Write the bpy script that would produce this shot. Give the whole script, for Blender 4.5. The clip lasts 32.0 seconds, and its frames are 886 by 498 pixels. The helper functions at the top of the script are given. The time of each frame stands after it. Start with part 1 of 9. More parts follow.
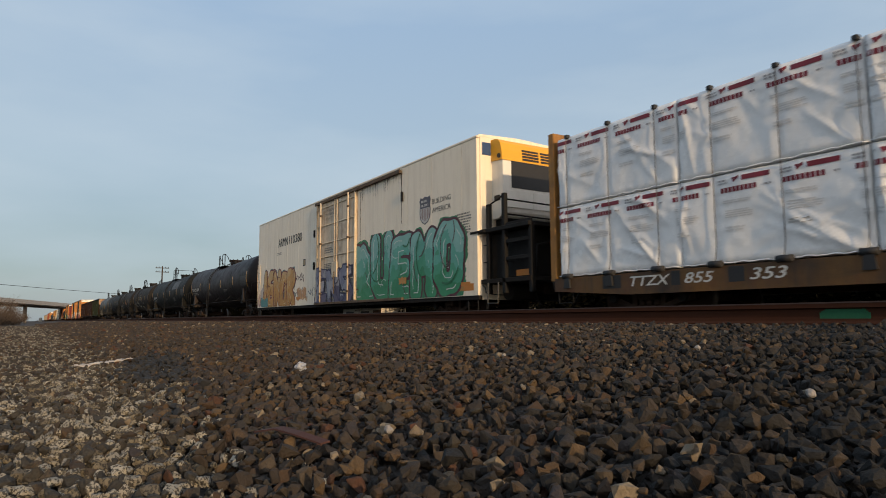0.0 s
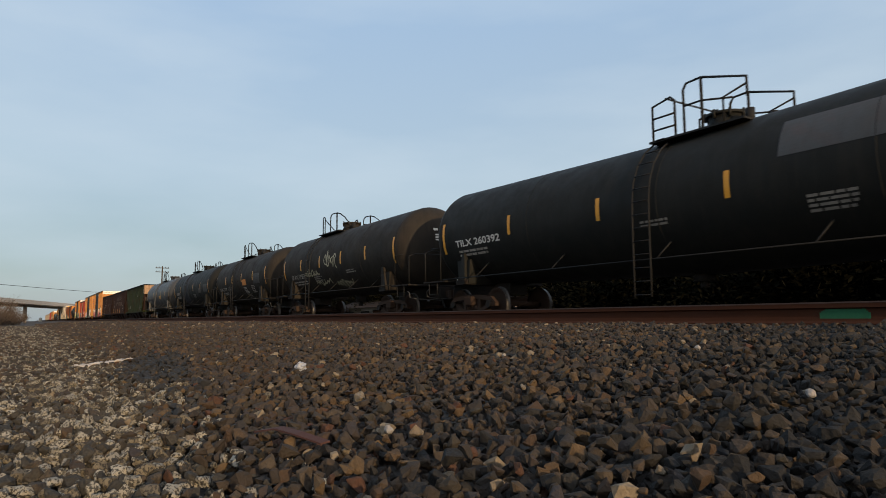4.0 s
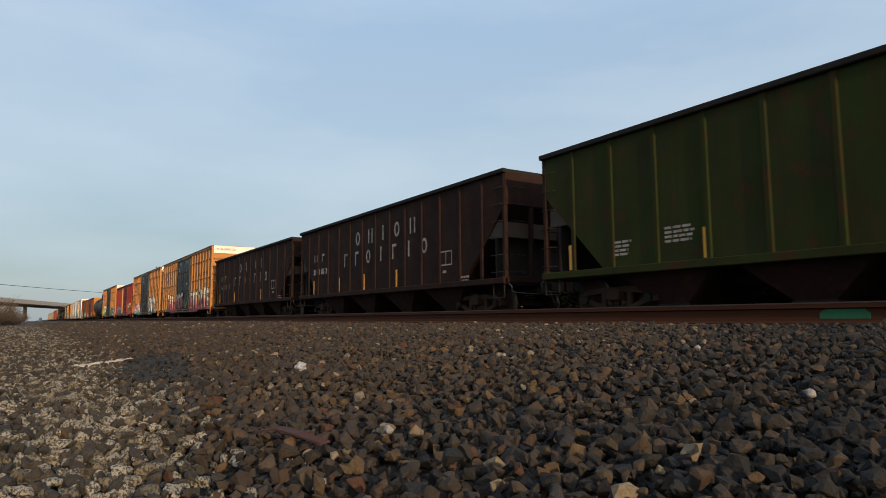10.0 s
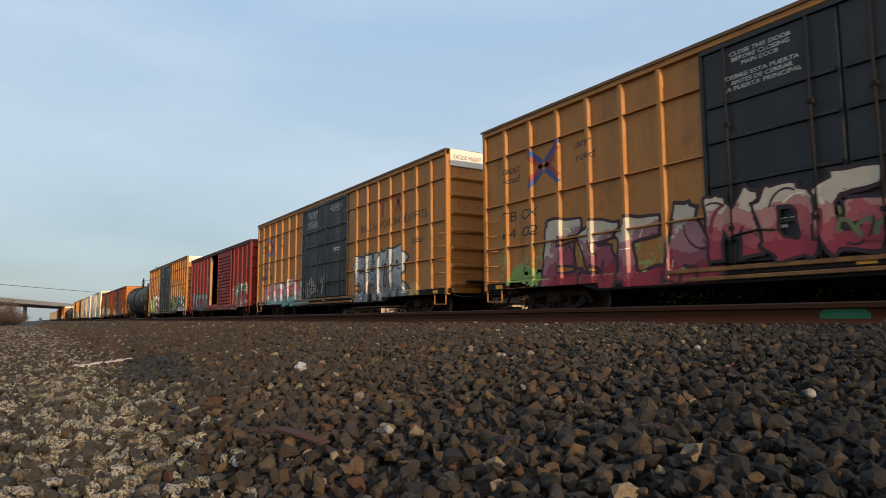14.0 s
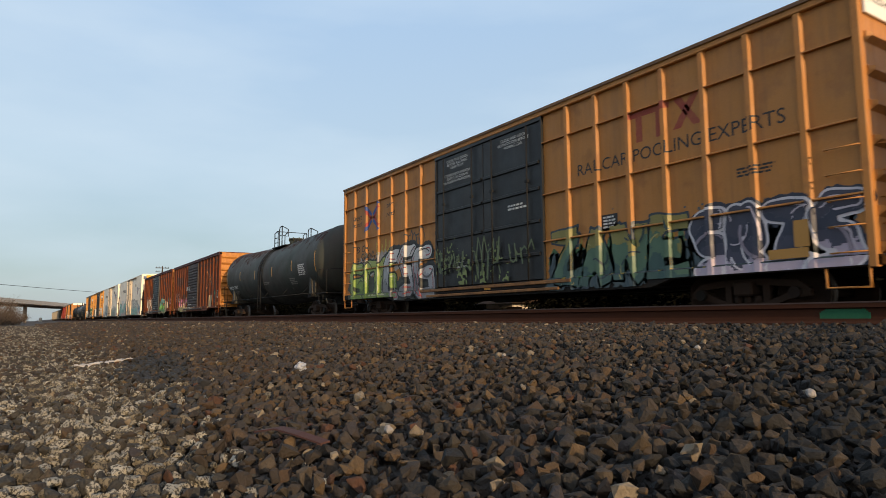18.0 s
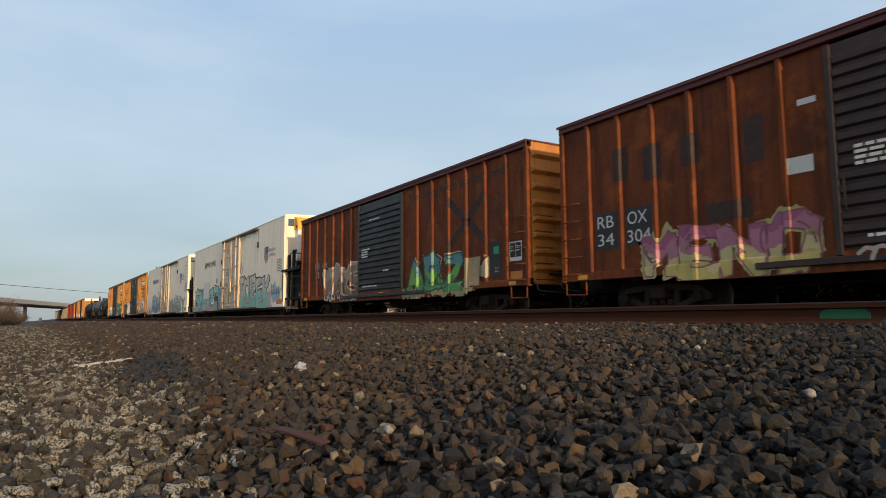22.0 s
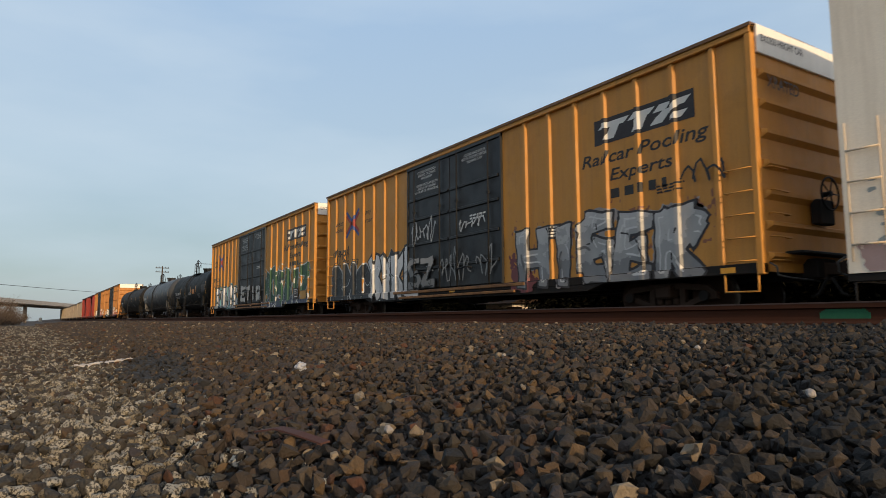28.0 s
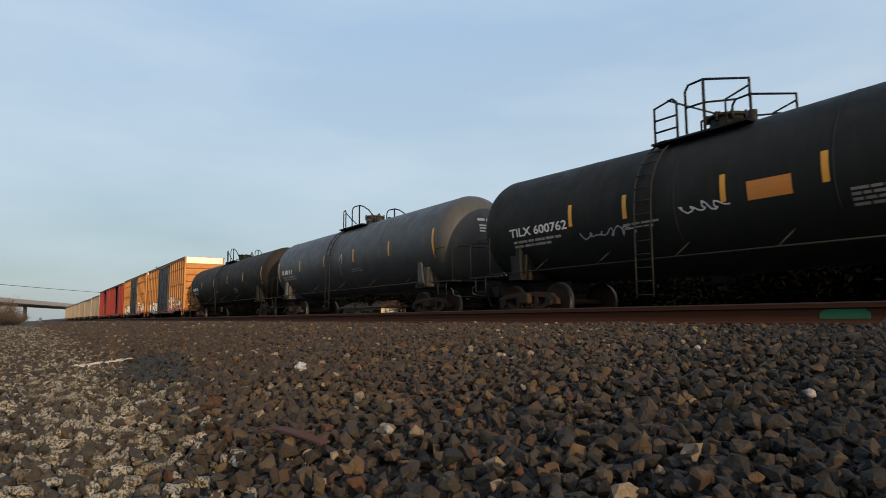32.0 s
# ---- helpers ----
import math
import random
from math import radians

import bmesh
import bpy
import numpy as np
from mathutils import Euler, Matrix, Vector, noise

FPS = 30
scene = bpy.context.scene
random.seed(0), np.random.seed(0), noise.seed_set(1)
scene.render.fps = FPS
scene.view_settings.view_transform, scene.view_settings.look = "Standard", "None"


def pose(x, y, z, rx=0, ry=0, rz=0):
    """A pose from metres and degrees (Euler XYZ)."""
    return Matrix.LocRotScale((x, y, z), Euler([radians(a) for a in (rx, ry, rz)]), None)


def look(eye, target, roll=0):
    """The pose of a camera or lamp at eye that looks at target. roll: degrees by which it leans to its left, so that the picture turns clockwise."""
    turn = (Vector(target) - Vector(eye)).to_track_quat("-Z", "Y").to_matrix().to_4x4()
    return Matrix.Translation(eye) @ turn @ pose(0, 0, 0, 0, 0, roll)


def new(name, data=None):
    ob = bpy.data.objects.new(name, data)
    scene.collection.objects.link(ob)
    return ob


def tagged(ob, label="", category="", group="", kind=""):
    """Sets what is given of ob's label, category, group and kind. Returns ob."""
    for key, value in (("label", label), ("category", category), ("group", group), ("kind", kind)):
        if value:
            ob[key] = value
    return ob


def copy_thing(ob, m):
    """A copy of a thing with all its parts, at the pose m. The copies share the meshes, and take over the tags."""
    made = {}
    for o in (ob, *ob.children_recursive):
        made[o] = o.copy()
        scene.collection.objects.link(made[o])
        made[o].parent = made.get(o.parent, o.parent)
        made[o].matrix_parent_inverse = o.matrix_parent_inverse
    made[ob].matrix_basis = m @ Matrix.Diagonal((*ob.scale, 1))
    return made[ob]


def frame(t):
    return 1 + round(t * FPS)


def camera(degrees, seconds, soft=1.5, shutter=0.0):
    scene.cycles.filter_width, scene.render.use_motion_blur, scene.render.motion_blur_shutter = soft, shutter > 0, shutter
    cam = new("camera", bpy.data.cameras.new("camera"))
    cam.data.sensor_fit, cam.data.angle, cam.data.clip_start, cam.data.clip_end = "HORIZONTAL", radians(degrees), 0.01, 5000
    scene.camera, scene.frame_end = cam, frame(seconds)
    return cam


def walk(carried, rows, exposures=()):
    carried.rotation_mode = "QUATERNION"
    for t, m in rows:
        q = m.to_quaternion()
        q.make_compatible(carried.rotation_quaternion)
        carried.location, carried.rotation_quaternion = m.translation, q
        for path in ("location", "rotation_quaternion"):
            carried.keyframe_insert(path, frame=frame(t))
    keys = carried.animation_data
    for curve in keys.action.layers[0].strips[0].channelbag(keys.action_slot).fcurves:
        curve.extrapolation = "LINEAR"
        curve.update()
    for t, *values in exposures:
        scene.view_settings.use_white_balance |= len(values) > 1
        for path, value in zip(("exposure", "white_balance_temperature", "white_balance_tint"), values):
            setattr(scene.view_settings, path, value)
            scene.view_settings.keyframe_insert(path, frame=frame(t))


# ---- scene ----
# camera: low beside the track, standing still
cam = camera(69.03, 32.0, soft=0.6, shutter=0.1)
EYE = (0.0, 0.0, 0.40)
PSI, TILT = radians(32.562), radians(6.175)
AIM = Vector((-math.cos(PSI) * math.cos(TILT), math.sin(PSI) * math.cos(TILT), math.sin(TILT)))
STAND = look(EYE, Vector(EYE) + AIM * 10, -0.335)
walk(cam, [(0.0, STAND), (32.0, STAND)], exposures=[(0.0, -0.22), (3.0, -0.10), (6.0, -0.08), (8.5, -0.10), (11.0, -0.02), (13.0, 0.0), (17.0, 0.12), (18.5, 0.10), (20.5, -0.02), (23.0, 0.02), (25.0, -0.10), (28.0, -0.05), (29.2, 0.12), (30.2, 0.12), (32.0, -0.02)])

# ---- world and sun ----
SUN_EL, SUN_AZ = radians(11.0), radians(-4.5)
sun_dir = Vector((math.cos(SUN_EL) * math.cos(SUN_AZ), math.cos(SUN_EL) * math.sin(SUN_AZ), math.sin(SUN_EL)))
sun_data = bpy.data.lights.new("sun", "SUN")
sun_data.energy, sun_data.angle, sun_data.color = 4.4, radians(0.8), (1.0, 0.70, 0.40)
sun = new("sun", sun_data)
sun.matrix_world = look(sun_dir * 100, (0, 0, 0))

world = bpy.data.worlds.new("sky")
scene.world = world
world.use_nodes = True
wn, wl = world.node_tree.nodes, world.node_tree.links
wn.clear()
sky = wn.new("ShaderNodeTexSky")
sky.sky_type, sky.sun_disc = "NISHITA", False
sky.sun_elevation, sky.sun_rotation = SUN_EL, radians(90.0) - SUN_AZ
sky.air_density, sky.dust_density, sky.ozone_density = 1.0, 1.2, 1.5
wtc = wn.new("ShaderNodeTexCoord")
wmap = wn.new("ShaderNodeMapping")
wmap.inputs["Scale"].default_value = (1.1, 1.1, 4.0)
wl.new(wtc.outputs["Generated"], wmap.inputs["Vector"])
wnoise = wn.new("ShaderNodeTexNoise")
wnoise.inputs["Scale"].default_value, wnoise.inputs["Detail"].default_value = 1.6, 5.0
wl.new(wmap.outputs["Vector"], wnoise.inputs["Vector"])
wramp = wn.new("ShaderNodeValToRGB")
wramp.color_ramp.elements[0].position, wramp.color_ramp.elements[1].position = 0.40, 0.68
wl.new(wnoise.outputs["Fac"], wramp.inputs["Fac"])
wsky = wn.new("ShaderNodeVectorMath")
wsky.operation = "SCALE"
wsky.inputs["Scale"].default_value = 0.10
wl.new(sky.outputs["Color"], wsky.inputs[0])
# thin high cloud, a little paler and greyer than the blue behind it, and a grey-blue band low down
wsep = wn.new("ShaderNodeSeparateXYZ")
wl.new(wtc.outputs["Generated"], wsep.inputs[0])
wband = wn.new("ShaderNodeValToRGB")
for k, (pos, col) in enumerate([(0.0, (0.245, 0.288, 0.322)), (0.07, (0.25, 0.32, 0.36)), (0.22, (0.37, 0.46, 0.54)), (0.5, (0.32, 0.45, 0.625))]):
    e = wband.color_ramp.elements[k] if k < 2 else wband.color_ramp.elements.new(pos)
    e.position, e.color = pos, (*col, 1)
wl.new(wsep.outputs["Z"], wband.inputs["Fac"])
wmix = wn.new("ShaderNodeMix")
wmix.data_type = "RGBA"
wmix.inputs["Factor"].default_value = 0.75
wl.new(wsky.outputs[0], wmix.inputs[6])
wl.new(wband.outputs["Color"], wmix.inputs[7])
wcl = wn.new("ShaderNodeMix")
wcl.data_type = "RGBA"
wcl.inputs[7].default_value = (0.45, 0.53, 0.60, 1)
wm = wn.new("ShaderNodeMath")
wm.operation = "MULTIPLY"
wm.inputs[1].default_value = 0.55
wl.new(wramp.outputs["Color"], wm.inputs[0])
wl.new(wm.outputs[0], wcl.inputs["Factor"])
wl.new(wmix.outputs[2], wcl.inputs[6])
wbg = wn.new("ShaderNodeBackground")
wbg.inputs["Strength"].default_value = 1.43
wout = wn.new("ShaderNodeOutputWorld")
# warm brightness round the low sun, behind the viewer
wdot = wn.new("ShaderNodeVectorMath")
wdot.operation = "DOT_PRODUCT"
wdot.inputs[1].default_value = sun_dir
wl.new(wtc.outputs["Generated"], wdot.inputs[0])
wglow = wn.new("ShaderNodeMapRange")
wglow.inputs[1].default_value, wglow.inputs[2].default_value = -0.2, 1.0
wl.new(wdot.outputs["Value"], wglow.inputs[0])
wpow = wn.new("ShaderNodeMath")
wpow.operation = "POWER"
wpow.inputs[1].default_value = 2.0
wl.new(wglow.outputs[0], wpow.inputs[0])
wwarm = wn.new("ShaderNodeMix")
wwarm.data_type, wwarm.blend_type = "RGBA", "ADD"
wwarm.inputs[7].default_value = (0.52, 0.35, 0.20, 1)
wl.new(wpow.outputs[0], wwarm.inputs["Factor"])
wl.new(wcl.outputs[2], wwarm.inputs[6])
wl.new(wwarm.outputs[2], wbg.inputs["Color"])
wl.new(wbg.outputs[0], wout.inputs[0])

# ---- materials ----
RUST = (0.10, 0.035, 0.014)


def surface(name, base, second=None, rough=0.6, metal=0.0, big=0.7, mix=0.35, rust=0.0, streak=0.0, streak_col=(0.03, 0.022, 0.018), grain=45.0, bump=0.12,
            rust_col=RUST, speck=0.0, speck_col=(0.6, 0.58, 0.52), island=0.0, spec=0.4, fine=0.22, speck_at=0.50):
    """A worn surface: two tones in patches, streaks that run down, rust spots, fine grain and relief."""
    m = bpy.data.materials.new(name)
    m.use_nodes = True
    n, l = m.node_tree.nodes, m.node_tree.links
    bsdf = n["Principled BSDF"]
    tc, info = n.new("ShaderNodeTexCoord"), n.new("ShaderNodeObjectInfo")
    off = n.new("ShaderNodeVectorMath")
    off.operation = "MULTIPLY_ADD"
    off.inputs[1].default_value = (37.0, 53.0, 71.0)
    l.new(info.outputs["Random"], off.inputs[0])
    l.new(tc.outputs["Object"], off.inputs[2])

    def noise_fac(scale, detail, lo, hi, stretch=None):
        src = off.outputs[0]
        if stretch:
            mp = n.new("ShaderNodeMapping")
            mp.inputs["Scale"].default_value = stretch
            l.new(src, mp.inputs["Vector"])
            src = mp.outputs["Vector"]
        t = n.new("ShaderNodeTexNoise")
        t.inputs["Scale"].default_value, t.inputs["Detail"].default_value, t.inputs["Roughness"].default_value = scale, detail, 0.6
        l.new(src, t.inputs["Vector"])
        r = n.new("ShaderNodeMapRange")
        r.inputs[1].default_value, r.inputs[2].default_value = lo, hi
        l.new(t.outputs["Fac"], r.inputs[0])
        return r.outputs[0]

    def blend(fac, strength, a, b):
        k = n.new("ShaderNodeMath")
        k.operation = "MULTIPLY"
        k.inputs[1].default_value = strength
        l.new(fac, k.inputs[0])
        x = n.new("ShaderNodeMix")
        x.data_type = "RGBA"
        l.new(k.outputs[0], x.inputs["Factor"])
        for sock, val in ((6, a), (7, b)):
            if isinstance(val, tuple):
                x.inputs[sock].default_value = (*val, 1)
            else:
                l.new(val, x.inputs[sock])
        return x.outputs[2]

    second = second or tuple(c * 0.6 for c in base)
    if isinstance(island, (list, tuple)):
        ramp = n.new("ShaderNodeValToRGB")
        ramp.color_ramp.interpolation = "CONSTANT"
        geo = n.new("ShaderNodeNewGeometry")
        add = n.new("ShaderNodeMath")
        add.operation = "ADD"
        frac = n.new("ShaderNodeMath")
        frac.operation = "FRACT"
        l.new(geo.outputs["Random Per Island"], add.inputs[0])
        l.new(info.outputs["Random"], add.inputs[1])
        l.new(add.outputs[0], frac.inputs[0])
        for k, (pos, c) in enumerate(island):
            e = ramp.color_ramp.elements[k] if k < 2 else ramp.color_ramp.elements.new(pos)
            e.position, e.color = pos, (*c, 1)
        l.new(frac.outputs[0], ramp.inputs["Fac"])
        col = blend(noise_fac(big, 5, 0.35, 0.65), mix, ramp.outputs["Color"], second)
    else:
        col = blend(noise_fac(big, 6, 0.35, 0.68), mix, base, second)
    if speck:
        col = blend(noise_fac(grain * 1.1, 3, speck_at, speck_at + 0.06), speck, col, speck_col)
    if streak:
        col = blend(noise_fac(2.2, 5, 0.48, 0.72, (2.6, 2.6, 0.16)), streak, col, streak_col)
    if rust:
        col = blend(noise_fac(1.9, 8, 0.55, 0.66), rust, col, rust_col)
        col = blend(noise_fac(3.4, 6, 0.54, 0.72, (2.0, 2.0, 0.22)), rust * 0.8, col, rust_col)
    col = blend(noise_fac(grain, 4, 0.3, 0.7), fine, col, tuple(c * 0.45 for c in base))
    l.new(col, bsdf.inputs["Base Color"])
    bsdf.inputs["Metallic"].default_value = metal
    bsdf.inputs["Specular IOR Level"].default_value = spec
    rr = n.new("ShaderNodeMapRange")
    rr.inputs[1].default_value, rr.inputs[2].default_value, rr.inputs[3].default_value, rr.inputs[4].default_value = 0, 1, rough - 0.12, min(1.0, rough + 0.14)
    l.new(noise_fac(big * 3, 5, 0.25, 0.75), rr.inputs[0])
    l.new(rr.outputs[0], bsdf.inputs["Roughness"])
    if bump:
        b = n.new("ShaderNodeBump")
        b.inputs["Strength"].default_value, b.inputs["Distance"].default_value = bump, 0.02
        l.new(noise_fac(grain * 0.6, 6, 0.1, 0.9), b.inputs["Height"])
        l.new(b.outputs[0], bsdf.inputs["Normal"])
    return m


YELLOW, YELLOW2 = (0.425, 0.180, 0.038), (0.315, 0.128, 0.030)
M = {
    "yellow": surface("boxcar yellow paint", YELLOW, YELLOW2, streak=0.35, streak_col=(0.16, 0.085, 0.035), rust=0.25),
    "yellow_new": surface("fresh boxcar yellow paint", (0.50, 0.225, 0.036), (0.40, 0.175, 0.033), streak=0.3, streak_col=(0.20, 0.10, 0.04), rust=0.12),
    "rusty": surface("rusted orange boxcar paint", (0.185, 0.049, 0.014), (0.075, 0.023, 0.012), mix=0.85, big=0.9, streak=0.75, streak_col=(0.040, 0.016, 0.011), rust=0.6, rust_col=(0.26, 0.075, 0.017), spec=0.15, rough=0.7, speck=0.18, speck_col=(0.03, 0.013, 0.010), grain=14),
    # heavy streaks and rust here also darken the ends in place of shade
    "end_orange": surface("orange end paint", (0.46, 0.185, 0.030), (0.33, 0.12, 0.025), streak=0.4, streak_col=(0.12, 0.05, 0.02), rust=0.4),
    "red": surface("oxide red boxcar paint", (0.24, 0.030, 0.022), (0.16, 0.024, 0.019), streak=0.3, streak_col=(0.10, 0.02, 0.018), rust=0.2, spec=0.2),
    "red_dark": surface("dark red boxcar roof paint", (0.10, 0.022, 0.020), rust=0.3),
    "white": surface("reefer white paint", (0.84, 0.745, 0.595), (0.75, 0.655, 0.51), streak=0.24, streak_col=(0.36, 0.27, 0.18), rust=0.06, rust_col=(0.28, 0.14, 0.06), rough=0.45),
    "door_cream": surface("grimy cream door paint", (0.70, 0.585, 0.43), (0.52, 0.39, 0.255), mix=0.6, big=0.9, streak=0.6, streak_col=(0.20, 0.105, 0.05), rust=0.45, rust_col=(0.17, 0.075, 0.03), rough=0.55),
    "door_trim": surface("chipped cream trim paint", (0.70, 0.59, 0.43), (0.45, 0.32, 0.19), mix=0.5, big=2.0, streak=0.4, streak_col=(0.22, 0.11, 0.05), rust=0.35, rust_col=(0.16, 0.07, 0.03), rough=0.5),
    # rust brown, darkened so the door track carries the shade beneath it
    "track_dark": surface("dark rust-brown steel", (0.075, 0.055, 0.038), (0.20, 0.13, 0.075), mix=0.6, big=2.5, rough=0.8, rust=0.4),
    "placard_orange": surface("orange placard", (0.52, 0.19, 0.025), (0.35, 0.13, 0.03), mix=0.5, rough=0.5),
    "soot": surface("dull black steel", (0.008, 0.008, 0.008), (0.014, 0.012, 0.011), mix=0.5, rough=0.7, spec=0.2),
    "tank_band": surface("dark blue-grey wrapper paint", (0.018, 0.020, 0.026), (0.021, 0.022, 0.025), mix=0.4, streak=0.4, streak_col=(0.012, 0.012, 0.013), rough=0.6, spec=0.2),
    "white_clean": surface("clean white paint", (0.74, 0.72, 0.66), (0.62, 0.60, 0.54), streak=0.2, streak_col=(0.4, 0.36, 0.3), rough=0.45),
    "door_maroon": surface("dark maroon door paint", (0.030, 0.016, 0.014), (0.018, 0.013, 0.013), mix=0.7, streak=0.5, streak_col=(0.05, 0.020, 0.014), rust=0.25, rough=0.6),
    "door_black": surface("black plug door paint", (0.0105, 0.011, 0.0115), (0.020, 0.020, 0.020), streak=0.3, streak_col=(0.035, 0.03, 0.025), rough=0.5),
    "tank_black": surface("weathered black tank paint", (0.0105, 0.0112, 0.0100), (0.018, 0.0165, 0.0145), streak=0.5, streak_col=(0.024, 0.021, 0.017), rough=0.62, spec=0.15),
    "tank_maroon": surface("black tank paint with rust haze", (0.0100, 0.0088, 0.0082), (0.029, 0.0115, 0.0105), mix=0.7, streak=0.4, streak_col=(0.016, 0.012, 0.010), rough=0.55, spec=0.25),
    "tank_brown": surface("oily brown tank paint", (0.019, 0.017, 0.0145), (0.036, 0.028, 0.020), mix=0.7, streak=0.7, streak_col=(0.012, 0.011, 0.010), rough=0.65, spec=0.12),
    "tank_grey": surface("weathered grey tank paint", (0.046, 0.048, 0.049), (0.036, 0.034, 0.031), streak=0.5, streak_col=(0.028, 0.025, 0.022), rough=0.5, spec=0.35),
    "tank_slate": surface("dull slate tank paint", (0.040, 0.044, 0.044), (0.062, 0.045, 0.038), mix=0.6, streak=0.4, rust=0.25, rust_col=(0.07, 0.03, 0.02), rough=0.55),
    "tan": surface("tan tank head dirt", (0.062, 0.053, 0.040), (0.045, 0.039, 0.031), streak=0.5),
    "hop_green": surface("faded green hopper paint", (0.022, 0.034, 0.006), (0.017, 0.020, 0.007), mix=0.8, streak=0.8, streak_col=(0.024, 0.015, 0.008), rust=0.85, rust_col=(0.042, 0.018, 0.008), spec=0.12, rough=0.8),
    "hop_brown": surface("brown hopper paint", (0.025, 0.0115, 0.008), (0.015, 0.009, 0.0075), mix=0.8, streak=0.5, streak_col=(0.012, 0.009, 0.008), rust=0.35, rust_col=(0.055, 0.022, 0.012), spec=0.12, rough=0.8),
    "hop_end": surface("pale tan hopper end paint with rust", (0.40, 0.27, 0.16), (0.17, 0.075, 0.04), mix=0.7, big=1.4, streak=0.8, streak_col=(0.12, 0.045, 0.025), rust=0.8),
    "frame_black": surface("grimy black underframe", (0.015, 0.0142, 0.0135), (0.026, 0.021, 0.017), rough=0.85, rust=0.3, rust_col=(0.040, 0.020, 0.012), spec=0.15),
    "truck": surface("rusty cast truck steel", (0.032, 0.022, 0.0165), (0.050, 0.029, 0.020), rough=0.9, rust=0.3, rust_col=(0.042, 0.019, 0.012), spec=0.12),
    "tread": surface("polished wheel tread", (0.09, 0.085, 0.08), rough=0.5, metal=0.6, bump=0.0),
    "railing": surface("dark pipe railing", (0.014, 0.014, 0.014), rough=0.7, grain=60, spec=0.2),
    "grey_pipe": surface("grey galvanised pipe", (0.07, 0.07, 0.067), rough=0.6, grain=60, spec=0.2),
    "ink_white": surface("white stencil paint", (0.62, 0.61, 0.57), (0.45, 0.43, 0.39), mix=0.5, rough=0.6, grain=90),
    "ink_black": surface("black stencil paint", (0.02, 0.02, 0.02), (0.05, 0.04, 0.03), mix=0.4, rough=0.6, grain=90),
    "ink_worn": surface("worn stencil paint", (0.36, 0.33, 0.29), (0.13, 0.10, 0.08), mix=0.9, big=5.0, rough=0.7, grain=90),
    "stripe": surface("yellow reflective tape", (0.62, 0.29, 0.02), (0.45, 0.20, 0.02), rough=0.4, grain=80),
    "tar": surface("rail web rust", (0.050, 0.018, 0.009), (0.032, 0.014, 0.008), rough=0.9, rust=0.3, rust_col=(0.06, 0.021, 0.009), spec=0.15),
    "rail_head": surface("dull rail head steel", (0.062, 0.038, 0.030), (0.045, 0.028, 0.023), rough=0.65, metal=0.1),
    "rail_green": surface("green spray paint on the rail", (0.010, 0.10, 0.042), (0.010, 0.065, 0.032), rough=0.7),
    "tie": surface("creosoted timber tie", (0.055, 0.042, 0.033), (0.035, 0.027, 0.022), rough=0.9, grain=20, bump=0.4),
    "wood": surface("bare timber lining", (0.46, 0.28, 0.14), (0.30, 0.17, 0.08), rough=0.8),
    "dark_wood": surface("dark timber interior", (0.085, 0.062, 0.045), rough=0.9),
    "roof_dirty": surface("dirty ochre roof edge", (0.17, 0.085, 0.03), (0.07, 0.04, 0.02), mix=0.8, big=1.5, streak=0.3, rust=0.4),
    "tank_olive": surface("dull olive tank paint with maroon bloom", (0.036, 0.045, 0.038), (0.052, 0.034, 0.029), mix=0.6, big=0.45, streak=0.5, streak_col=(0.026, 0.027, 0.025), rust=0.2, rust_col=(0.07, 0.03, 0.02), rough=0.6, spec=0.25),
    "tan_car": surface("dusty tan car paint", (0.30, 0.255, 0.19), (0.20, 0.165, 0.12), mix=0.6, streak=0.5, rust=0.3),
    "concrete": surface("bridge concrete", (0.46, 0.42, 0.37), (0.36, 0.33, 0.29), rough=0.9, streak=0.3),
    "plastic_yellow": surface("yellow moulded cover", (0.72, 0.36, 0.02), (0.6, 0.28, 0.02), rough=0.4, mix=0.2),
    "track_yellow": surface("rusty yellow track paint", (0.24, 0.115, 0.035), (0.085, 0.042, 0.020), mix=0.8, big=2.2, streak=0.5, rust=0.6, rough=0.7),
    "grille": surface("black grille", (0.015, 0.015, 0.016), rough=0.5),
    "sign_blue": surface("blue enamel plate", (0.03, 0.07, 0.17), rough=0.4),
}


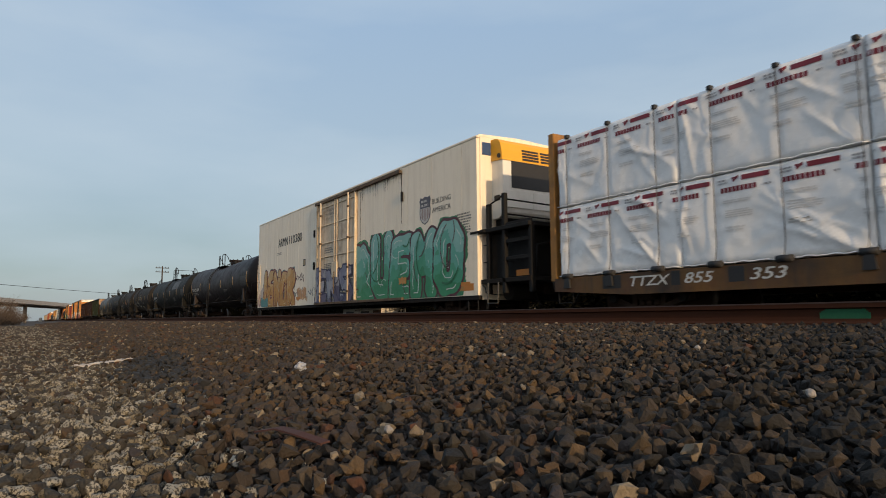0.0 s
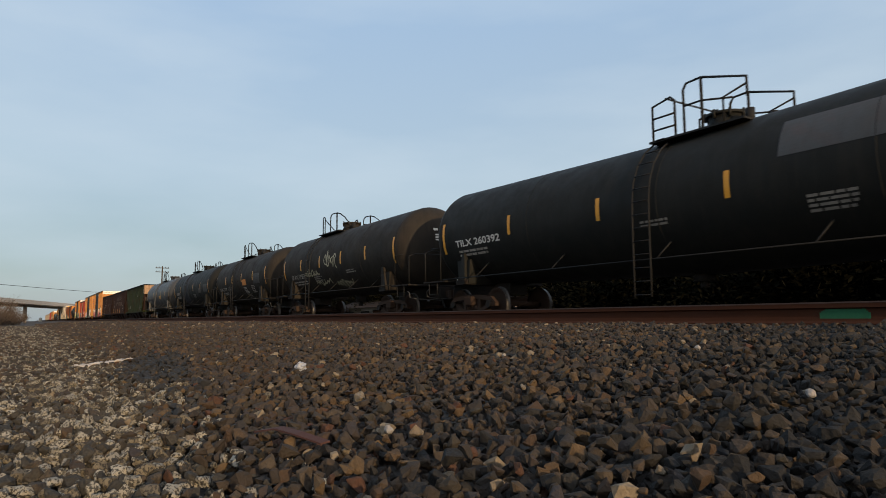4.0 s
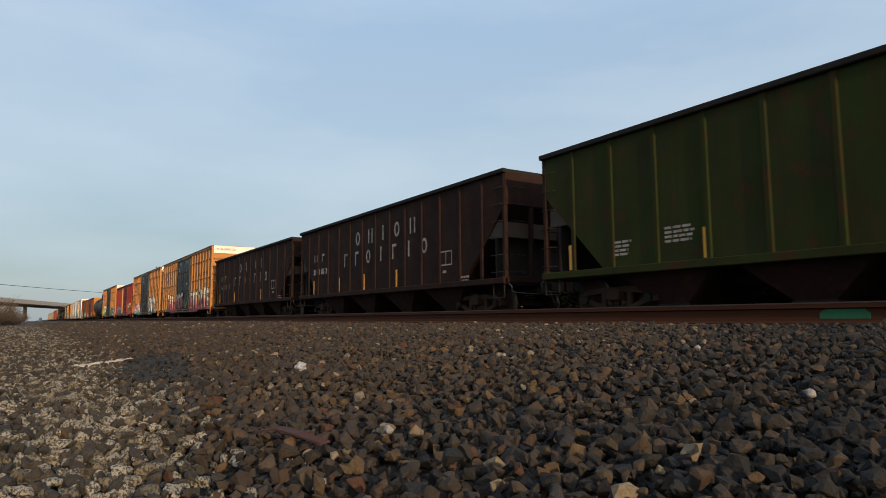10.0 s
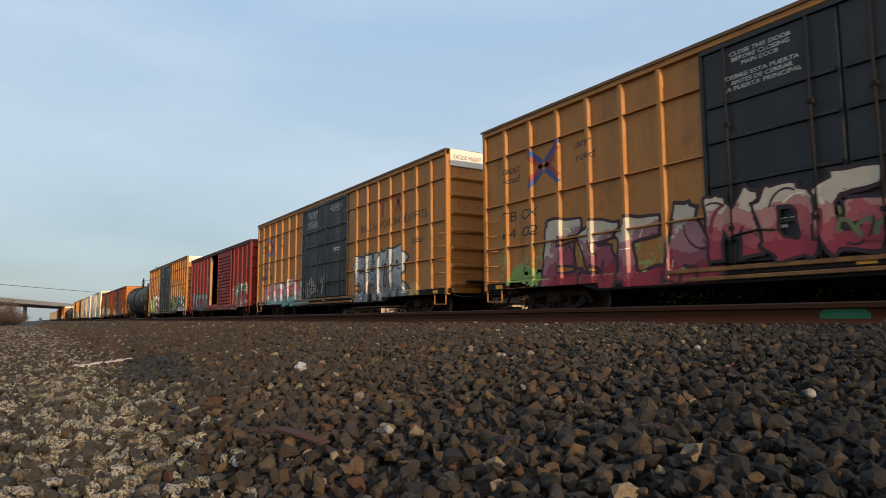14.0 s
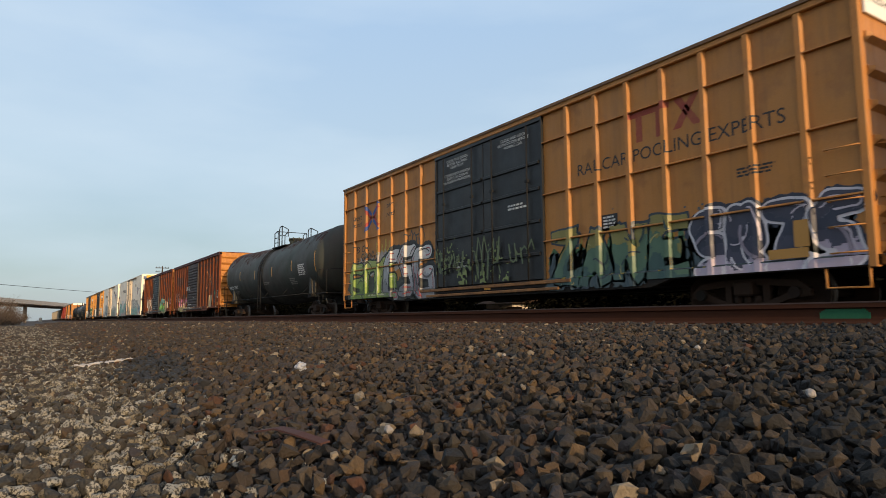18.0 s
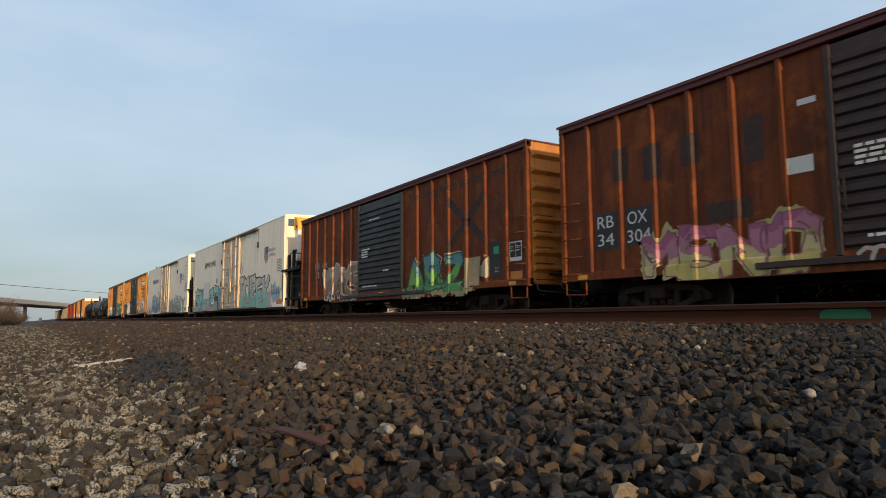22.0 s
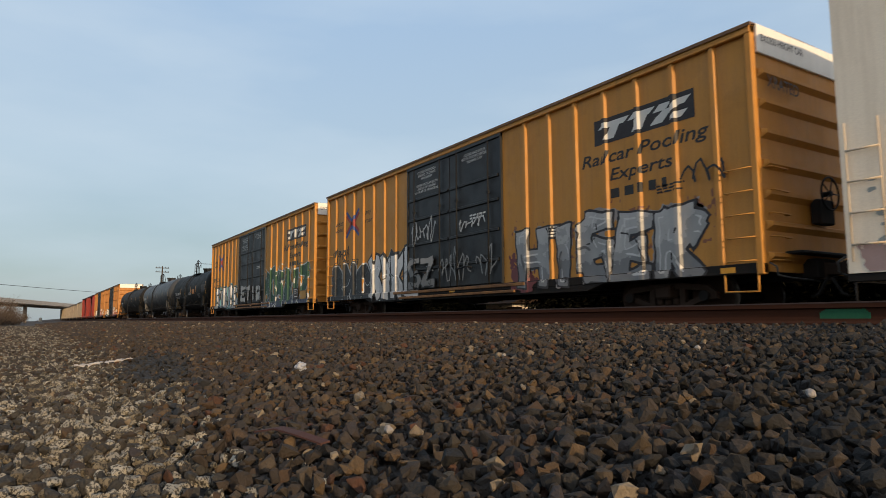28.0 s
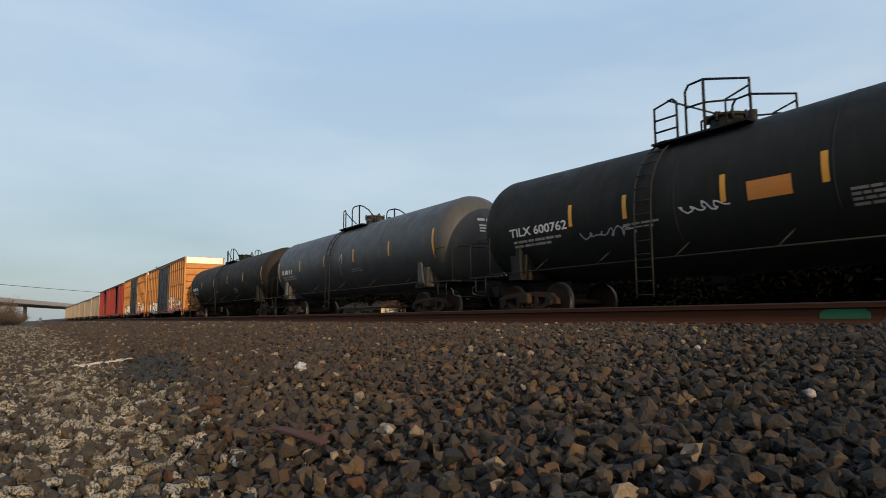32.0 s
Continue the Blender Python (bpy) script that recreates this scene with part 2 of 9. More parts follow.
# ---- mesh builder ----
class Shape:
    """Vertices and faces of one part, in metres."""

    def __init__(self):
        self.v, self.f, self.m, self.s = [], [], [], []

    def face(self, pts, mat=0, smooth=False):
        k = len(self.v)
        self.v.extend(pts)
        self.f.append(tuple(range(k, k + len(pts))))
        self.m.append(mat)
        self.s.append(smooth)
        return self

    def quads(self, rings, mat=0, smooth=True, closed=True, cap0=True, cap1=True):
        k, n = len(self.v), len(rings[0])
        for r in rings:
            self.v.extend(r)
        for i in range(len(rings) - 1):
            for j in range(n if closed else n - 1):
                a, b = k + i * n + j, k + i * n + (j + 1) % n
                self.f.append((a, b, b + n, a + n))
                self.m.append(mat)
                self.s.append(smooth)
        if cap0:
            self.f.append(tuple(range(k + n - 1, k - 1, -1))), self.m.append(mat), self.s.append(False)
        if cap1:
            e = k + (len(rings) - 1) * n
            self.f.append(tuple(range(e, e + n))), self.m.append(mat), self.s.append(False)
        return self

    def box(self, x0, x1, y0, y1, z0, z1, c=0.0, mat=0):
        if c <= 0:
            return self.quads([[(x0, y0, z), (x1, y0, z), (x1, y1, z), (x0, y1, z)] for z in (z0, z1)], mat, False)
        rings = []
        for z, d in ((z0, c), (z0 + c, 0), (z1 - c, 0), (z1, c)):
            a, b, e, g = x0 + d, x1 - d, y0 + d, y1 - d
            q = c if d == 0 else c * 0.6
            rings.append([(a + q, e, z), (b - q, e, z), (b, e + q, z), (b, g - q, z), (b - q, g, z), (a + q, g, z), (a, g - q, z), (a, e + q, z)])
        return self.quads(rings, mat, False)

    def rod(self, p, q, r, n=8, r2=None, mat=0, smooth=True):
        p, q = Vector(p), Vector(q)
        d = (q - p).normalized()
        a = d.orthogonal().normalized()
        b = d.cross(a)
        rings = []
        for c, rad in ((p, r), (q, r if r2 is None else r2)):
            rings.append([tuple(c + a * rad * math.cos(t) + b * rad * math.sin(t)) for t in (2 * math.pi * i / n for i in range(n))])
        return self.quads(rings, mat, smooth)

    def pipe(self, pts, r, n=6, mat=0):
        """A bent pipe through the points, one closed skin."""
        pts = [Vector(p) for p in pts]
        rings, a = [], None
        for i, p in enumerate(pts):
            d = ((p - pts[i - 1]).normalized() if i else Vector()) + ((pts[i + 1] - p).normalized() if i + 1 < len(pts) else Vector())
            d = d.normalized() if d.length > 1e-6 else (p - pts[i - 1]).normalized()
            a = d.orthogonal().normalized() if a is None else (a - d * a.dot(d)).normalized()
            b = d.cross(a)
            rings.append([tuple(p + a * r * math.cos(t) + b * r * math.sin(t)) for t in (2 * math.pi * k / n for k in range(n))])
        return self.quads(rings, mat, True)

    def prism(self, outline, lo, hi, axis="y", mat=0, smooth=False):
        put = {"x": lambda a, b, t: (t, a, b), "y": lambda a, b, t: (a, t, b), "z": lambda a, b, t: (a, b, t)}[axis]
        return self.quads([[put(a, b, t) for a, b in outline] for t in (lo, hi)], mat, smooth)

    def lathe(self, profile, cy, cz, n=40, mat=0):
        """Turned round a line along x: profile of (x, radius)."""
        rings = [[(x, cy + r * math.sin(t), cz + r * math.cos(t)) for t in (2 * math.pi * i / n for i in range(n))] for x, r in profile]
        return self.quads(rings, mat, True)

    def mesh(self, name, *mats):
        me = bpy.data.meshes.new(name)
        me.from_pydata(self.v, [], self.f)
        for m in mats:
            me.materials.append(m)
        me.polygons.foreach_set("material_index", self.m)
        me.polygons.foreach_set("use_smooth", self.s)
        me.update()
        return me


def mat_of(m):
    return M[m] if isinstance(m, str) else m


def part(name, shape, mats, parent, label="", at=None):
    """One mesh object under a thing or a part; shape is a Shape or a mesh to share."""
    if isinstance(shape, Shape):
        ms = mats if isinstance(mats, (list, tuple)) else [mats]
        shape = shape.mesh(name, *[mat_of(m) for m in ms])
    ob = new(name, shape)
    ob.parent = parent
    if at is not None:
        ob.matrix_local = at if isinstance(at, Matrix) else Matrix.Translation(at)
    if label:
        tagged(ob, label)
    return ob


def thing(name, label, category, group="", kind="", at=None):
    ob = new(name)
    ob.empty_display_size = 0.3
    if at is not None:
        ob.matrix_world = at
    return tagged(ob, label, category, group, kind)


def single(name, shape, mats, label, category="", group="", kind="", at=None):
    ob = part(name, shape, mats, None, "", at)
    return tagged(ob, label, category, group, kind)


# ---- the plan ----
TRACK_Y, TRAIN_Z = 11.80, 0.35
NEAR_Y, NEAR_Z = 5.55, 0.515
# how far the train has come, every two seconds
RUN = [0.0, 27.595, 54.544, 81.307, 107.962, 134.196, 159.693, 184.537, 209.219, 233.822, 258.095, 281.788, 304.902, 327.714, 350.503, 373.269, 396.011]
CARS = []
WHEELS = []


def run_at(t):
    k = min(int(t / 2), len(RUN) - 2)
    a, b = RUN[k], RUN[k + 1]
    f = t / 2 - k
    m0 = (RUN[k + 1] - RUN[k - 1]) / 2 if k > 0 else b - a
    m1 = (RUN[k + 2] - RUN[k]) / 2 if k + 2 < len(RUN) else b - a
    return a * (2 * f**3 - 3 * f**2 + 1) + m0 * (f**3 - 2 * f**2 + f) + b * (-2 * f**3 + 3 * f**2) + m1 * (f**3 - f**2)


def on_train(ob, back, dy=0.0, dz=0.0):
    """Makes ob ride with the train, its middle that far behind the train's zero mark."""
    ob.matrix_world = pose(-back, TRACK_Y + dy, TRAIN_Z + dz)
    CARS.append((ob, back, dy, dz))
    return ob
# ---- ground ----
def ground_height(x, y):
    """Height of the ground: gravel path, ballast shoulder, two tracks, flat land, then an added bank to block sky under
    the cars.
    """
    pts = [(-400, -0.6), (-30, -0.25), (-3, -0.02), (0.35, 0.0), (1.2, 0.07), (3.2, 0.23), (4.9, 0.305), (5.4, 0.315), (8.2, 0.32), (9.2, 0.20), (10.4, 0.20), (13.4, 0.20), (15.5, 0.0), (18.5, 0.1), (22, 1.1), (26, 2.7), (60, 2.4), (400, 0.5)]
    return float(np.interp(y, [p[0] for p in pts], [p[1] for p in pts]))


def build_ground():
    ys = [-2500, -400, -60, -12, -4, -1.5, 0, 0.35, 1.2, 2.2, 3.2, 4.2, 4.9, 5.4, 8.2, 9.2, 10.4, 13.4, 15.5, 18.5, 22, 26, 60, 400, 2500]
    xs = [-3000, -900, -300, -120, -60, -30, -18, -10, -5, 0, 5, 12, 40, 120, 400, 2500]
    s = Shape()
    s.quads([[(x, y, ground_height(x, y) - 0.035) for y in ys] for x in xs], 0, True, closed=False, cap0=False, cap1=False)
    m = surface("dirt and fines between the stones", (0.022, 0.019, 0.017), (0.04, 0.034, 0.027), big=0.3, mix=0.5, rough=0.95, grain=30, bump=0.6)
    g = part("ground", s, m, None)
    return tagged(g, "dark dusty ground under gravel and ballast", "ground", kind="structure")


ground = build_ground()

STONE_TONES = [(0.0, (0.0270, 0.0242, 0.0219)), (0.15, (0.0381, 0.0316, 0.0265)), (0.28, (0.0195, 0.0181, 0.0172)), (0.39, (0.0335, 0.0288, 0.0293)), (0.49, (0.0298, 0.0284, 0.0228)), (0.58, (0.0493, 0.0381, 0.0270)), (0.67, (0.0474, 0.0288, 0.0177)),
               (0.75, (0.0744, 0.0474, 0.0251)), (0.83, (0.1070, 0.0707, 0.0353)), (0.89, (0.0632, 0.0512, 0.0372)), (0.945, (0.0698, 0.0288, 0.0167)), (0.972, (0.2325, 0.1906, 0.1348))]
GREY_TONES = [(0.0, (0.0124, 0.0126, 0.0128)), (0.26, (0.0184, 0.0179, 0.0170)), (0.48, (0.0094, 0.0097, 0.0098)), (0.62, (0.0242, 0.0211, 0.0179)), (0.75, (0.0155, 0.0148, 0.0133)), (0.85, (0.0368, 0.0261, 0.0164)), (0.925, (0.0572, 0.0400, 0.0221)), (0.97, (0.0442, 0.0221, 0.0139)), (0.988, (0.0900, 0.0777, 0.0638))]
GRAVEL_TONES = [(0.0, (0.2474, 0.2303, 0.1884)), (0.20, (0.0162, 0.0152, 0.0138)), (0.33, (0.1094, 0.0952, 0.0704)), (0.43, (0.0257, 0.0214, 0.0171)), (0.54, (0.3235, 0.3026, 0.2494)), (0.72, (0.0438, 0.0305, 0.0205)), (0.81, (0.1570, 0.1313, 0.0876)), (0.90, (0.0200, 0.0195, 0.0195))]
M["stone"] = surface("crushed basalt ballast", (0.05, 0.043, 0.036), (0.060, 0.040, 0.025), rough=0.85, big=9.0, mix=0.40, grain=60, bump=0.7, island=STONE_TONES, spec=0.25, fine=0.5)
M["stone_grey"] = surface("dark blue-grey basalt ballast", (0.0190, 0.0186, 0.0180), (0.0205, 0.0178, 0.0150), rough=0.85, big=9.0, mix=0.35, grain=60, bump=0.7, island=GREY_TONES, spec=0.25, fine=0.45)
M["stone_oily"] = surface("oil-blackened ballast", (0.0105, 0.0110, 0.0120), (0.018, 0.0175, 0.0175), rough=0.75, big=14, mix=0.5, grain=120, bump=0.3)
M["gravel"] = surface("pale speckled gravel", (0.2, 0.19, 0.16), (0.090, 0.078, 0.062), rough=0.9, big=12, mix=0.3, grain=120, bump=0.6, island=GRAVEL_TONES, speck=0.92, speck_col=(0.020, 0.019, 0.0175), speck_at=0.49, spec=0.25, fine=0.3)


def stone_shapes(count, points, squash, rng, worn=0.0, low=0.62, cubic=0.75):
    """Angular broken stones about one unit across: hulls of random points, sides kept rough; worn: how far the corners are chipped round."""
    out = []
    for _ in range(count):
        bm = bmesh.new()
        dims = rng.uniform(low, 1.0, 3) * np.array([1.0, 1.0, squash])
        for _ in range(points):
            p = rng.normal(size=3)
            p /= np.abs(p).max() ** cubic * np.linalg.norm(p) ** (1.0 - cubic)
            p = p * dims * 0.5 * rng.uniform(0.82, 1.05)
            if not worn:
                bm.verts.new(tuple(p))
                continue
            for _ in range(4):  # a chipped corner
                bm.verts.new(tuple(p * (1.0 - worn * 0.5) + rng.normal(size=3) * worn * 0.30 * dims))
        res = bmesh.ops.convex_hull(bm, input=bm.verts)
        bmesh.ops.delete(bm, geom=[v for v in bm.verts if not v.link_faces], context="VERTS")
        bm.verts.index_update()
        v = np.array([w.co[:] for w in bm.verts])
        f = np.array([[w.index for w in q.verts] for q in bm.faces if len(q.verts) == 3])
        out.append((v, f))
        bm.free()
    return out


def rotations(n, rng):
    q = rng.normal(size=(n, 4))
    q /= np.linalg.norm(q, axis=1)[:, None]
    w, x, y, z = q.T
    return np.stack([1 - 2 * (y * y + z * z), 2 * (x * y - z * w), 2 * (x * z + y * w), 2 * (x * y + z * w), 1 - 2 * (x * x + z * z), 2 * (y * z - x * w),
                     2 * (x * z - y * w), 2 * (y * z + x * w), 1 - 2 * (x * x + y * y)], axis=1).reshape(n, 3, 3)


def scatter(name, shapes, pos, size, mat, parent, rng):
    """Many loose stones in one mesh."""
    kinds = rng.integers(0, len(shapes), len(pos))
    rots = rotations(len(pos), rng)
    vs, fs, base = [], [], 0
    for k, (v, f) in enumerate(shapes):
        idx = np.nonzero(kinds == k)[0]
        if not len(idx):
            continue
        w = np.einsum("nij,vj->nvi", rots[idx], v) * size[idx][:, None, None]
        w[:, :, 2] *= 0.92
        w += pos[idx][:, None, :]
        vs.append(w.reshape(-1, 3))
        fs.append((f[None] + (base + np.arange(len(idx)) * len(v))[:, None, None]).reshape(-1, 3))
        base += len(idx) * len(v)
    v, f = np.concatenate(vs), np.concatenate(fs)
    me = bpy.data.meshes.new(name)
    me.vertices.add(len(v))
    me.vertices.foreach_set("co", v.ravel())
    me.loops.add(len(f) * 3)
    me.loops.foreach_set("vertex_index", f.ravel())
    me.polygons.add(len(f))
    me.polygons.foreach_set("loop_start", np.arange(len(f)) * 3)
    me.materials.append(mat_of(mat))
    me.update(calc_edges=True)
    me.shade_flat()
    return part(name, me, None, parent)


def edge_y(x):
    """Where the pale gravel path gives way to dark ballast."""
    return 0.44 + 0.22 * min(1.0, max(0.0, (-x - 1.4) / 3.6)) + 0.07 * math.sin(x * 1.3) + 0.05 * math.sin(x * 3.1 + 1)


def bed_points(rng, x0, x1, y0, y1, step, jitter=0.5, keep=None):
    gx, gy = np.meshgrid(np.arange(x0, x1, step), np.arange(y0, y1, step))
    p = np.stack([gx.ravel(), gy.ravel()], 1) + rng.uniform(-jitter, jitter, (gx.size, 2)) * step
    if keep is not None:
        p = p[keep(p[:, 0], p[:, 1])]
    z = np.array([ground_height(a, b) for a, b in p])
    return np.column_stack([p, z])


def build_ballast():
    rng = np.random.default_rng(5)
    shapes = stone_shapes(30, 15, 0.9, rng)
    flat = stone_shapes(20, 16, 0.75, rng)
    chipped = stone_shapes(36, 12, 0.85, rng, 0.20, 0.48)
    pebbles = stone_shapes(28, 13, 0.75, rng, 0.26, 0.62, 0.25)
    ed = np.vectorize(edge_y)
    ballast = thing("ballast_bed", "dark crushed basalt ballast sloping up to the rails", "ballast", kind="structure")
    path = thing("gravel_path", "pale speckled gravel path beside the ballast", "gravel", kind="structure")

    def seen(x, y):
        return (x < -0.34 * y + 0.3) & (y > -0.06 * np.abs(x) - 0.35)

    # ballast, finer steps near the eye, coarser far off
    for lo, hi, step, size, y1 in ((-6.5, 0.5, 0.038, 0.051, 5.42), (-15, -6.5, 0.048, 0.054, 5.42), (-34, -15, 0.085, 0.085, 5.42), (-80, -34, 0.18, 0.16, 5.42)):
        for layer, dz in ((0, -0.030), (1, 0.0)):
            p = bed_points(rng, lo, hi, -0.2, y1, step * (1.05 if layer == 0 else 1.25), keep=lambda x, y: seen(x, y) & (y > ed(x) + rng.normal(0, 0.10, x.shape)))
            s = size * rng.uniform(0.55, 1.4, len(p)) * np.where(rng.random(len(p)) < 0.06, 1.35, 1.0)
            p[:, 2] += dz + rng.normal(0, 0.010, len(p)) + 0.012 * np.sin(p[:, 0] * 2.3) * np.sin(p[:, 1] * 3.7)
            if lo == -6.5 and layer == 1:
                order = np.argsort(np.hypot(p[:, 0], p[:, 1]))[:300]
                singles = np.zeros(len(p), bool)
                singles[order] = True
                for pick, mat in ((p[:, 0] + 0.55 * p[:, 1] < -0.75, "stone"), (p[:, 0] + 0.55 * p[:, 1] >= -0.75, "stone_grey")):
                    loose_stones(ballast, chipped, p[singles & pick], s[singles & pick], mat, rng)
                p, s = p[~singles], s[~singles]
            oil = ((p[:, 0] + 5.2) / 2.1) ** 2 + ((p[:, 1] + 0.146 * p[:, 0] - 0.03) / 0.27) ** 2 + rng.normal(0, 0.50, len(p)) < 0.80
            if oil.any():
                tagged(scatter("oily_stones", shapes, p[oil], s[oil], "stone_oily", ballast, rng), "oil-blackened patch of ballast", kind="stuff")
            # share of darker grey stones rises to the right and towards the rail
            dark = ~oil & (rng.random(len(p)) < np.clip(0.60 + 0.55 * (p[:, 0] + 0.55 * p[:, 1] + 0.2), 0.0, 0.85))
            close = np.hypot(p[:, 0], p[:, 1]) < 3.6
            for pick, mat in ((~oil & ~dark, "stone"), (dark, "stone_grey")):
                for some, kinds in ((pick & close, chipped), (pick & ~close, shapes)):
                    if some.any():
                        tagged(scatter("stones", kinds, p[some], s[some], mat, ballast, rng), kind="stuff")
    for lo, hi, step, size in ((-7, 0.3, 0.035, 0.049), (-18, -7, 0.050, 0.052), (-60, -18, 0.12, 0.11)):
        for layer, dz in ((0, -0.026), (1, 0.0)):
            p = bed_points(rng, lo, hi, -4.5, 1.0, step * (1.05 if layer == 0 else 1.25), keep=lambda x, y: seen(x, y) & (y < ed(x) + rng.normal(0, 0.13, x.shape)))
            s = size * rng.uniform(0.6, 1.3, len(p))
            p[:, 2] += dz + rng.normal(0, 0.005, len(p))
            if lo == -7 and layer == 1:
                order = np.argsort(np.hypot(p[:, 0], p[:, 1]))[:300]
                singles = np.zeros(len(p), bool)
                singles[order] = True
                loose_stones(path, pebbles, p[singles], s[singles], "gravel", rng)
                p, s = p[~singles], s[~singles]
            # further along the path dark stones lie among the pale ones
            plain = rng.random(len(p)) < np.clip((-p[:, 0] - 2.0) * 0.10, 0.0, 0.40)
            for some, mat in ((~plain, "gravel"), (plain, "stone")):
                if some.any():
                    tagged(scatter("gravel", pebbles if lo == -7 else flat, p[some], s[some], mat, path, rng), kind="stuff")


def build_surrounds():
    """Coarser ballast and gravel that carry the bed on beside and behind the eye."""
    rng = np.random.default_rng(8)
    shapes = stone_shapes(14, 12, 0.8, rng)
    ed = np.vectorize(edge_y)
    rest = lambda x, y: ~((x < -0.34 * y + 0.3) & (y > -0.06 * np.abs(x) - 0.35))
    for parent, name, mat, x0, x1, y0, y1, step, side in (("ballast_bed", "stones", "stone", -8, 12, -0.2, 5.42, 0.085, 1), ("gravel_path", "gravel", "gravel", -12, 12, -5.0, 1.0, 0.085, -1)):
        p = bed_points(rng, x0, x1, y0, y1, step, keep=lambda x, y: rest(x, y) & (side * (y - ed(x) - rng.normal(0, 0.1, x.shape)) > 0))
        p[:, 2] -= 0.012
        tagged(scatter(name, shapes, p, 0.085 * rng.uniform(0.7, 1.25, len(p)), mat, bpy.data.objects[parent], rng), kind="stuff")


def loose_stones(parent, shapes, pos, size, mat, rng):
    meshes = []
    for v, f in shapes[:18]:
        me = bpy.data.meshes.new("stone")
        me.from_pydata([tuple(a * 0.05) for a in v], [], [tuple(int(i) for i in a) for a in f])
        me.materials.append(M[mat])
        meshes.append(me)
    for p, s in zip(pos, size):
        ob = part("stone", meshes[int(rng.integers(0, len(meshes)))], None, parent)
        ob.matrix_world = Matrix.LocRotScale(tuple(p), Euler(tuple(rng.uniform(0, 6.28, 3))), (s * 20, s * 20, s * 17))


def build_track(name, y, top, label, head_mat):
    """Two rails on tie plates and timber ties."""
    track = thing(name, label, "railway track", kind="structure")
    rail = [(-0.07, -0.185), (0.07, -0.185), (0.07, -0.172), (0.018, -0.150), (0.010, -0.120), (0.010, -0.055), (0.036, -0.044), (0.036, -0.008), (0.026, 0.0), (-0.026, 0.0), (-0.036, -0.008), (-0.036, -0.044), (-0.010, -0.055), (-0.010, -0.120), (-0.018, -0.150), (-0.07, -0.172)]
    for dy in (0.036, 1.507 - 0.036 + 0.036):
        s = Shape()
        s.prism([(a + y + dy, b + top) for a, b in rail[:9] + rail[9:]], -900, 160, axis="x")
        part("rail", s, head_mat, track, "rust-brown steel rail")
    tie = Shape().box(-0.115, 0.115, -1.3, 1.3, -0.18, 0.0, 0.015).mesh("tie", M["tie"])
    plate = Shape().box(-0.10, 0.10, -0.18, 0.18, 0.0, 0.02, 0.006).mesh("tie_plate", M["tar"])
    rng = random.Random(3)
    for k in range(110):
        x = 6 - k * 0.53
        t = part("tie", tie, None, track, at=pose(x, y + 0.77, top - 0.205, 0, 0, rng.uniform(-1, 1)))
        part("tie_plate", plate, None, t, at=(0, -0.74, 0.0))
        part("tie_plate", plate, None, t, at=(0, 0.74, 0.0))
    return track


build_ballast()
build_surrounds()
near_track = build_track("near_track", NEAR_Y, NEAR_Z, "empty near track with rust-brown rails on timber ties", "tar")
far_track = build_track("train_track", TRACK_Y - 0.7535, TRAIN_Z, "second track that carries the train", "tar")
# polished, duller strip along the top of the near rail and a patch of green spray paint on its web
part("rail_head", Shape().box(-900, 160, NEAR_Y - 0.0025, NEAR_Y + 0.07, NEAR_Z - 0.008, NEAR_Z + 0.004), "rail_head", near_track, "worn rail head")
mark = Shape()
for k in range(26):
    x = -2.875 + k * 0.0150
    rise = 0.004 * math.sin(k * 1.3) + 0.003 * math.sin(k * 3.7) + 0.045 * (abs(k - 12.5) / 13) ** 6
    mark.box(x, x + 0.0151, NEAR_Y + 0.0225, NEAR_Y + 0.03, NEAR_Z - 0.165, NEAR_Z - 0.048 - max(0.0, rise))
part("paint_mark", mark, "rail_green", near_track, "green spray-painted mark on the rail web")
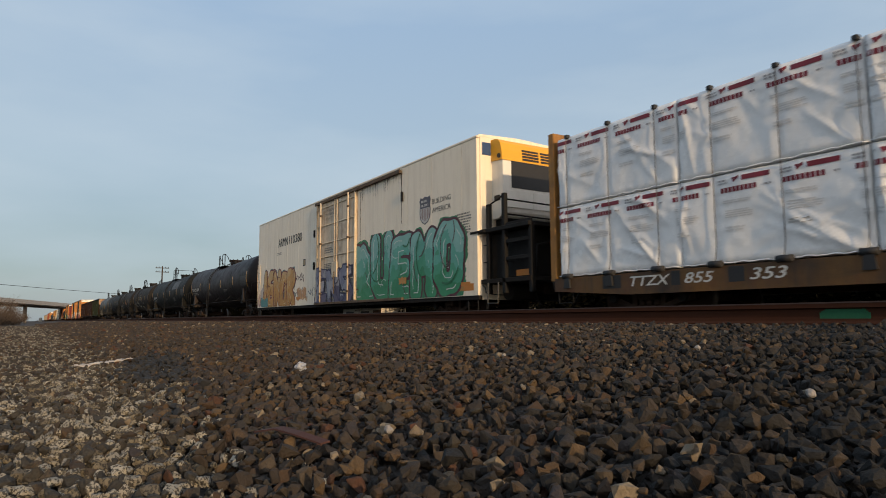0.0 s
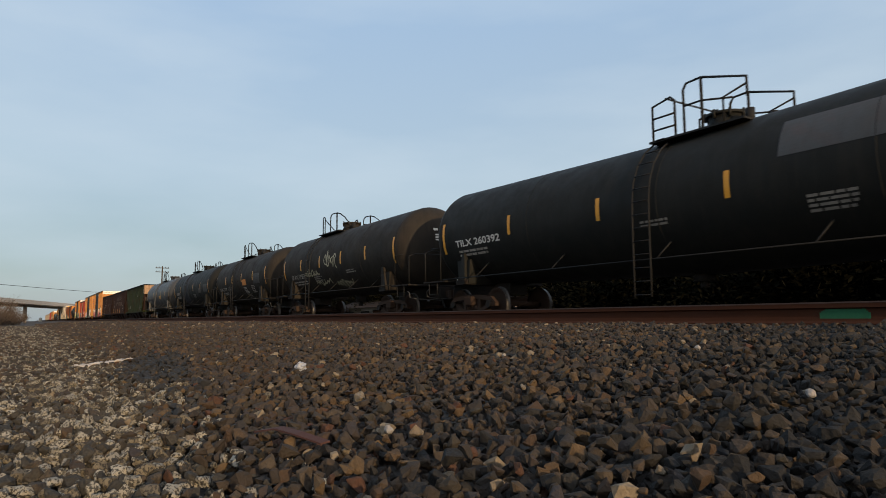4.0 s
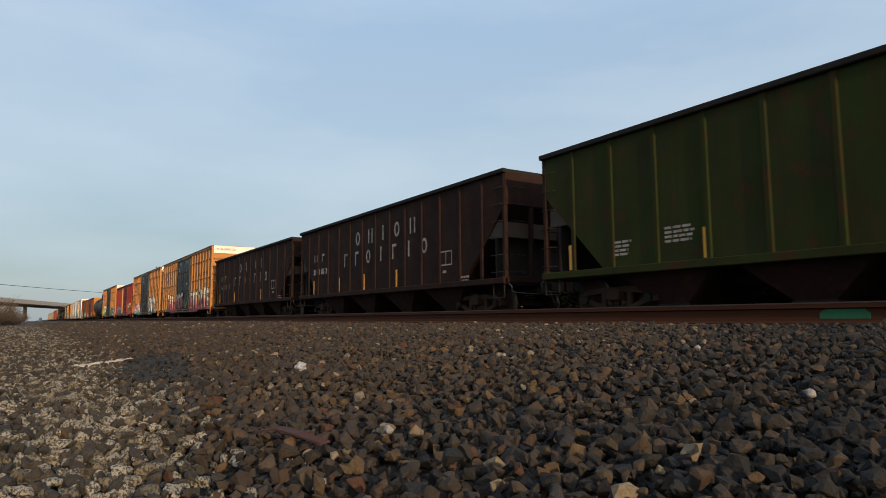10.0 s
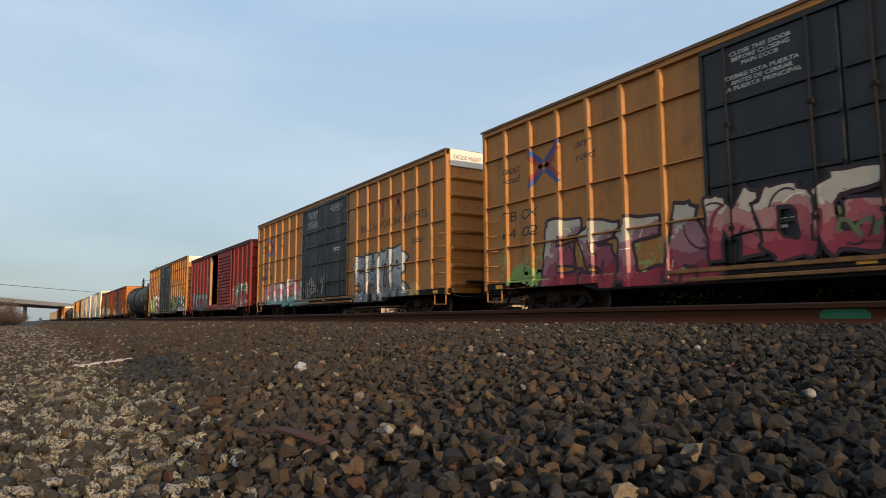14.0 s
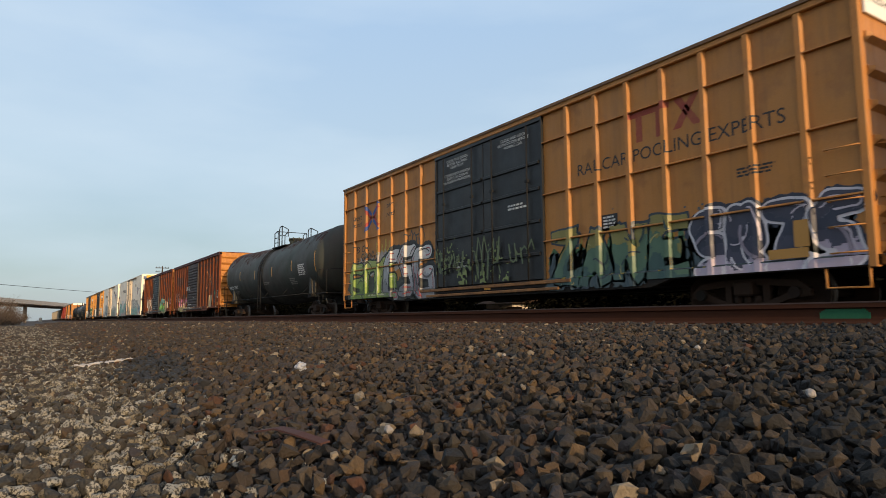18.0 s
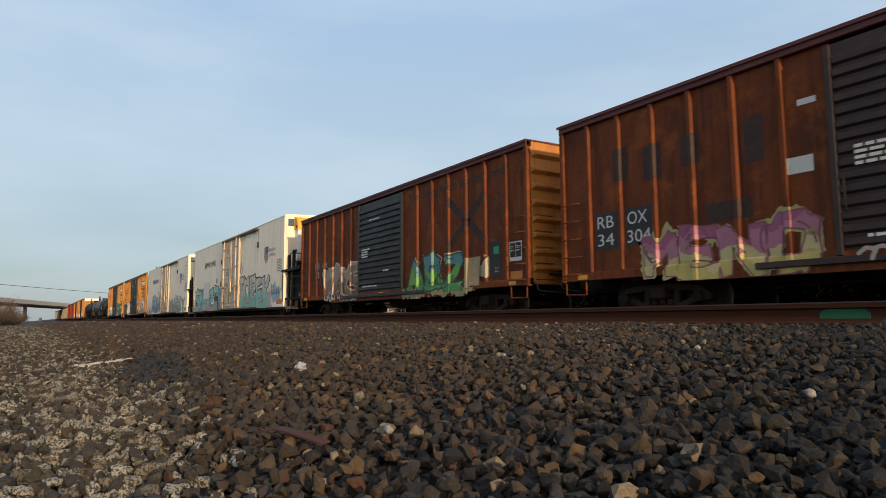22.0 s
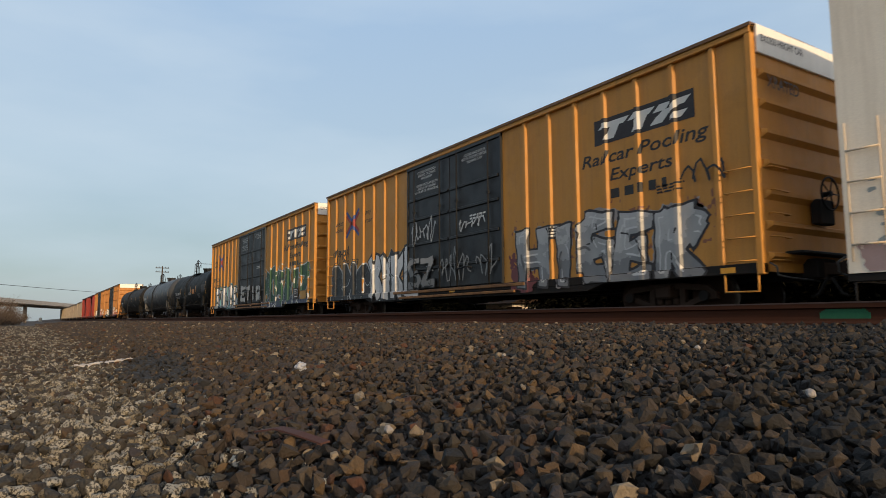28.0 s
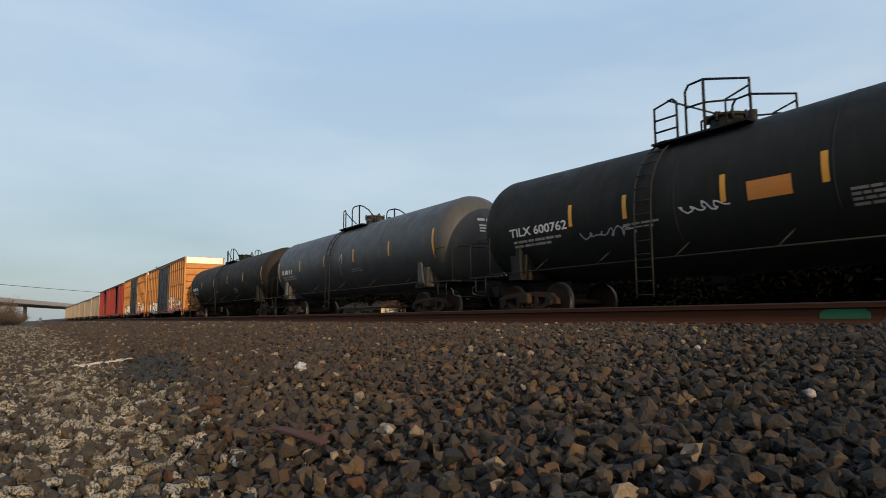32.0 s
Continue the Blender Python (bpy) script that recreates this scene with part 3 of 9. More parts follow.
# ---- running gear shared by all cars ----
def gear_meshes():
    g = {}
    # cast side frame: an arch over the wheels with a window for the springs
    outer = [(-1.13, 0.36), (-1.13, 0.60), (-0.92, 0.66), (-0.55, 0.60), (-0.34, 0.70), (0.34, 0.70), (0.55, 0.60), (0.92, 0.66), (1.13, 0.60), (1.13, 0.36), (0.78, 0.34), (0.36, 0.20), (-0.36, 0.20), (-0.78, 0.34)]
    s = Shape()
    for y in (-1.06, 0.94):
        s.prism([(-1.13, 0.40), (-0.80, 0.36), (-0.36, 0.20), (0.36, 0.20), (0.80, 0.36), (1.13, 0.40), (1.10, 0.50), (0.78, 0.47), (0.34, 0.30), (-0.34, 0.30), (-0.78, 0.47), (-1.10, 0.50)][::-1], y, y + 0.12)
        s.prism([(-1.13, 0.50), (-0.92, 0.66), (-0.34, 0.72), (0.34, 0.72), (0.92, 0.66), (1.13, 0.50), (1.10, 0.42), (0.88, 0.55), (0.34, 0.60), (-0.34, 0.60), (-0.88, 0.55), (-1.10, 0.42)], y + 0.004, y + 0.116)
        for x in (-0.42, 0.30):
            s.box(x, x + 0.12, y + 0.008, y + 0.112, 0.28, 0.64)
    s.box(-0.18, 0.18, -1.2, 1.2, 0.42, 0.68, 0.03)
    g["frame"] = s.mesh("truck", M["truck"])
    g["spring"] = Shape().rod((0, 0, 0.29), (0, 0, 0.42), 0.075, 10).mesh("spring", M["truck"])
    g["bearing"] = Shape().rod((0, 0, 0), (0, 0.09, 0), 0.10, 12).mesh("bearing_cap", M["frame_black"])
    s = Shape()
    s.rod((0, -0.95, 0), (0, 0.95, 0), 0.075, 12)
    for y, d in ((-0.77, 1), (0.77, -1)):
        prof = [(0.0, 0.06, 0), (0.02, 0.34, 0), (-0.03, 0.38, 0), (-0.06, 0.43, 0), (-0.06, 0.4575, 1), (0.055, 0.4575, 1), (0.06, 0.485, 1), (0.09, 0.482, 0), (0.09, 0.36, 0), (0.05, 0.08, 0)]
        rings = [[(r * math.cos(t), y + d * o, r * math.sin(t)) for t in (2 * math.pi * i / 28 for i in range(28))] for o, r, _ in prof]
        s.quads(rings[:5], 0, True, cap0=False, cap1=False)
        s.quads(rings[4:7], 1, True, cap0=False, cap1=False)
        s.quads(rings[6:], 0, True, cap0=False, cap1=False)
    g["wheelset"] = s.mesh("wheelset", M["truck"], M["tread"])
    s = Shape()
    s.box(-0.62, 0.0, -0.09, 0.09, 0.76, 0.98, 0.02)
    s.prism([(0.0, -0.10), (0.16, -0.17), (0.30, -0.16), (0.34, -0.02), (0.26, 0.02), (0.20, -0.04), (0.10, -0.02), (0.24, 0.10), (0.12, 0.15), (0.0, 0.10)], 0.70, 1.00, axis="z")
    g["coupler"] = s.mesh("coupler", M["truck"])
    s = Shape()
    s.pipe([(0.02, -1.42, 0.95), (0.14, -1.42, 0.88), (0.14, -1.40, 0.74), (0.20, -1.2, 0.70), (0.24, -0.25, 0.66)], 0.016)
    g["lever"] = s.mesh("uncoupling_lever", M["grey_pipe"])
    s = Shape()
    s.pipe([(0, 0, 0.0), (0, 0, -0.36), (0.46, 0, -0.36), (0.46, 0, 0.0)], 0.018)
    g["step"] = s.mesh("sill_step", M["railing"])
    s = Shape()
    s.pipe([(0.0, 0.0, 0), (0.0, -0.07, 0), (0.42, -0.07, 0), (0.42, 0.0, 0)], 0.013)
    g["rung"] = s.mesh("grab_iron", M["railing"])
    s = Shape()
    pts = [(0, 0.30 * math.cos(t), 0.30 * math.sin(t)) for t in (2 * math.pi * i / 20 for i in range(21))]
    s.pipe(pts, 0.018)
    for k in range(5):
        t = 2 * math.pi * k / 5
        s.rod((0, 0, 0), (0, 0.3 * math.cos(t), 0.3 * math.sin(t)), 0.012)
    s.rod((-0.12, 0, 0), (0.03, 0, 0), 0.05, 10)
    g["brake_wheel"] = s.mesh("brake_wheel", M["railing"])
    s = Shape()
    s.pipe([(0, 0, 0), (0.05, 0.02, -0.12), (0.14, 0.03, -0.28), (0.26, 0.03, -0.33)], 0.03)
    g["hose"] = s.mesh("air_hose", M["frame_black"])
    return g


GEAR = gear_meshes()


def running_gear(car, back, half, truck_at, strike):
    """Trucks with turning wheelsets, couplers, air hoses and uncoupling levers."""
    for x in (-truck_at, truck_at):
        tr = part("truck", GEAR["frame"], None, car, "rusty cast steel truck", at=(x, 0, 0))
        for y in (-1.0, 1.0):
            for dx in (-0.19, 0.0, 0.19):
                part("spring", GEAR["spring"], None, tr, at=(dx, y, 0))
            for dx in (-0.89, 0.89):
                part("bearing_cap", GEAR["bearing"], None, tr, at=(dx, y + (-0.14 if y < 0 else 0.05), 0.457))
        for dx in (-0.89, 0.89):
            w = part("wheelset", GEAR["wheelset"], None, tr, "steel wheelset with polished treads", at=(dx, 0, 0.457))
            WHEELS.append((w, back - x - dx, dx))
    for sgn in (-1, 1):
        part("coupler", GEAR["coupler"], None, car, at=pose(sgn * strike, 0, 0, 0, 0, 0 if sgn > 0 else 180))
        part("uncoupling_lever", GEAR["lever"], None, car, at=pose(sgn * (half + 0.02), 0, 0, 0, 0, 0) if sgn > 0 else Matrix.Diagonal((-1, 1, 1, 1)) @ pose(half + 0.02, 0, 0))
        part("air_hose", GEAR["hose"], None, car, at=pose(sgn * (strike - 0.1), -0.28, 0.72, 0, 0, 0 if sgn > 0 else 180))


def underframe(car, half, sill, mat="frame_black"):
    s = Shape().box(-half - 0.25, half + 0.25, -0.32, 0.32, 0.72, 1.06, 0.02)
    part("center_sill", s, mat, car)
    cross = Shape().box(-0.08, 0.08, -1.4, 1.4, 0.80, 1.08).mesh("cross_bearer", mat_of(mat))
    n = max(3, int(half / 1.9))
    for k in range(-n + 1, n):
        part("cross_bearer", cross, None, car, at=(k * half / n, 0, 0))
    rig = Shape()
    rig.rod((-0.9, -0.55, 0.66), (0.3, -0.55, 0.66), 0.17, 14)
    rig.rod((0.3, -0.55, 0.66), (0.9, -0.55, 0.66), 0.13, 14)
    rig.pipe([(-half + 2.5, -0.35, 0.62), (-1, -0.45, 0.60)], 0.02)
    rig.pipe([(half - 2.5, -0.35, 0.62), (1, -0.45, 0.60)], 0.02)
    part("brake_cylinder", rig, mat, car)


def letter_polys(text, size, bold=0.0, shear=0.0, spacing=1.0):
    """Triangles of a line of text in the built-in font: list of [(x, z), ...], starting at the origin."""
    cu = bpy.data.curves.new("lettering", "FONT")
    cu.body, cu.size, cu.offset, cu.shear, cu.space_character, cu.resolution_u = text, size, bold, shear, spacing, 3
    ob = bpy.data.objects.new("lettering", cu)
    me = bpy.data.meshes.new_from_object(ob)
    v = [(w.co.x, w.co.y) for w in me.vertices]
    polys = [[v[i] for i in p.vertices] for p in me.polygons]
    bpy.data.objects.remove(ob)
    bpy.data.curves.remove(cu)
    bpy.data.meshes.remove(me)
    return polys


def clip_x(poly, x0, x1):
    """Part of a convex polygon between two upright lines."""
    for lim, keep in ((x0, 1), (x1, -1)):
        out = []
        for i, p in enumerate(poly):
            q = poly[(i + 1) % len(poly)]
            a, b = keep * (p[0] - lim), keep * (q[0] - lim)
            if a >= 0:
                out.append(p)
            if a * b < 0:
                f = a / (a - b)
                out.append((lim, p[1] + (q[1] - p[1]) * f))
        poly = out
        if len(poly) < 3:
            return []
    return poly


def paint_on(name, layers, car, wall, label="", ribs=(), rib_w=0.07, rib_y=None, sill=None):
    """Paint on a side: layers of (material, polygons), each laid a little over the one below.
    wall: depth y of the sheet, or a function of (x, z); ribs: middles of posts which stand proud at rib_y and take paint too."""
    s = Shape()
    mats = []
    for k, (mat, polys) in enumerate(layers):
        mats.append(mat)
        lift = 0.004 + 0.003 * k
        for p in polys:
            xs = [a for a, _ in p]
            lo, hi = min(xs), max(xs)
            cuts = [r for r in ribs if r + rib_w > lo and r - rib_w < hi]
            if callable(wall):
                s.face([(a, wall(a, b) - lift, b) for a, b in p], k)
                continue
            if not cuts:
                s.face([(a, wall - lift, b) for a, b in p], k)
                continue
            # follow each post: up its flank, over its face and down again
            at = lo - 1
            for r in sorted(cuts) + [None]:
                if r is None:
                    q = clip_x(p, at, hi + 1)
                    if q:
                        s.face([(a, wall - lift, b) for a, b in q], k)
                    break
                foot, face = rib_w / 1.1, rib_w / 2
                for a0, a1, ya, yb in ((at, r - foot, wall, wall), (r - foot, r - face, wall, rib_y), (r - face, r + face, rib_y, rib_y), (r + face, r + foot, rib_y, wall)):
                    q = clip_x(p, a0, a1)
                    if q:
                        s.face([(a, (ya if a1 - a0 < 1e-6 else ya + (yb - ya) * (a - a0) / (a1 - a0)) - lift, b) for a, b in q], k)
                at = r + foot
    if sill:  # low down the paint lies on the side sill, which stands further out
        s.v = [(x, min(y, sill[1] + (y - wall) * 0.2 - 0.004), z) if z < sill[0] else (x, y, z) for x, y, z in s.v]
    # paint faces outward, to the -y side
    for i, f in enumerate(s.f):
        a, b, c = (Vector(s.v[j]) for j in f[:3])
        if (b - a).cross(c - a).y > 0:
            s.f[i] = f[::-1]
    ob = part(name, s, mats, car, label)
    if name in ("small_print", "door_print", "rust_streak", "overspray", "slogan", "print", "lettering", "door_lettering"):
        tagged(ob, kind="stuff")
    return ob


def moved(polys, dx, dz):
    return [[(a + dx, b + dz) for a, b in p] for p in polys]


def bars(x, z, w, h, rows, rng, word=0.14):
    """Small print too small to read: broken bars, row under row."""
    out = []
    for r in range(rows):
        zz, xx = z - r * h * 1.75, x
        end = x + w * rng.uniform(0.7, 1.0)
        while xx < end:
            ln = word * rng.uniform(0.5, 1.4)
            out.append([(xx, zz), (min(xx + ln, end), zz), (min(xx + ln, end), zz + h), (xx, zz + h)])
            xx += ln + h * 0.7
    return out


def rect(x0, x1, z0, z1, n=1):
    out = []
    for k in range(n):
        a, b = z0 + (z1 - z0) * k / n, z0 + (z1 - z0) * (k + 1) / n
        out.append([(x0, a), (x1, a), (x1, b), (x0, b)])
    return out


# ---- box cars ----
def box_car(back, half, top, style, marks=None):
    """A box car with outside posts. style: paint, posts, doors and ends."""
    car = thing("boxcar", style["label"], "boxcar", "freight cars of the train")
    paint, sill, Y = style["paint"], style.get("sill", 0.66), 1.47
    d0, d1 = style["door"]
    lo, hi = sill + 0.30, top - 0.16
    # walls in pieces round the door opening
    for side in (-1, 1):
        y0, y1 = sorted((side * Y, side * (Y - 0.09)))
        for a, b in ((-half + 0.02, d0), (d1, half - 0.02)):
            part("side_wall", Shape().box(a, b, y0, y1, lo, hi), paint, car)
        y0, y1 = sorted((side * (Y + 0.06), side * (Y - 0.10)))
        s = Shape().box(-half, half, y0, y1, sill + 0.12, sill + 0.30, 0.012)
        mid = half * 0.62
        s.prism([(-mid, sill + 0.12), (-mid + 0.5, sill - 0.02), (mid - 0.5, sill - 0.02), (mid, sill + 0.12)][::-1], y0 + 0.01, y1 - 0.01)
        part("side_sill", s, style.get("sill_paint", paint), car)
        y0, y1 = sorted((side * (Y + 0.085), side * (Y - 0.10)))
        part("top_chord", Shape().box(-half, half, y0, y1, hi, top, 0.015), style.get("chord", paint), car)
    post = Shape()
    w, dp = style.get("post", (0.085, 0.075))
    post.prism([(-w, 0), (-w * 0.55, -dp), (w * 0.55, -dp), (w, 0)][::-1], lo, hi, axis="z")
    me = post.mesh("post", mat_of(paint))
    posts = style["posts"]
    for x in posts:
        part("post", me, None, car, at=(x, -Y, 0))
        part("post", me, None, car, at=pose(x, Y, 0, 0, 0, 180))
    for z in style.get("belts", ()):
        for a, b in ((-half + 0.05, d0), (d1, half - 0.05)):
            part("belt_rail", Shape().prism([(-Y, z - 0.022), (-Y - 0.072, z - 0.012), (-Y - 0.072, z + 0.008), (-Y, z + 0.034)], a, b, axis="x"), paint, car)
    # corner posts
    for x in (-half, half - 0.12):
        for side in (-1, 1):
            y0, y1 = sorted((side * (Y + 0.075), side * (Y - 0.06)))
            part("corner_post", Shape().box(x, x + 0.12, y0, y1, sill + 0.1, top, 0.012), paint, car)
    # roof with cross seams, slightly peaked
    s = Shape().prism([(-1.585, top - 0.045), (-1.50, top - 0.005), (1.50, top - 0.005), (1.585, top - 0.045), (1.585, top + 0.02), (0.0, top + 0.045), (-1.585, top + 0.02)], -half - 0.03, half + 0.03, axis="x")
    for k in range(int(half * 2 / 1.1)):
        x = -half + 0.5 + k * 1.1
        s.prism([(-1.54, top + 0.02), (1.54, top + 0.02), (1.54, top + 0.04), (0.0, top + 0.065), (-1.54, top + 0.04)], x, x + 0.07, axis="x")
    part("roof", s, style.get("roof", paint), car)
    part("floor_deck", Shape().box(-half + 0.05, half - 0.05, -1.36, 1.36, 1.02, 1.10), "dark_wood", car)
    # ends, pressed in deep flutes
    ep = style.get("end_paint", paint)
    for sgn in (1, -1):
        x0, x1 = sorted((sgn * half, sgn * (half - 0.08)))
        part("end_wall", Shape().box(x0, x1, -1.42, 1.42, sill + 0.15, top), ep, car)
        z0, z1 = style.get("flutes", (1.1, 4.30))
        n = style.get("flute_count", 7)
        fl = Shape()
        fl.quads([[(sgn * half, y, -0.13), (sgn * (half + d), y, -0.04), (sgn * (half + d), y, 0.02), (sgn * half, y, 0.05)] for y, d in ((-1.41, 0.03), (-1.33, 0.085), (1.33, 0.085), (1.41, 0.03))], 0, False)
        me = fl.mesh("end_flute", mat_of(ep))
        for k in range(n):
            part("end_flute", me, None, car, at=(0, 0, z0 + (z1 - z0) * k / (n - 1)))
        if style.get("band"):
            part("end_band", Shape().box(min(sgn * half, sgn * (half + 0.05)), max(sgn * half, sgn * (half + 0.05)), -1.42, 1.42, top - 0.50, top + 0.02, 0.01), "white_clean", car, "white warning band on the end")
    # grab irons and sill steps
    rung = Shape().pipe([(0.0, 0.0, 0), (0.0, -0.09, 0), (0.50, -0.09, 0), (0.50, 0.0, 0)], 0.014).mesh("grab_iron", mat_of(paint))
    for sgn in (1, -1):
        for z in (1.0, 1.4, 1.8, 2.2, 2.6):
            part("grab_iron", rung, None, car, at=pose(sgn * half - (0.62 if sgn > 0 else -0.10), -Y - 0.02, z))
            part("grab_iron", rung, None, car, at=pose(sgn * (half + 0.02), -1.32 if sgn > 0 else -0.90, z, 0, 0, 90 * sgn))
        step = Shape().pipe([(0, 0, 0.0), (0, 0, -0.32), (0.62, 0, -0.32), (0.62, 0, 0.0)], 0.022)
        part("sill_step", step, paint, car, "corner step in the body colour", at=pose(sgn * half - (0.74 if sgn > 0 else -0.10), -1.50, sill + 0.14))
    part("brake_wheel", GEAR["brake_wheel"], None, car, at=(half + 0.26, 0.25, 2.25))
    part("end_platform", Shape().box(half + 0.02, half + 0.34, -0.9, 0.9, 1.12, 1.17, 0.01), "railing", car)
    part("brake_box", Shape().box(half + 0.02, half + 0.20, 0.0, 0.5, 1.7, 2.15, 0.02), "frame_black", car)
    underframe(car, half, sill)
    running_gear(car, back, half, half - 2.35, half + 0.55)
    # doors
    DOORS[style["doors"]](car, d0, d1, sill, hi, Y)
    # reflective tapes low on the side
    for k in range(7):
        x = -half + 0.5 + k * (2 * half - 1.3) / 6
        part("reflector", Shape().box(x, x + 0.28, -Y - 0.068, -Y - 0.063, sill + 0.15, sill + 0.25), "stripe", car, "yellow reflective tape")
    return on_train(car, back)


def plug_doors(car, d0, d1, sill, hi, Y):
    """Two black plug doors with upright locking rods."""
    mid = (d0 + d1) / 2
    part("door_frame", Shape().box(d0, d0 + 0.07, -Y - 0.07, -Y + 0.08, sill + 0.30, hi).box(d1 - 0.07, d1, -Y - 0.07, -Y + 0.08, sill + 0.30, hi), "door_black", car)
    part("door_track", Shape().box(d0 - 0.9, d1 + 0.9, -Y - 0.10, -Y - 0.03, sill + 0.20, sill + 0.28, 0.01), "track_yellow", car, "rusty yellow door track")
    part("door_track", Shape().box(d0 - 0.5, d1 + 0.5, -Y - 0.115, -Y - 0.03, sill + 0.04, sill + 0.11, 0.01), "track_yellow", car, "rusty yellow door track")
    part("door_track", Shape().box(d0, d1, -Y - 0.082, -Y + 0.05, hi - 0.10, hi - 0.004, 0.008), "door_black", car)
    part("side_wall", Shape().box(d0, d1, Y - 0.09, Y, sill + 0.3, hi), "door_black", car)
    for a, b in ((d0 + 0.08, mid - 0.015), (mid + 0.015, d1 - 0.08)):
        door = part("door", Shape().box(a, b, -Y - 0.04, -Y + 0.06, sill + 0.32, hi - 0.10, 0.012), "door_black", car, "black double plug door")
        for z in (1.6, 2.4, 3.2, 3.85):
            if z < hi - 0.3:
                part("door_rib", Shape().prism([(-Y - 0.04, z - 0.05), (-Y - 0.085, z - 0.03), (-Y - 0.085, z + 0.03), (-Y - 0.04, z + 0.05)], a + 0.05, b - 0.05, axis="x"), "door_black", door)
        for x in (a + 0.45, b - 0.45):
            part("lock_rod", Shape().rod((x, -Y - 0.11, sill + 0.3), (x, -Y - 0.11, hi - 0.12), 0.022), "railing", door)
            part("rod_guide", Shape().box(x - 0.05, x + 0.05, -Y - 0.14, -Y - 0.08, 1.55, 1.62).box(x - 0.05, x + 0.05, -Y - 0.14, -Y - 0.08, 3.4, 3.47), "railing", door)
        part("door_handle", Shape().pipe([(a + 0.45, -Y - 0.12, 1.45), (a + 0.95, -Y - 0.16, 1.50), (a + 1.25, -Y - 0.16, 1.46)], 0.02), "railing", door)


def sliding_door(car, d0, d1, sill, hi, Y, paint="door_black", wide=None):
    a, b = wide or (d0 - 0.06, d1 + 0.06)
    door = part("door", Shape().box(a, b, -Y - 0.05, -Y - 0.01, sill + 0.22, hi - 0.06), paint, car, "corrugated sliding door")
    n = 15
    pitch = (hi - sill - 0.55) / n
    me = Shape().prism([(-Y - 0.05, -0.09), (-Y - 0.095, -0.05), (-Y - 0.095, 0.04), (-Y - 0.05, 0.07)], a + 0.12, b - 0.12, axis="x").mesh("door_corrugation", mat_of(paint))
    for k in range(n):
        part("door_corrugation", me, None, door, at=(0, 0, sill + 0.42 + k * pitch))
    for x in (a + 0.05, b - 0.05):
        part("door_edge", Shape().box(x - 0.05, x + 0.05, -Y - 0.10, -Y - 0.01, sill + 0.22, hi - 0.06, 0.008), paint, door)
    part("door_track", Shape().box(min(a, d0) - 1.3, max(b, d1) + 1.5, -Y - 0.12, -Y - 0.04, sill + 0.10, sill + 0.21, 0.01), paint, car)
    part("door_handle", Shape().pipe([(a + 0.2, -Y - 0.11, 1.6), (a + 0.2, -Y - 0.15, 1.66), (a + 0.2, -Y - 0.15, 2.1), (a + 0.2, -Y - 0.11, 2.15)], 0.018), "railing", door)
    return door


def dark_door(car, d0, d1, sill, hi, Y):
    sliding_door(car, d0, d1, sill, hi, Y)
    part("side_wall", Shape().box(d0, d1, Y - 0.09, Y, sill + 0.3, hi), "rusty", car)


def open_door(car, d0, d1, sill, hi, Y):
    """The door stands slid back; bare timber shows at the opening's edge, and a dark inside."""
    sliding_door(car, d0, d1, sill, hi, Y, "red", (d1 - 0.02, d1 + 3.25))
    part("door_post", Shape().box(d0 - 0.02, d0 + 0.07, -Y - 0.055, -Y + 0.12, sill + 0.30, hi - 0.02, 0.01), "wood", car, "bare timber door post")
    part("threshold", Shape().box(d0, d1, -Y - 0.02, -Y + 0.15, sill + 0.26, sill + 0.34), "red", car)
    part("side_wall", Shape().box(d0, d1, Y - 0.09, Y, sill + 0.3, hi), "red", car)
    for side, y in ((1, 1.36), (-1, -1.36)):
        for a, b in ((-7.7, d0), (d0, d1), (d1, 7.7)):
            if side == -1 and a == d0:
                continue
            part("lining", Shape().box(a, b, y - 0.015, y + 0.015, 1.1, hi), "dark_wood", car)


def maroon_door(car, d0, d1, sill, hi, Y):
    sliding_door(car, d0, d1, sill, hi, Y, "door_maroon")
    part("side_wall", Shape().box(d0, d1, Y - 0.09, Y, sill + 0.3, hi), "rusty", car)


DOORS = {"maroon": maroon_door, "plug": plug_doors, "dark": dark_door, "open": open_door, "none": lambda *a: None}


def spread(a, b, n):
    return [a + (b - a) * k / (n - 1) for k in range(n)]


RIBBED = dict(label="tall yellow ribbed boxcar with black double doors", paint="yellow", door=(-2.62, 2.28), posts=spread(-8.5, -3.55, 6) + spread(3.12, 8.52, 7), belts=(1.87, 3.0, 4.28), doors="plug", band=True, roof="roof_dirty", sill_paint="frame_black")
SMOOTH = dict(label="tall bright yellow boxcar with black double doors", paint="yellow_new", door=(-2.66, 2.38), posts=spread(-8.6, -3.5, 7) + spread(3.32, 8.66, 7), post=(0.075, 0.06), doors="plug", band=True, roof="roof_dirty", sill_paint="frame_black")
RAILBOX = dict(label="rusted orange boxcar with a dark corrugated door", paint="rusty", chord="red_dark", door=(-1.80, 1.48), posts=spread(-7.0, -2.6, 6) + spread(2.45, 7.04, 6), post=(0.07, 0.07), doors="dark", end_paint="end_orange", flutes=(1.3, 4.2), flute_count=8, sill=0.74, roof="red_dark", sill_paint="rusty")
REDBOX = dict(label="oxide red boxcar with its door slid open", paint="red", chord="red_dark", door=(-1.74, 0.60), posts=[-6.75, -5.72, -4.75, -3.75, -2.70] + [4.33, 5.25, 6.16, 7.1], post=(0.07, 0.07), doors="open", flutes=(1.3, 4.2), flute_count=6, sill=0.72, roof="red_dark")


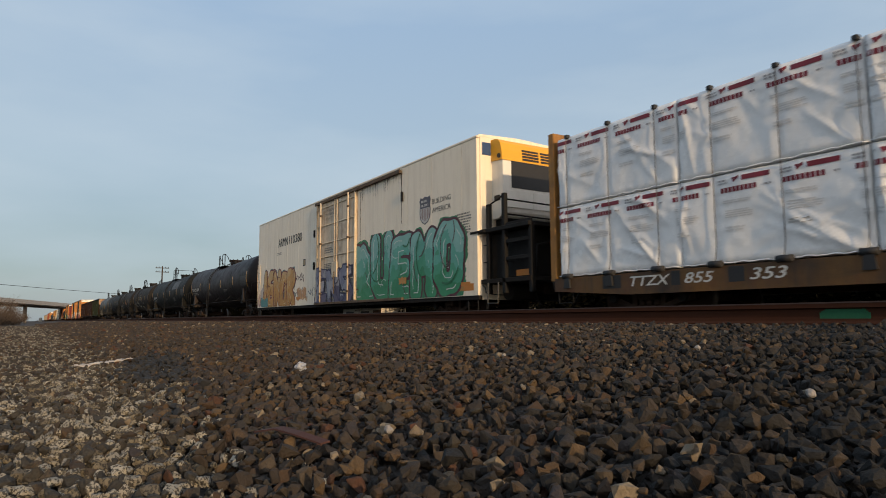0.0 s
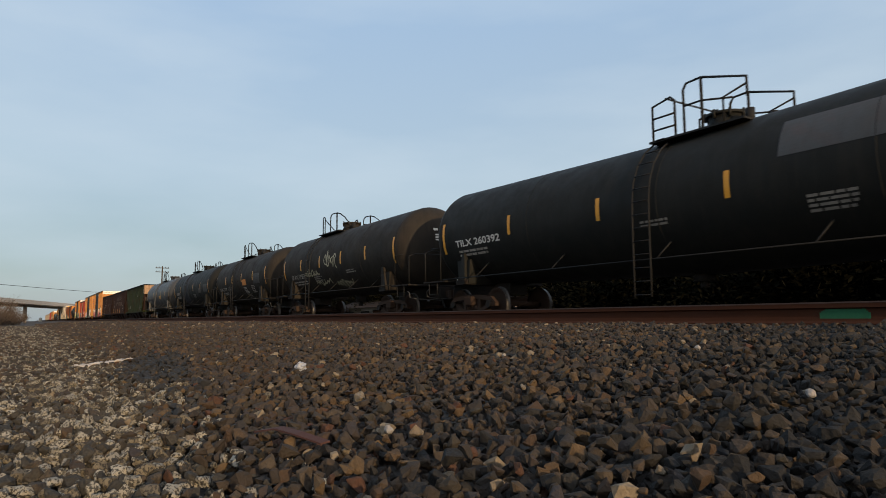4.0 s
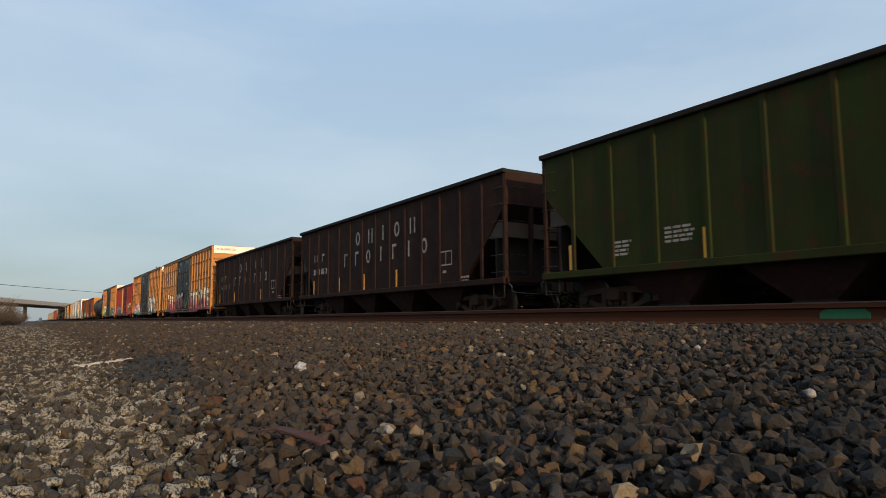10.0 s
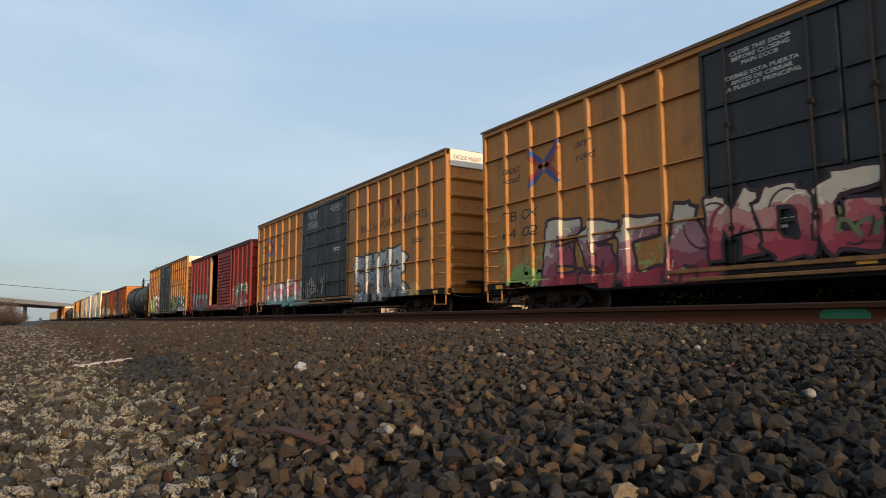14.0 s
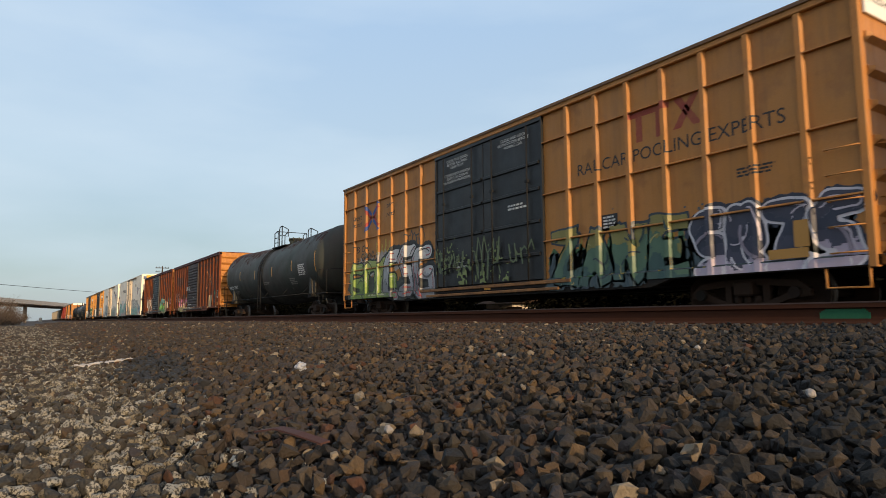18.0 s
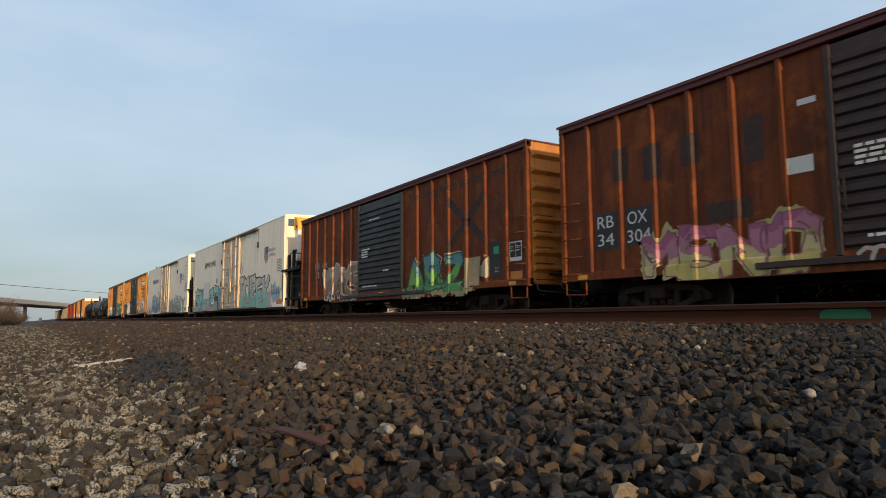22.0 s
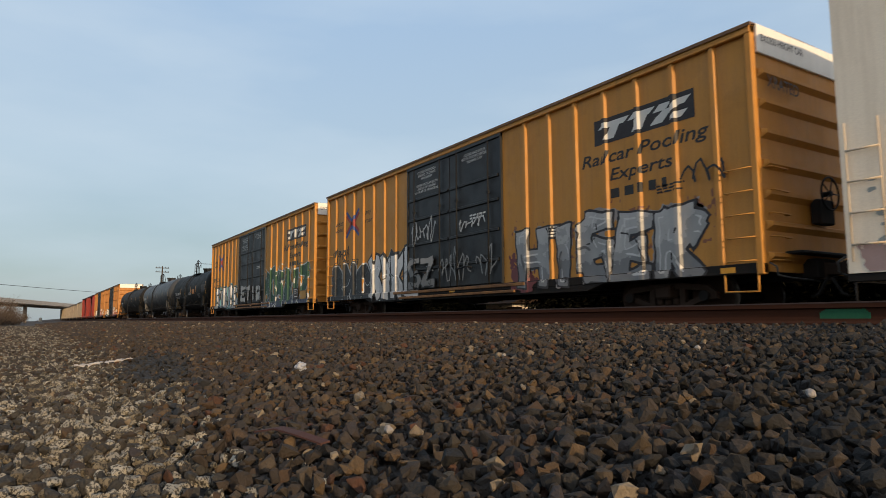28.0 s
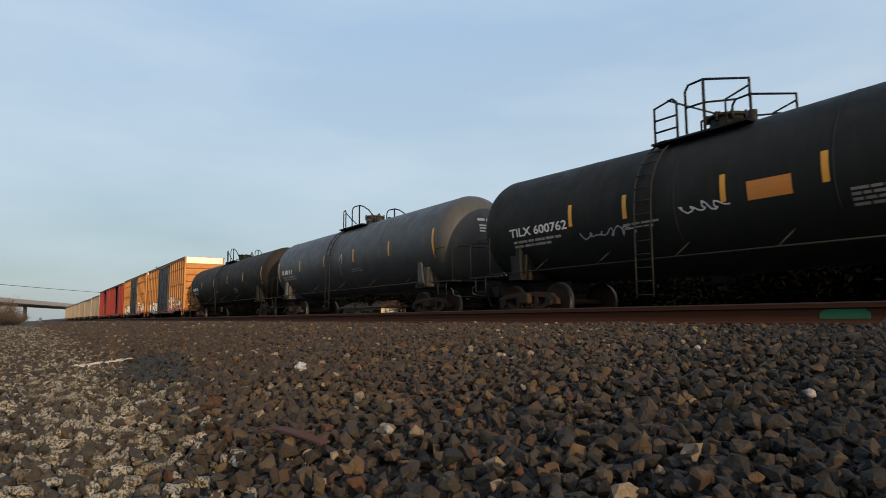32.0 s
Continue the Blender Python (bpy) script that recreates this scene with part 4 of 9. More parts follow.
# ---- tank cars ----
def tank_car(back, half, R, zc, style):
    car = thing("tank_car", style["label"], "tank car", "freight cars of the train")
    paint = style["paint"]
    hd = R * 0.50
    sag = style.get("sag", 0.0)  # both halves of the shell fall towards the middle

    def fall(x):
        return sag * max(0.0, 1 - abs(x) / half)

    def turned(profile):
        sh = Shape().lathe(profile, 0, zc, 56)
        sh.v = [(x, y, z - fall(x)) for x, y, z in sh.v]
        return sh

    prof = [(-half + hd - hd * math.sin(a), R * math.cos(a)) for a in [math.pi / 2 * k / 14 for k in range(14, -1, -1)]]
    prof[0] = (-half, 0.02)
    prof += [(-half + hd + 0.03, R), (-half + hd + 0.10, R)]
    body = prof + [(-4.0, R), (0.0, R), (4.0, R)] + [(-x, r) for x, r in prof[::-1]]
    tank = part("tank", turned(body), paint, car, style.get("tank_label", ""))

    def skin(x, z):
        r = R
        e = abs(x) - (half - hd)
        if e > 0:
            r = R * math.sqrt(max(0.0, 1 - (e / hd) ** 2))
        return -math.sqrt(max(0.01, r * r - (z - zc + fall(x)) ** 2))

    # weld seams and wrapper bands
    for x, w, mat in style.get("bands", ()):
        part("band", turned([(x - w, R + 0.001), (x - w, R + 0.012), (x - w + 0.012, R + 0.0125), (x - w + 0.03, R + 0.0125), (x + w - 0.03, R + 0.0125), (x + w - 0.012, R + 0.0125), (x + w, R + 0.012), (x + w, R + 0.001)]), mat, car)
    for x in spread(-half + hd, half - hd, style.get("rings", 5)):
        part("weld_seam", turned([(x - 0.012, R - 0.002), (x - 0.006, R + 0.006), (x + 0.006, R + 0.006), (x + 0.012, R - 0.002)]), paint, car)
    # saddles and stub sills
    for sgn in (-1, 1):
        x = sgn * (half - 1.75)
        s = Shape()
        s.prism([(-0.25, 1.05), (0.25, 1.05), (0.32, zc - R * 0.55), (-0.32, zc - R * 0.55)], -1.32, 1.32)
        part("saddle", s, style.get("saddle", paint), car, at=(x, 0, 0))
        bol = Shape().prism([(-1.45, 1.02), (1.45, 1.02), (1.45, 1.16), (0.5, 1.30), (-0.5, 1.30), (-1.45, 1.16)], x - 0.22, x + 0.22, axis="x")
        part("bolster", bol, "frame_black", car)
        x0, x1 = sorted((sgn * (half - 2.6), sgn * (half + 0.28)))
        part("stub_sill", Shape().box(x0, x1, -0.32, 0.32, 0.72, 1.12, 0.02), "frame_black", car)
        e0, e1 = sorted((sgn * (half - 0.95), sgn * (half + 0.22)))
        part("end_platform", Shape().box(e0, e1, -1.5, 1.5, 1.13, 1.18, 0.008), "frame_black", car)
        rail = Shape()
        xe = sgn * (half + 0.18)
        rail.pipe([(xe, -1.45, 1.18), (xe, -1.45, 2.1), (xe + sgn * 0.05, -1.2, 2.18), (xe + sgn * 0.05, 1.2, 2.18), (xe, 1.45, 2.1), (xe, 1.45, 1.18)], 0.018)
        rail.pipe([(sgn * (half - 0.75), -1.47, 1.18), (sgn * (half - 0.75), -1.47, 2.18), (sgn * (half - 0.2), -1.47, 2.18)], 0.018)
        part("end_railing", rail, style.get("rail_mat", "railing"), car)
        part("sill_step", GEAR["step"], None, car, at=pose(sgn * (half - 0.1) - (0.46 if sgn > 0 else 0), -1.48, 1.14))
        part("bolster_brace", Shape().prism([(x - 0.16, 1.15), (x + 0.16, 1.15), (x + 0.05 - sgn * 0.1, zc - 0.62), (x - 0.05 - sgn * 0.1, zc - 0.62)][::-1], -1.40, -1.28), style.get("saddle", paint), car)
    # long side handrail with brackets
    s = Shape().pipe([(-half + 0.9, -1.49, 1.20), (half - 0.9, -1.49, 1.20)], 0.016)
    part("side_handrail", s, style.get("pipe", "railing"), car)
    br = Shape().pipe([(0, -1.49, 1.20), (0.16, -1.12, zc - R * 0.62)], 0.016).mesh("handrail_bracket", mat_of(style.get("pipe", "railing")))
    for x in spread(-half + 2.6, half - 2.6, 5):
        part("handrail_bracket", br, None, car, at=(x, 0, 0))
    # top platform with railings, manway and ladder
    px, pl = style.get("top_x", 0.0), style.get("top_len", 1.08)
    zt = zc + R - fall(px)
    pa, pb = (px - pl, px + pl) if style.get("rails") == "pair" else (px - 1.36, px + 0.84)
    part("top_platform", Shape().box(pa, pb, -0.95, -0.5, zt - 0.16, zt - 0.12).box(pa, pb, 0.5, 0.95, zt - 0.16, zt - 0.12).box(px - 0.9, px - 0.7, -0.95, 0.95, zt - 0.15, zt - 0.11), "railing", car)
    h, w = (0.95 if style.get("rails") == "pair" else 0.76), 2 * pl
    for side in (-1, 1) if style.get("rails") == "pair" else ():
        y = side * 0.80
        left = Shape()
        x0, x1 = px - pl, px - pl + 0.26 * w
        left.pipe([(x0, y, zt - 0.14), (x0, y, zt + h * 0.70), (x1 - 0.10, y, zt + h * 0.80), (x1, y, zt + h * 0.70), (x1, y, zt - 0.14)], 0.026)
        for q in (0.15, 0.42):
            left.pipe([(x0, y, zt + h * q), (x1, y, zt + h * q)], 0.02)
        part("top_railing", left, style.get("rail_mat", "railing"), car)
        right = Shape()
        x0, x1 = px - pl + 0.36 * w, px + pl
        right.pipe([(x0, y, zt - 0.14), (x0, y, zt + h - 0.14), (x0 + 0.08, y, zt + h - 0.02), (x0 + 0.42, y, zt + h), (x1, y, zt + h * 0.70), (x1, y, zt + h * 0.3)], 0.026)
        right.pipe([(x0 + 0.42, y, zt - 0.14), (x0 + 0.42, y, zt + h)], 0.03)
        right.pipe([(x0, y, zt + h * 0.5), (x0 + 0.42, y, zt + h * 0.5), (x1 - 0.3, y, zt + h * 0.36)], 0.02)
        right.pipe([(x1 - 0.5, y, zt - 0.14), (x1 - 0.5, y, zt + h * 0.42), (x1, y, zt + h * 0.56)], 0.022)
        part("top_railing", right, style.get("rail_mat", "railing"), car)
    for side in (-1, 1) if style.get("rails") != "pair" else ():
        y, x0 = side * 0.80, px - 1.30
        mat = style.get("rail_mat", "railing")
        frame_ = Shape().pipe([(x0 + 0.06, y, zt - 0.14), (x0 + 0.06, y, zt + 0.60), (x0 + 0.11, y, zt + 0.67), (x0 + 0.23, y, zt + 0.67), (x0 + 0.28, y, zt + 0.60), (x0 + 0.28, y, zt - 0.12)], 0.024)
        frame_.pipe([(x0 + 0.26, y, zt + 0.58), (x0 + 0.80, y, zt + 0.25), (x0 + 1.34, y, zt - 0.04)], 0.02)
        part("top_railing", frame_, mat, car)
        hoop = Shape().pipe([(x0 + 0.91, y, zt - 0.12), (x0 + 0.92, y, zt + 0.56), (x0 + 0.98, y, zt + 0.65), (x0 + 1.14, y, zt + 0.70), (x0 + 1.63, y, zt + 0.68), (x0 + 1.99, y, zt + 0.59), (x0 + 2.45, y, zt + 0.38), (x0 + 2.92, y, zt + 0.06), (x0 + 2.97, y, zt - 0.02), (x0 + 2.90, y, zt - 0.14)], 0.024)
        hoop.pipe([(x0 + 1.61, y, zt - 0.14), (x0 + 1.61, y, zt + 0.68)], 0.032)
        part("top_railing", hoop, mat, car)
        part("grab_rail", Shape().pipe([(x0 + 2.28, y, zt - 0.24), (x0 + 2.30, y, zt - 0.12), (x0 + 2.38, y, zt - 0.08), (x0 + 2.88, y, zt - 0.10)], 0.022), mat, car)
    if style.get("rails") == "pair":
        part("top_railing", Shape().pipe([(px - pl + 0.16 * w, -0.80, zt + h * 0.80), (px - pl + 0.16 * w, 0.80, zt + h * 0.80)], 0.02), style.get("rail_mat", "railing"), car)
    man = Shape()
    man.rod((px + 0.1, 0, zt - 0.12), (px + 0.1, 0, zt + 0.26), 0.36, 20)
    man.rod((px + 0.1, 0, zt + 0.26), (px + 0.1, 0, zt + 0.32), 0.40, 20)
    for k in range(8):
        t = 2 * math.pi * k / 8
        man.rod((px + 0.1 + 0.39 * math.cos(t), 0.39 * math.sin(t), zt + 0.18), (px + 0.1 + 0.39 * math.cos(t), 0.39 * math.sin(t), zt + 0.36), 0.03, 6)
    part("manway", man, paint, car)
    part("valve", Shape().rod((px + 0.75, -0.2, zt - 0.1), (px + 0.75, -0.2, zt + 0.24), 0.09, 10), "railing", car)
    part("valve", Shape().rod((px + 1.0, 0.2, zt - 0.1), (px + 1.0, 0.2, zt + 0.18), 0.08, 10), "railing", car)
    lx = style.get("ladder_x", pa - 0.02)
    lad = Shape()
    out, zl = max(1.54, R + 0.06), zc - fall(lx)
    path = [(-R * math.sin(a) - 0.07 * math.sin(a), zl + (R + 0.07) * math.cos(a)) for a in [radians(d) for d in (30, 45, 60, 75, 90)]] + [(-out, zl - 0.5), (-out, 1.15), (-out, 0.45)]
    for x in (lx, lx + 0.42):
        part("ladder_rail", Shape().pipe([(x, y, z) for y, z in path], 0.02), style.get("pipe", "railing"), car)
    rung = Shape().pipe([(lx, 0, 0), (lx + 0.42, 0, 0)], 0.013).mesh("ladder_rung", mat_of(style.get("pipe", "railing")))
    for k in range(13):
        z = 0.5 + k * 0.27
        y = -out if z < zl - 0.1 else -math.sqrt(max(0.05, (R + 0.07) ** 2 - (z - zl) ** 2))
        part("ladder_rung", rung, None, car, at=(0, y, z))
    # bottom outlet
    part("outlet_valve", Shape().rod((0, 0, zc - R + 0.05), (0, 0, zc - R - 0.28), 0.22, 14).rod((0, 0, zc - R - 0.28), (0, 0, zc - R - 0.42), 0.10, 10), "frame_black", car)
    part("brake_wheel", GEAR["brake_wheel"], None, car, at=(half + 0.1, 0.6, 1.9))
    # upright reflective stripes on the barrel
    for x in style.get("stripes", spread(-half + 0.9, half - 0.9, 6)):
        h0, h1 = (zc - 0.25, zc + 0.25) if abs(x) < half - 1.2 else (zc - 0.55, zc + 0.35)
        h0, h1 = h0 - fall(x), h1 - fall(x)
        sw = style.get("stripe_w", 0.055)
        paint_on("stripe", [("stripe", rect(x - sw, x + sw, h0, h1, 8))], car, skin, "yellow reflective stripe")
    running_gear(car, back, half, half - 1.75, half + 0.42)
    on_train(car, back)
    return car, skin


# ---- open hoppers ----
def hopper_car(back, half, top, style):
    car = thing("hopper_car", style["label"], "hopper car", "freight cars of the train")
    paint, Y, sill = style["paint"], 1.46, 0.95
    cut = 1.9
    side = [(-half, top - 0.1), (-half, top - 0.95), (-half + cut, sill + 0.15), (half - cut, sill + 0.15), (half, top - 0.95), (half, top - 0.1)]
    for s_ in (-1, 1):
        y0, y1 = sorted((s_ * Y, s_ * (Y - 0.04)))
        part("side_wall", Shape().prism(side[::-1], y0, y1), paint, car)
        y0, y1 = sorted((s_ * (Y + 0.09), s_ * (Y - 0.06)))
        part("top_chord", Shape().box(-half - 0.03, half + 0.03, y0, y1, top - 0.12, top, 0.02), "frame_black" if style.get("dark_chord", True) else paint, car)
        part("side_sill", Shape().box(-half, half, y0, y1, sill, sill + 0.16, 0.015), paint, car)
    post_d = style.get("post_d", 0.06)
    post = Shape().prism([(-0.065, 0), (-0.045, -post_d), (0.045, -post_d), (0.065, 0)][::-1], sill + 0.16, top - 0.12, axis="z")
    me = post.mesh("post", mat_of(style.get("post_paint", paint)))
    for x in style["posts"]:
        part("post", me, None, car, at=(x, -Y, 0))
        part("post", me, None, car, at=pose(x, Y, 0, 0, 0, 180))
    for sgn in (-1, 1):
        sl = [(sgn * half, top - 0.10), (sgn * half, top - 0.95), (sgn * (half - cut), sill + 0.2), (sgn * (half - cut - 0.06), sill + 0.24), (sgn * (half - 0.06), top - 0.9), (sgn * (half - 0.06), top - 0.1)]
        part("slope_sheet", Shape().prism(sl if sgn > 0 else sl[::-1], -Y + 0.04, Y - 0.04), style.get("end_paint", paint), car)
        # plate added to block the sky that shows through the open end
        part("slope_support", Shape().box(min(sgn * (half - 0.53), sgn * (half - 0.47)), max(sgn * (half - 0.53), sgn * (half - 0.47)), -1.40, 1.40, sill, sill + 1.55), "frame_black", car)
        part("end_chord", Shape().box(min(sgn * half, sgn * (half - 0.1)), max(sgn * half, sgn * (half - 0.1)), -Y, Y, top - 0.12, top, 0.02), "frame_black", car)
        for y in (-Y - 0.02, -0.6, 0.6, Y - 0.10):
            x0, x1 = sorted((sgn * (half - 0.02), sgn * (half - 0.12)))
            part("end_post", Shape().box(x0, x1, y, y + 0.12, sill, top - 0.12, 0.01), style.get("end_paint", paint), car)
        part("end_sill", Shape().box(min(sgn * half, sgn * (half - 0.16)), max(sgn * half, sgn * (half - 0.16)), -1.5, 1.5, sill - 0.02, sill + 0.2, 0.015), paint, car)
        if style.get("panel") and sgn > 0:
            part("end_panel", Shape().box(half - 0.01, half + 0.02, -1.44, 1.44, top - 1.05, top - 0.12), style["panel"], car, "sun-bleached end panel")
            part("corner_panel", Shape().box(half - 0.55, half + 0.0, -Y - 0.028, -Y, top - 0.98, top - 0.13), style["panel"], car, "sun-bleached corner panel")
        for z in spread(1.25, top - 0.5, 6):
            part("grab_iron", GEAR["rung"], None, car, at=pose(sgn * half - (0.5 if sgn > 0 else -0.06), -Y - 0.03, z))
            part("grab_iron", GEAR["rung"], None, car, at=pose(sgn * (half + 0.02), -1.3 if sgn > 0 else -0.88, z, 0, 0, 90 * sgn))
        part("sill_step", GEAR["step"], None, car, at=pose(sgn * half - (0.52 if sgn > 0 else -0.08), -1.48, sill))
        part("end_platform", Shape().box(min(sgn * half, sgn * (half - 1.2)), max(sgn * half, sgn * (half - 1.2)), -1.4, 1.4, sill - 0.02, sill + 0.03), "frame_black", car)
    # hopper bays under the body
    bays = style.get("bays", 4)
    span = 2 * (half - cut) / bays
    for k in range(bays):
        x = -half + cut + span * (k + 0.5)
        rings = []
        for z, hx, hy in ((sill + 0.2, span * 0.48, 1.4), (0.30, 0.32, 0.95)):
            rings.append([(x - hx, -hy, z), (x + hx, -hy, z), (x + hx, hy, z), (x - hx, hy, z)])
        part("hopper_bay", Shape().quads(rings[::-1], 0, False), style.get("bay_paint", paint), car)
        part("outlet_gate", Shape().box(x - 0.38, x + 0.38, -0.98, 0.98, 0.24, 0.32, 0.01), "frame_black", car)
    part("center_sill", Shape().box(-half - 0.2, half + 0.2, -0.3, 0.3, 0.70, 1.0, 0.02), "frame_black", car)
    part("brake_wheel", GEAR["brake_wheel"], None, car, at=(half + 0.15, 0.5, 2.2))
    part("load", Shape().box(-half + 0.2, half - 0.2, -Y + 0.05, Y - 0.05, 2.2, 2.6), "tie", car, "dark coarse load inside")
    for x in style.get("stripes", ()):
        part("reflector", Shape().box(x - 0.05, x + 0.05, -Y - 0.012, -Y - 0.004, sill + 0.18, sill + 0.75), "stripe", car, "yellow reflective tape")
    running_gear(car, back, half, half - 1.85, half + 0.45)
    return on_train(car, back)


# ---- refrigerator cars ----
def reefer_car(back, label):
    half, top, sill, Y = 10.17, 5.14, 0.56, 1.53
    car = thing("refrigerator_car", label, "refrigerator car", "freight cars of the train")
    d0, d1 = -1.65, 2.38
    for s_ in (-1, 1):
        y0, y1 = sorted((s_ * Y, s_ * (Y - 0.10)))
        seams_a, seams_b = [-half + 0.02, -9.35, -8.75, -7.0, -5.5, -3.95, -2.6, d0], [d1, 2.95, 4.6, 6.2, 7.75, 9.4, half - 0.02]
        for a, b in list(zip(seams_a, seams_a[1:])) + list(zip(seams_b, seams_b[1:])):
            part("side_panel", Shape().box(a + 0.009, b - 0.009, y0, y1, sill + 0.12, top - 0.06, 0.004), "white", car)
        part("top_chord", Shape().box(-half, half, min(s_ * (Y + 0.015), s_ * (Y - 0.1)), max(s_ * (Y + 0.015), s_ * (Y - 0.1)), top - 0.06, top + 0.02, 0.02), "white", car)
        part("side_sill", Shape().box(-half, half, min(s_ * (Y - 0.02), s_ * (Y - 0.14)), max(s_ * (Y - 0.02), s_ * (Y - 0.14)), sill, sill + 0.12, 0.01), "frame_black", car)
    part("side_panel", Shape().box(d0, d1, Y - 0.1, Y, sill + 0.12, top - 0.06), "white", car)
    s = Shape().prism([(-1.50, top), (1.50, top), (1.44, top + 0.06), (0, top + 0.12), (-1.44, top + 0.06)], -half, half, axis="x")
    part("roof", s, "white", car)
    for sgn in (-1, 1):
        part("end_wall", Shape().box(min(sgn * half, sgn * (half - 0.1)), max(sgn * half, sgn * (half - 0.1)), -Y + 0.10, Y - 0.10, sill, top, 0.01), "white", car)
    # plug door: a grid of posts and belts, locking rods and lock case
    door = part("door", Shape().box(d0 + 0.04, d1 - 0.04, -Y - 0.035, -Y + 0.06, sill + 0.20, top - 0.20, 0.01), "door_cream", car, "grimy cream plug door with a grid of stiffeners")
    for x in (d0 + 0.09, d1 - 0.09):
        part("door_post", Shape().box(x - 0.04, x + 0.04, -Y - 0.10, -Y - 0.035, sill + 0.22, top - 0.22, 0.012), "door_trim", door)
    for x in (d0 + 1.98, d0 + 2.22):
        part("door_post", Shape().box(x - 0.03, x + 0.03, -Y - 0.085, -Y - 0.035, 2.35, top - 0.22, 0.01), "door_trim", door)
    for z in (0.90, 1.12, 1.62, 2.05, 2.62, 3.20, 3.95, 4.72):
        part("door_belt", Shape().box(d0 + 0.05, d1 - 0.05, -Y - 0.072, -Y - 0.035, z - 0.022, z + 0.022, 0.008), "door_trim", door)
    for x in (d0 + 0.62, d1 - 0.62):
        rod = part("lock_rod", Shape().rod((x, -Y - 0.12, sill + 0.2), (x, -Y - 0.12, top - 0.2), 0.030), "door_trim", door)
        for z in (1.12, 2.05, 3.20, 4.4):
            part("rod_guide", Shape().box(x - 0.06, x + 0.06, -Y - 0.155, -Y - 0.075, z - 0.04, z + 0.04, 0.01), "track_dark", rod)
    case = part("lock_case", Shape().box(d0 + 1.85, d0 + 2.36, -Y - 0.13, -Y - 0.07, 1.72, 2.34, 0.015), "door_trim", door)
    part("lock_lever", Shape().pipe([(d0 + 2.15, -Y - 0.14, 1.95), (d0 + 2.17, -Y - 0.17, 1.65), (d0 + 2.15, -Y - 0.14, 1.05)], 0.022), "track_dark", case)
    part("door_track", Shape().box(d0 - 0.1, 5.85, -Y - 0.11, -Y - 0.015, top - 0.23, top - 0.11, 0.008), "track_dark", car, "dirty rust-streaked door track")
    part("door_track", Shape().box(d0 - 0.1, 6.0, -Y - 0.10, -Y - 0.015, sill + 0.10, sill + 0.19, 0.008), "track_dark", car)
    drip = random.Random(int(back))
    drips = []
    for k in range(26):
        x, w_, ln = drip.uniform(d1, 5.8), drip.uniform(0.006, 0.016), drip.uniform(0.10, 0.5)
        drips.append([(x - w_, top - 0.23), (x + w_, top - 0.23), (x + w_ * 0.3, top - 0.23 - ln), (x - w_ * 0.3, top - 0.23 - ln)])
    drips += [[(5.80, top - 0.2), (5.86, top - 0.2), (5.845, 3.2), (5.815, 3.2)], [(2.62, 4.8), (2.66, 4.8), (2.65, 3.0), (2.63, 3.0)]]
    paint_on("rust_streak", [("track_dark", drips)], car, -Y, "rust streaks running down from the track")
    for x, z in ((d0 - 0.32, 3.75), (d0 - 0.32, 2.35), (5.9, 4.1)):
        part("door_stop", Shape().box(x - 0.05, x + 0.05, -Y - 0.06, -Y, z - 0.16, z + 0.16, 0.01), "railing", car)
    # cooling unit on the end
    unit = part("cooling_unit", Shape().prism([(half, 2.80), (half + 0.26, 2.80), (half + 0.38, 2.86), (half + 0.46, 2.98), (half + 0.49, 3.14), (half + 0.50, 3.6), (half + 0.49, 4.4), (half + 0.40, 4.92), (half + 0.30, 5.0), (half, 5.02)][::-1], -1.02, 1.05), "white_clean", car, "white cooling unit with a yellow cover")
    part("unit_cover", Shape().prism([(half, 4.46), (half + 0.51, 4.42), (half + 0.48, 4.72), (half + 0.42, 4.92), (half + 0.33, 5.02), (half + 0.20, 5.06), (half, 5.07)][::-1], -1.05, 1.07), "plastic_yellow", unit, "yellow cover with slots")
    part("unit_grille", Shape().prism([(half + 0.49, 3.66), (half + 0.515, 3.66), (half + 0.51, 4.41), (half + 0.47, 4.41)][::-1], -0.72, 0.98), "grille", unit, "black air grille")
    slot = Shape().box(0, 0.02, -0.30, 0.30, -0.03, 0.03)
    me = slot.mesh("cover_slot", M["grille"])
    for k in range(4):
        for y in (-0.02, 0.66):
            part("cover_slot", me, None, unit, at=pose(half + 0.495 - k * 0.011, y, 4.50 + k * 0.085, 0, -6, 0))
    for y in (-0.92, 0.06):
        part("unit_panel", Shape().box(half + 0.49, half + 0.508, y, y + 0.9, 3.10, 3.58, 0.006), "white_clean", unit)
    part("exhaust", Shape().rod((half + 0.38, -1.0, 4.55), (half + 0.38, -1.08, 4.55), 0.07, 12), "grille", unit)
    part("gauge_window", Shape().box(half + 0.12, half + 0.36, -1.045, -1.02, 3.30, 3.45), "grille", unit)
    part("unit_base", Shape().prism([(half, 2.45), (half + 0.25, 2.5), (half + 0.44, 2.8), (half, 2.8)][::-1], -0.9, 0.95), "soot", unit)
    # end platform: black posts, railings, fuel tank
    f = half + 2.1
    part("end_platform", Shape().box(half, f, -1.45, 1.45, 0.98, 1.10, 0.01), "frame_black", car)
    for x, y, z1 in ((half + 0.22, -1.42, 3.15), (half + 0.95, -1.45, 3.35), (f - 0.12, -1.42, 2.45), (f - 0.12, 1.30, 3.1), (half + 0.95, 1.30, 3.3)):
        part("platform_post", Shape().box(x, x + 0.13, y, y + 0.12, 0.7, z1, 0.012), "soot", car)
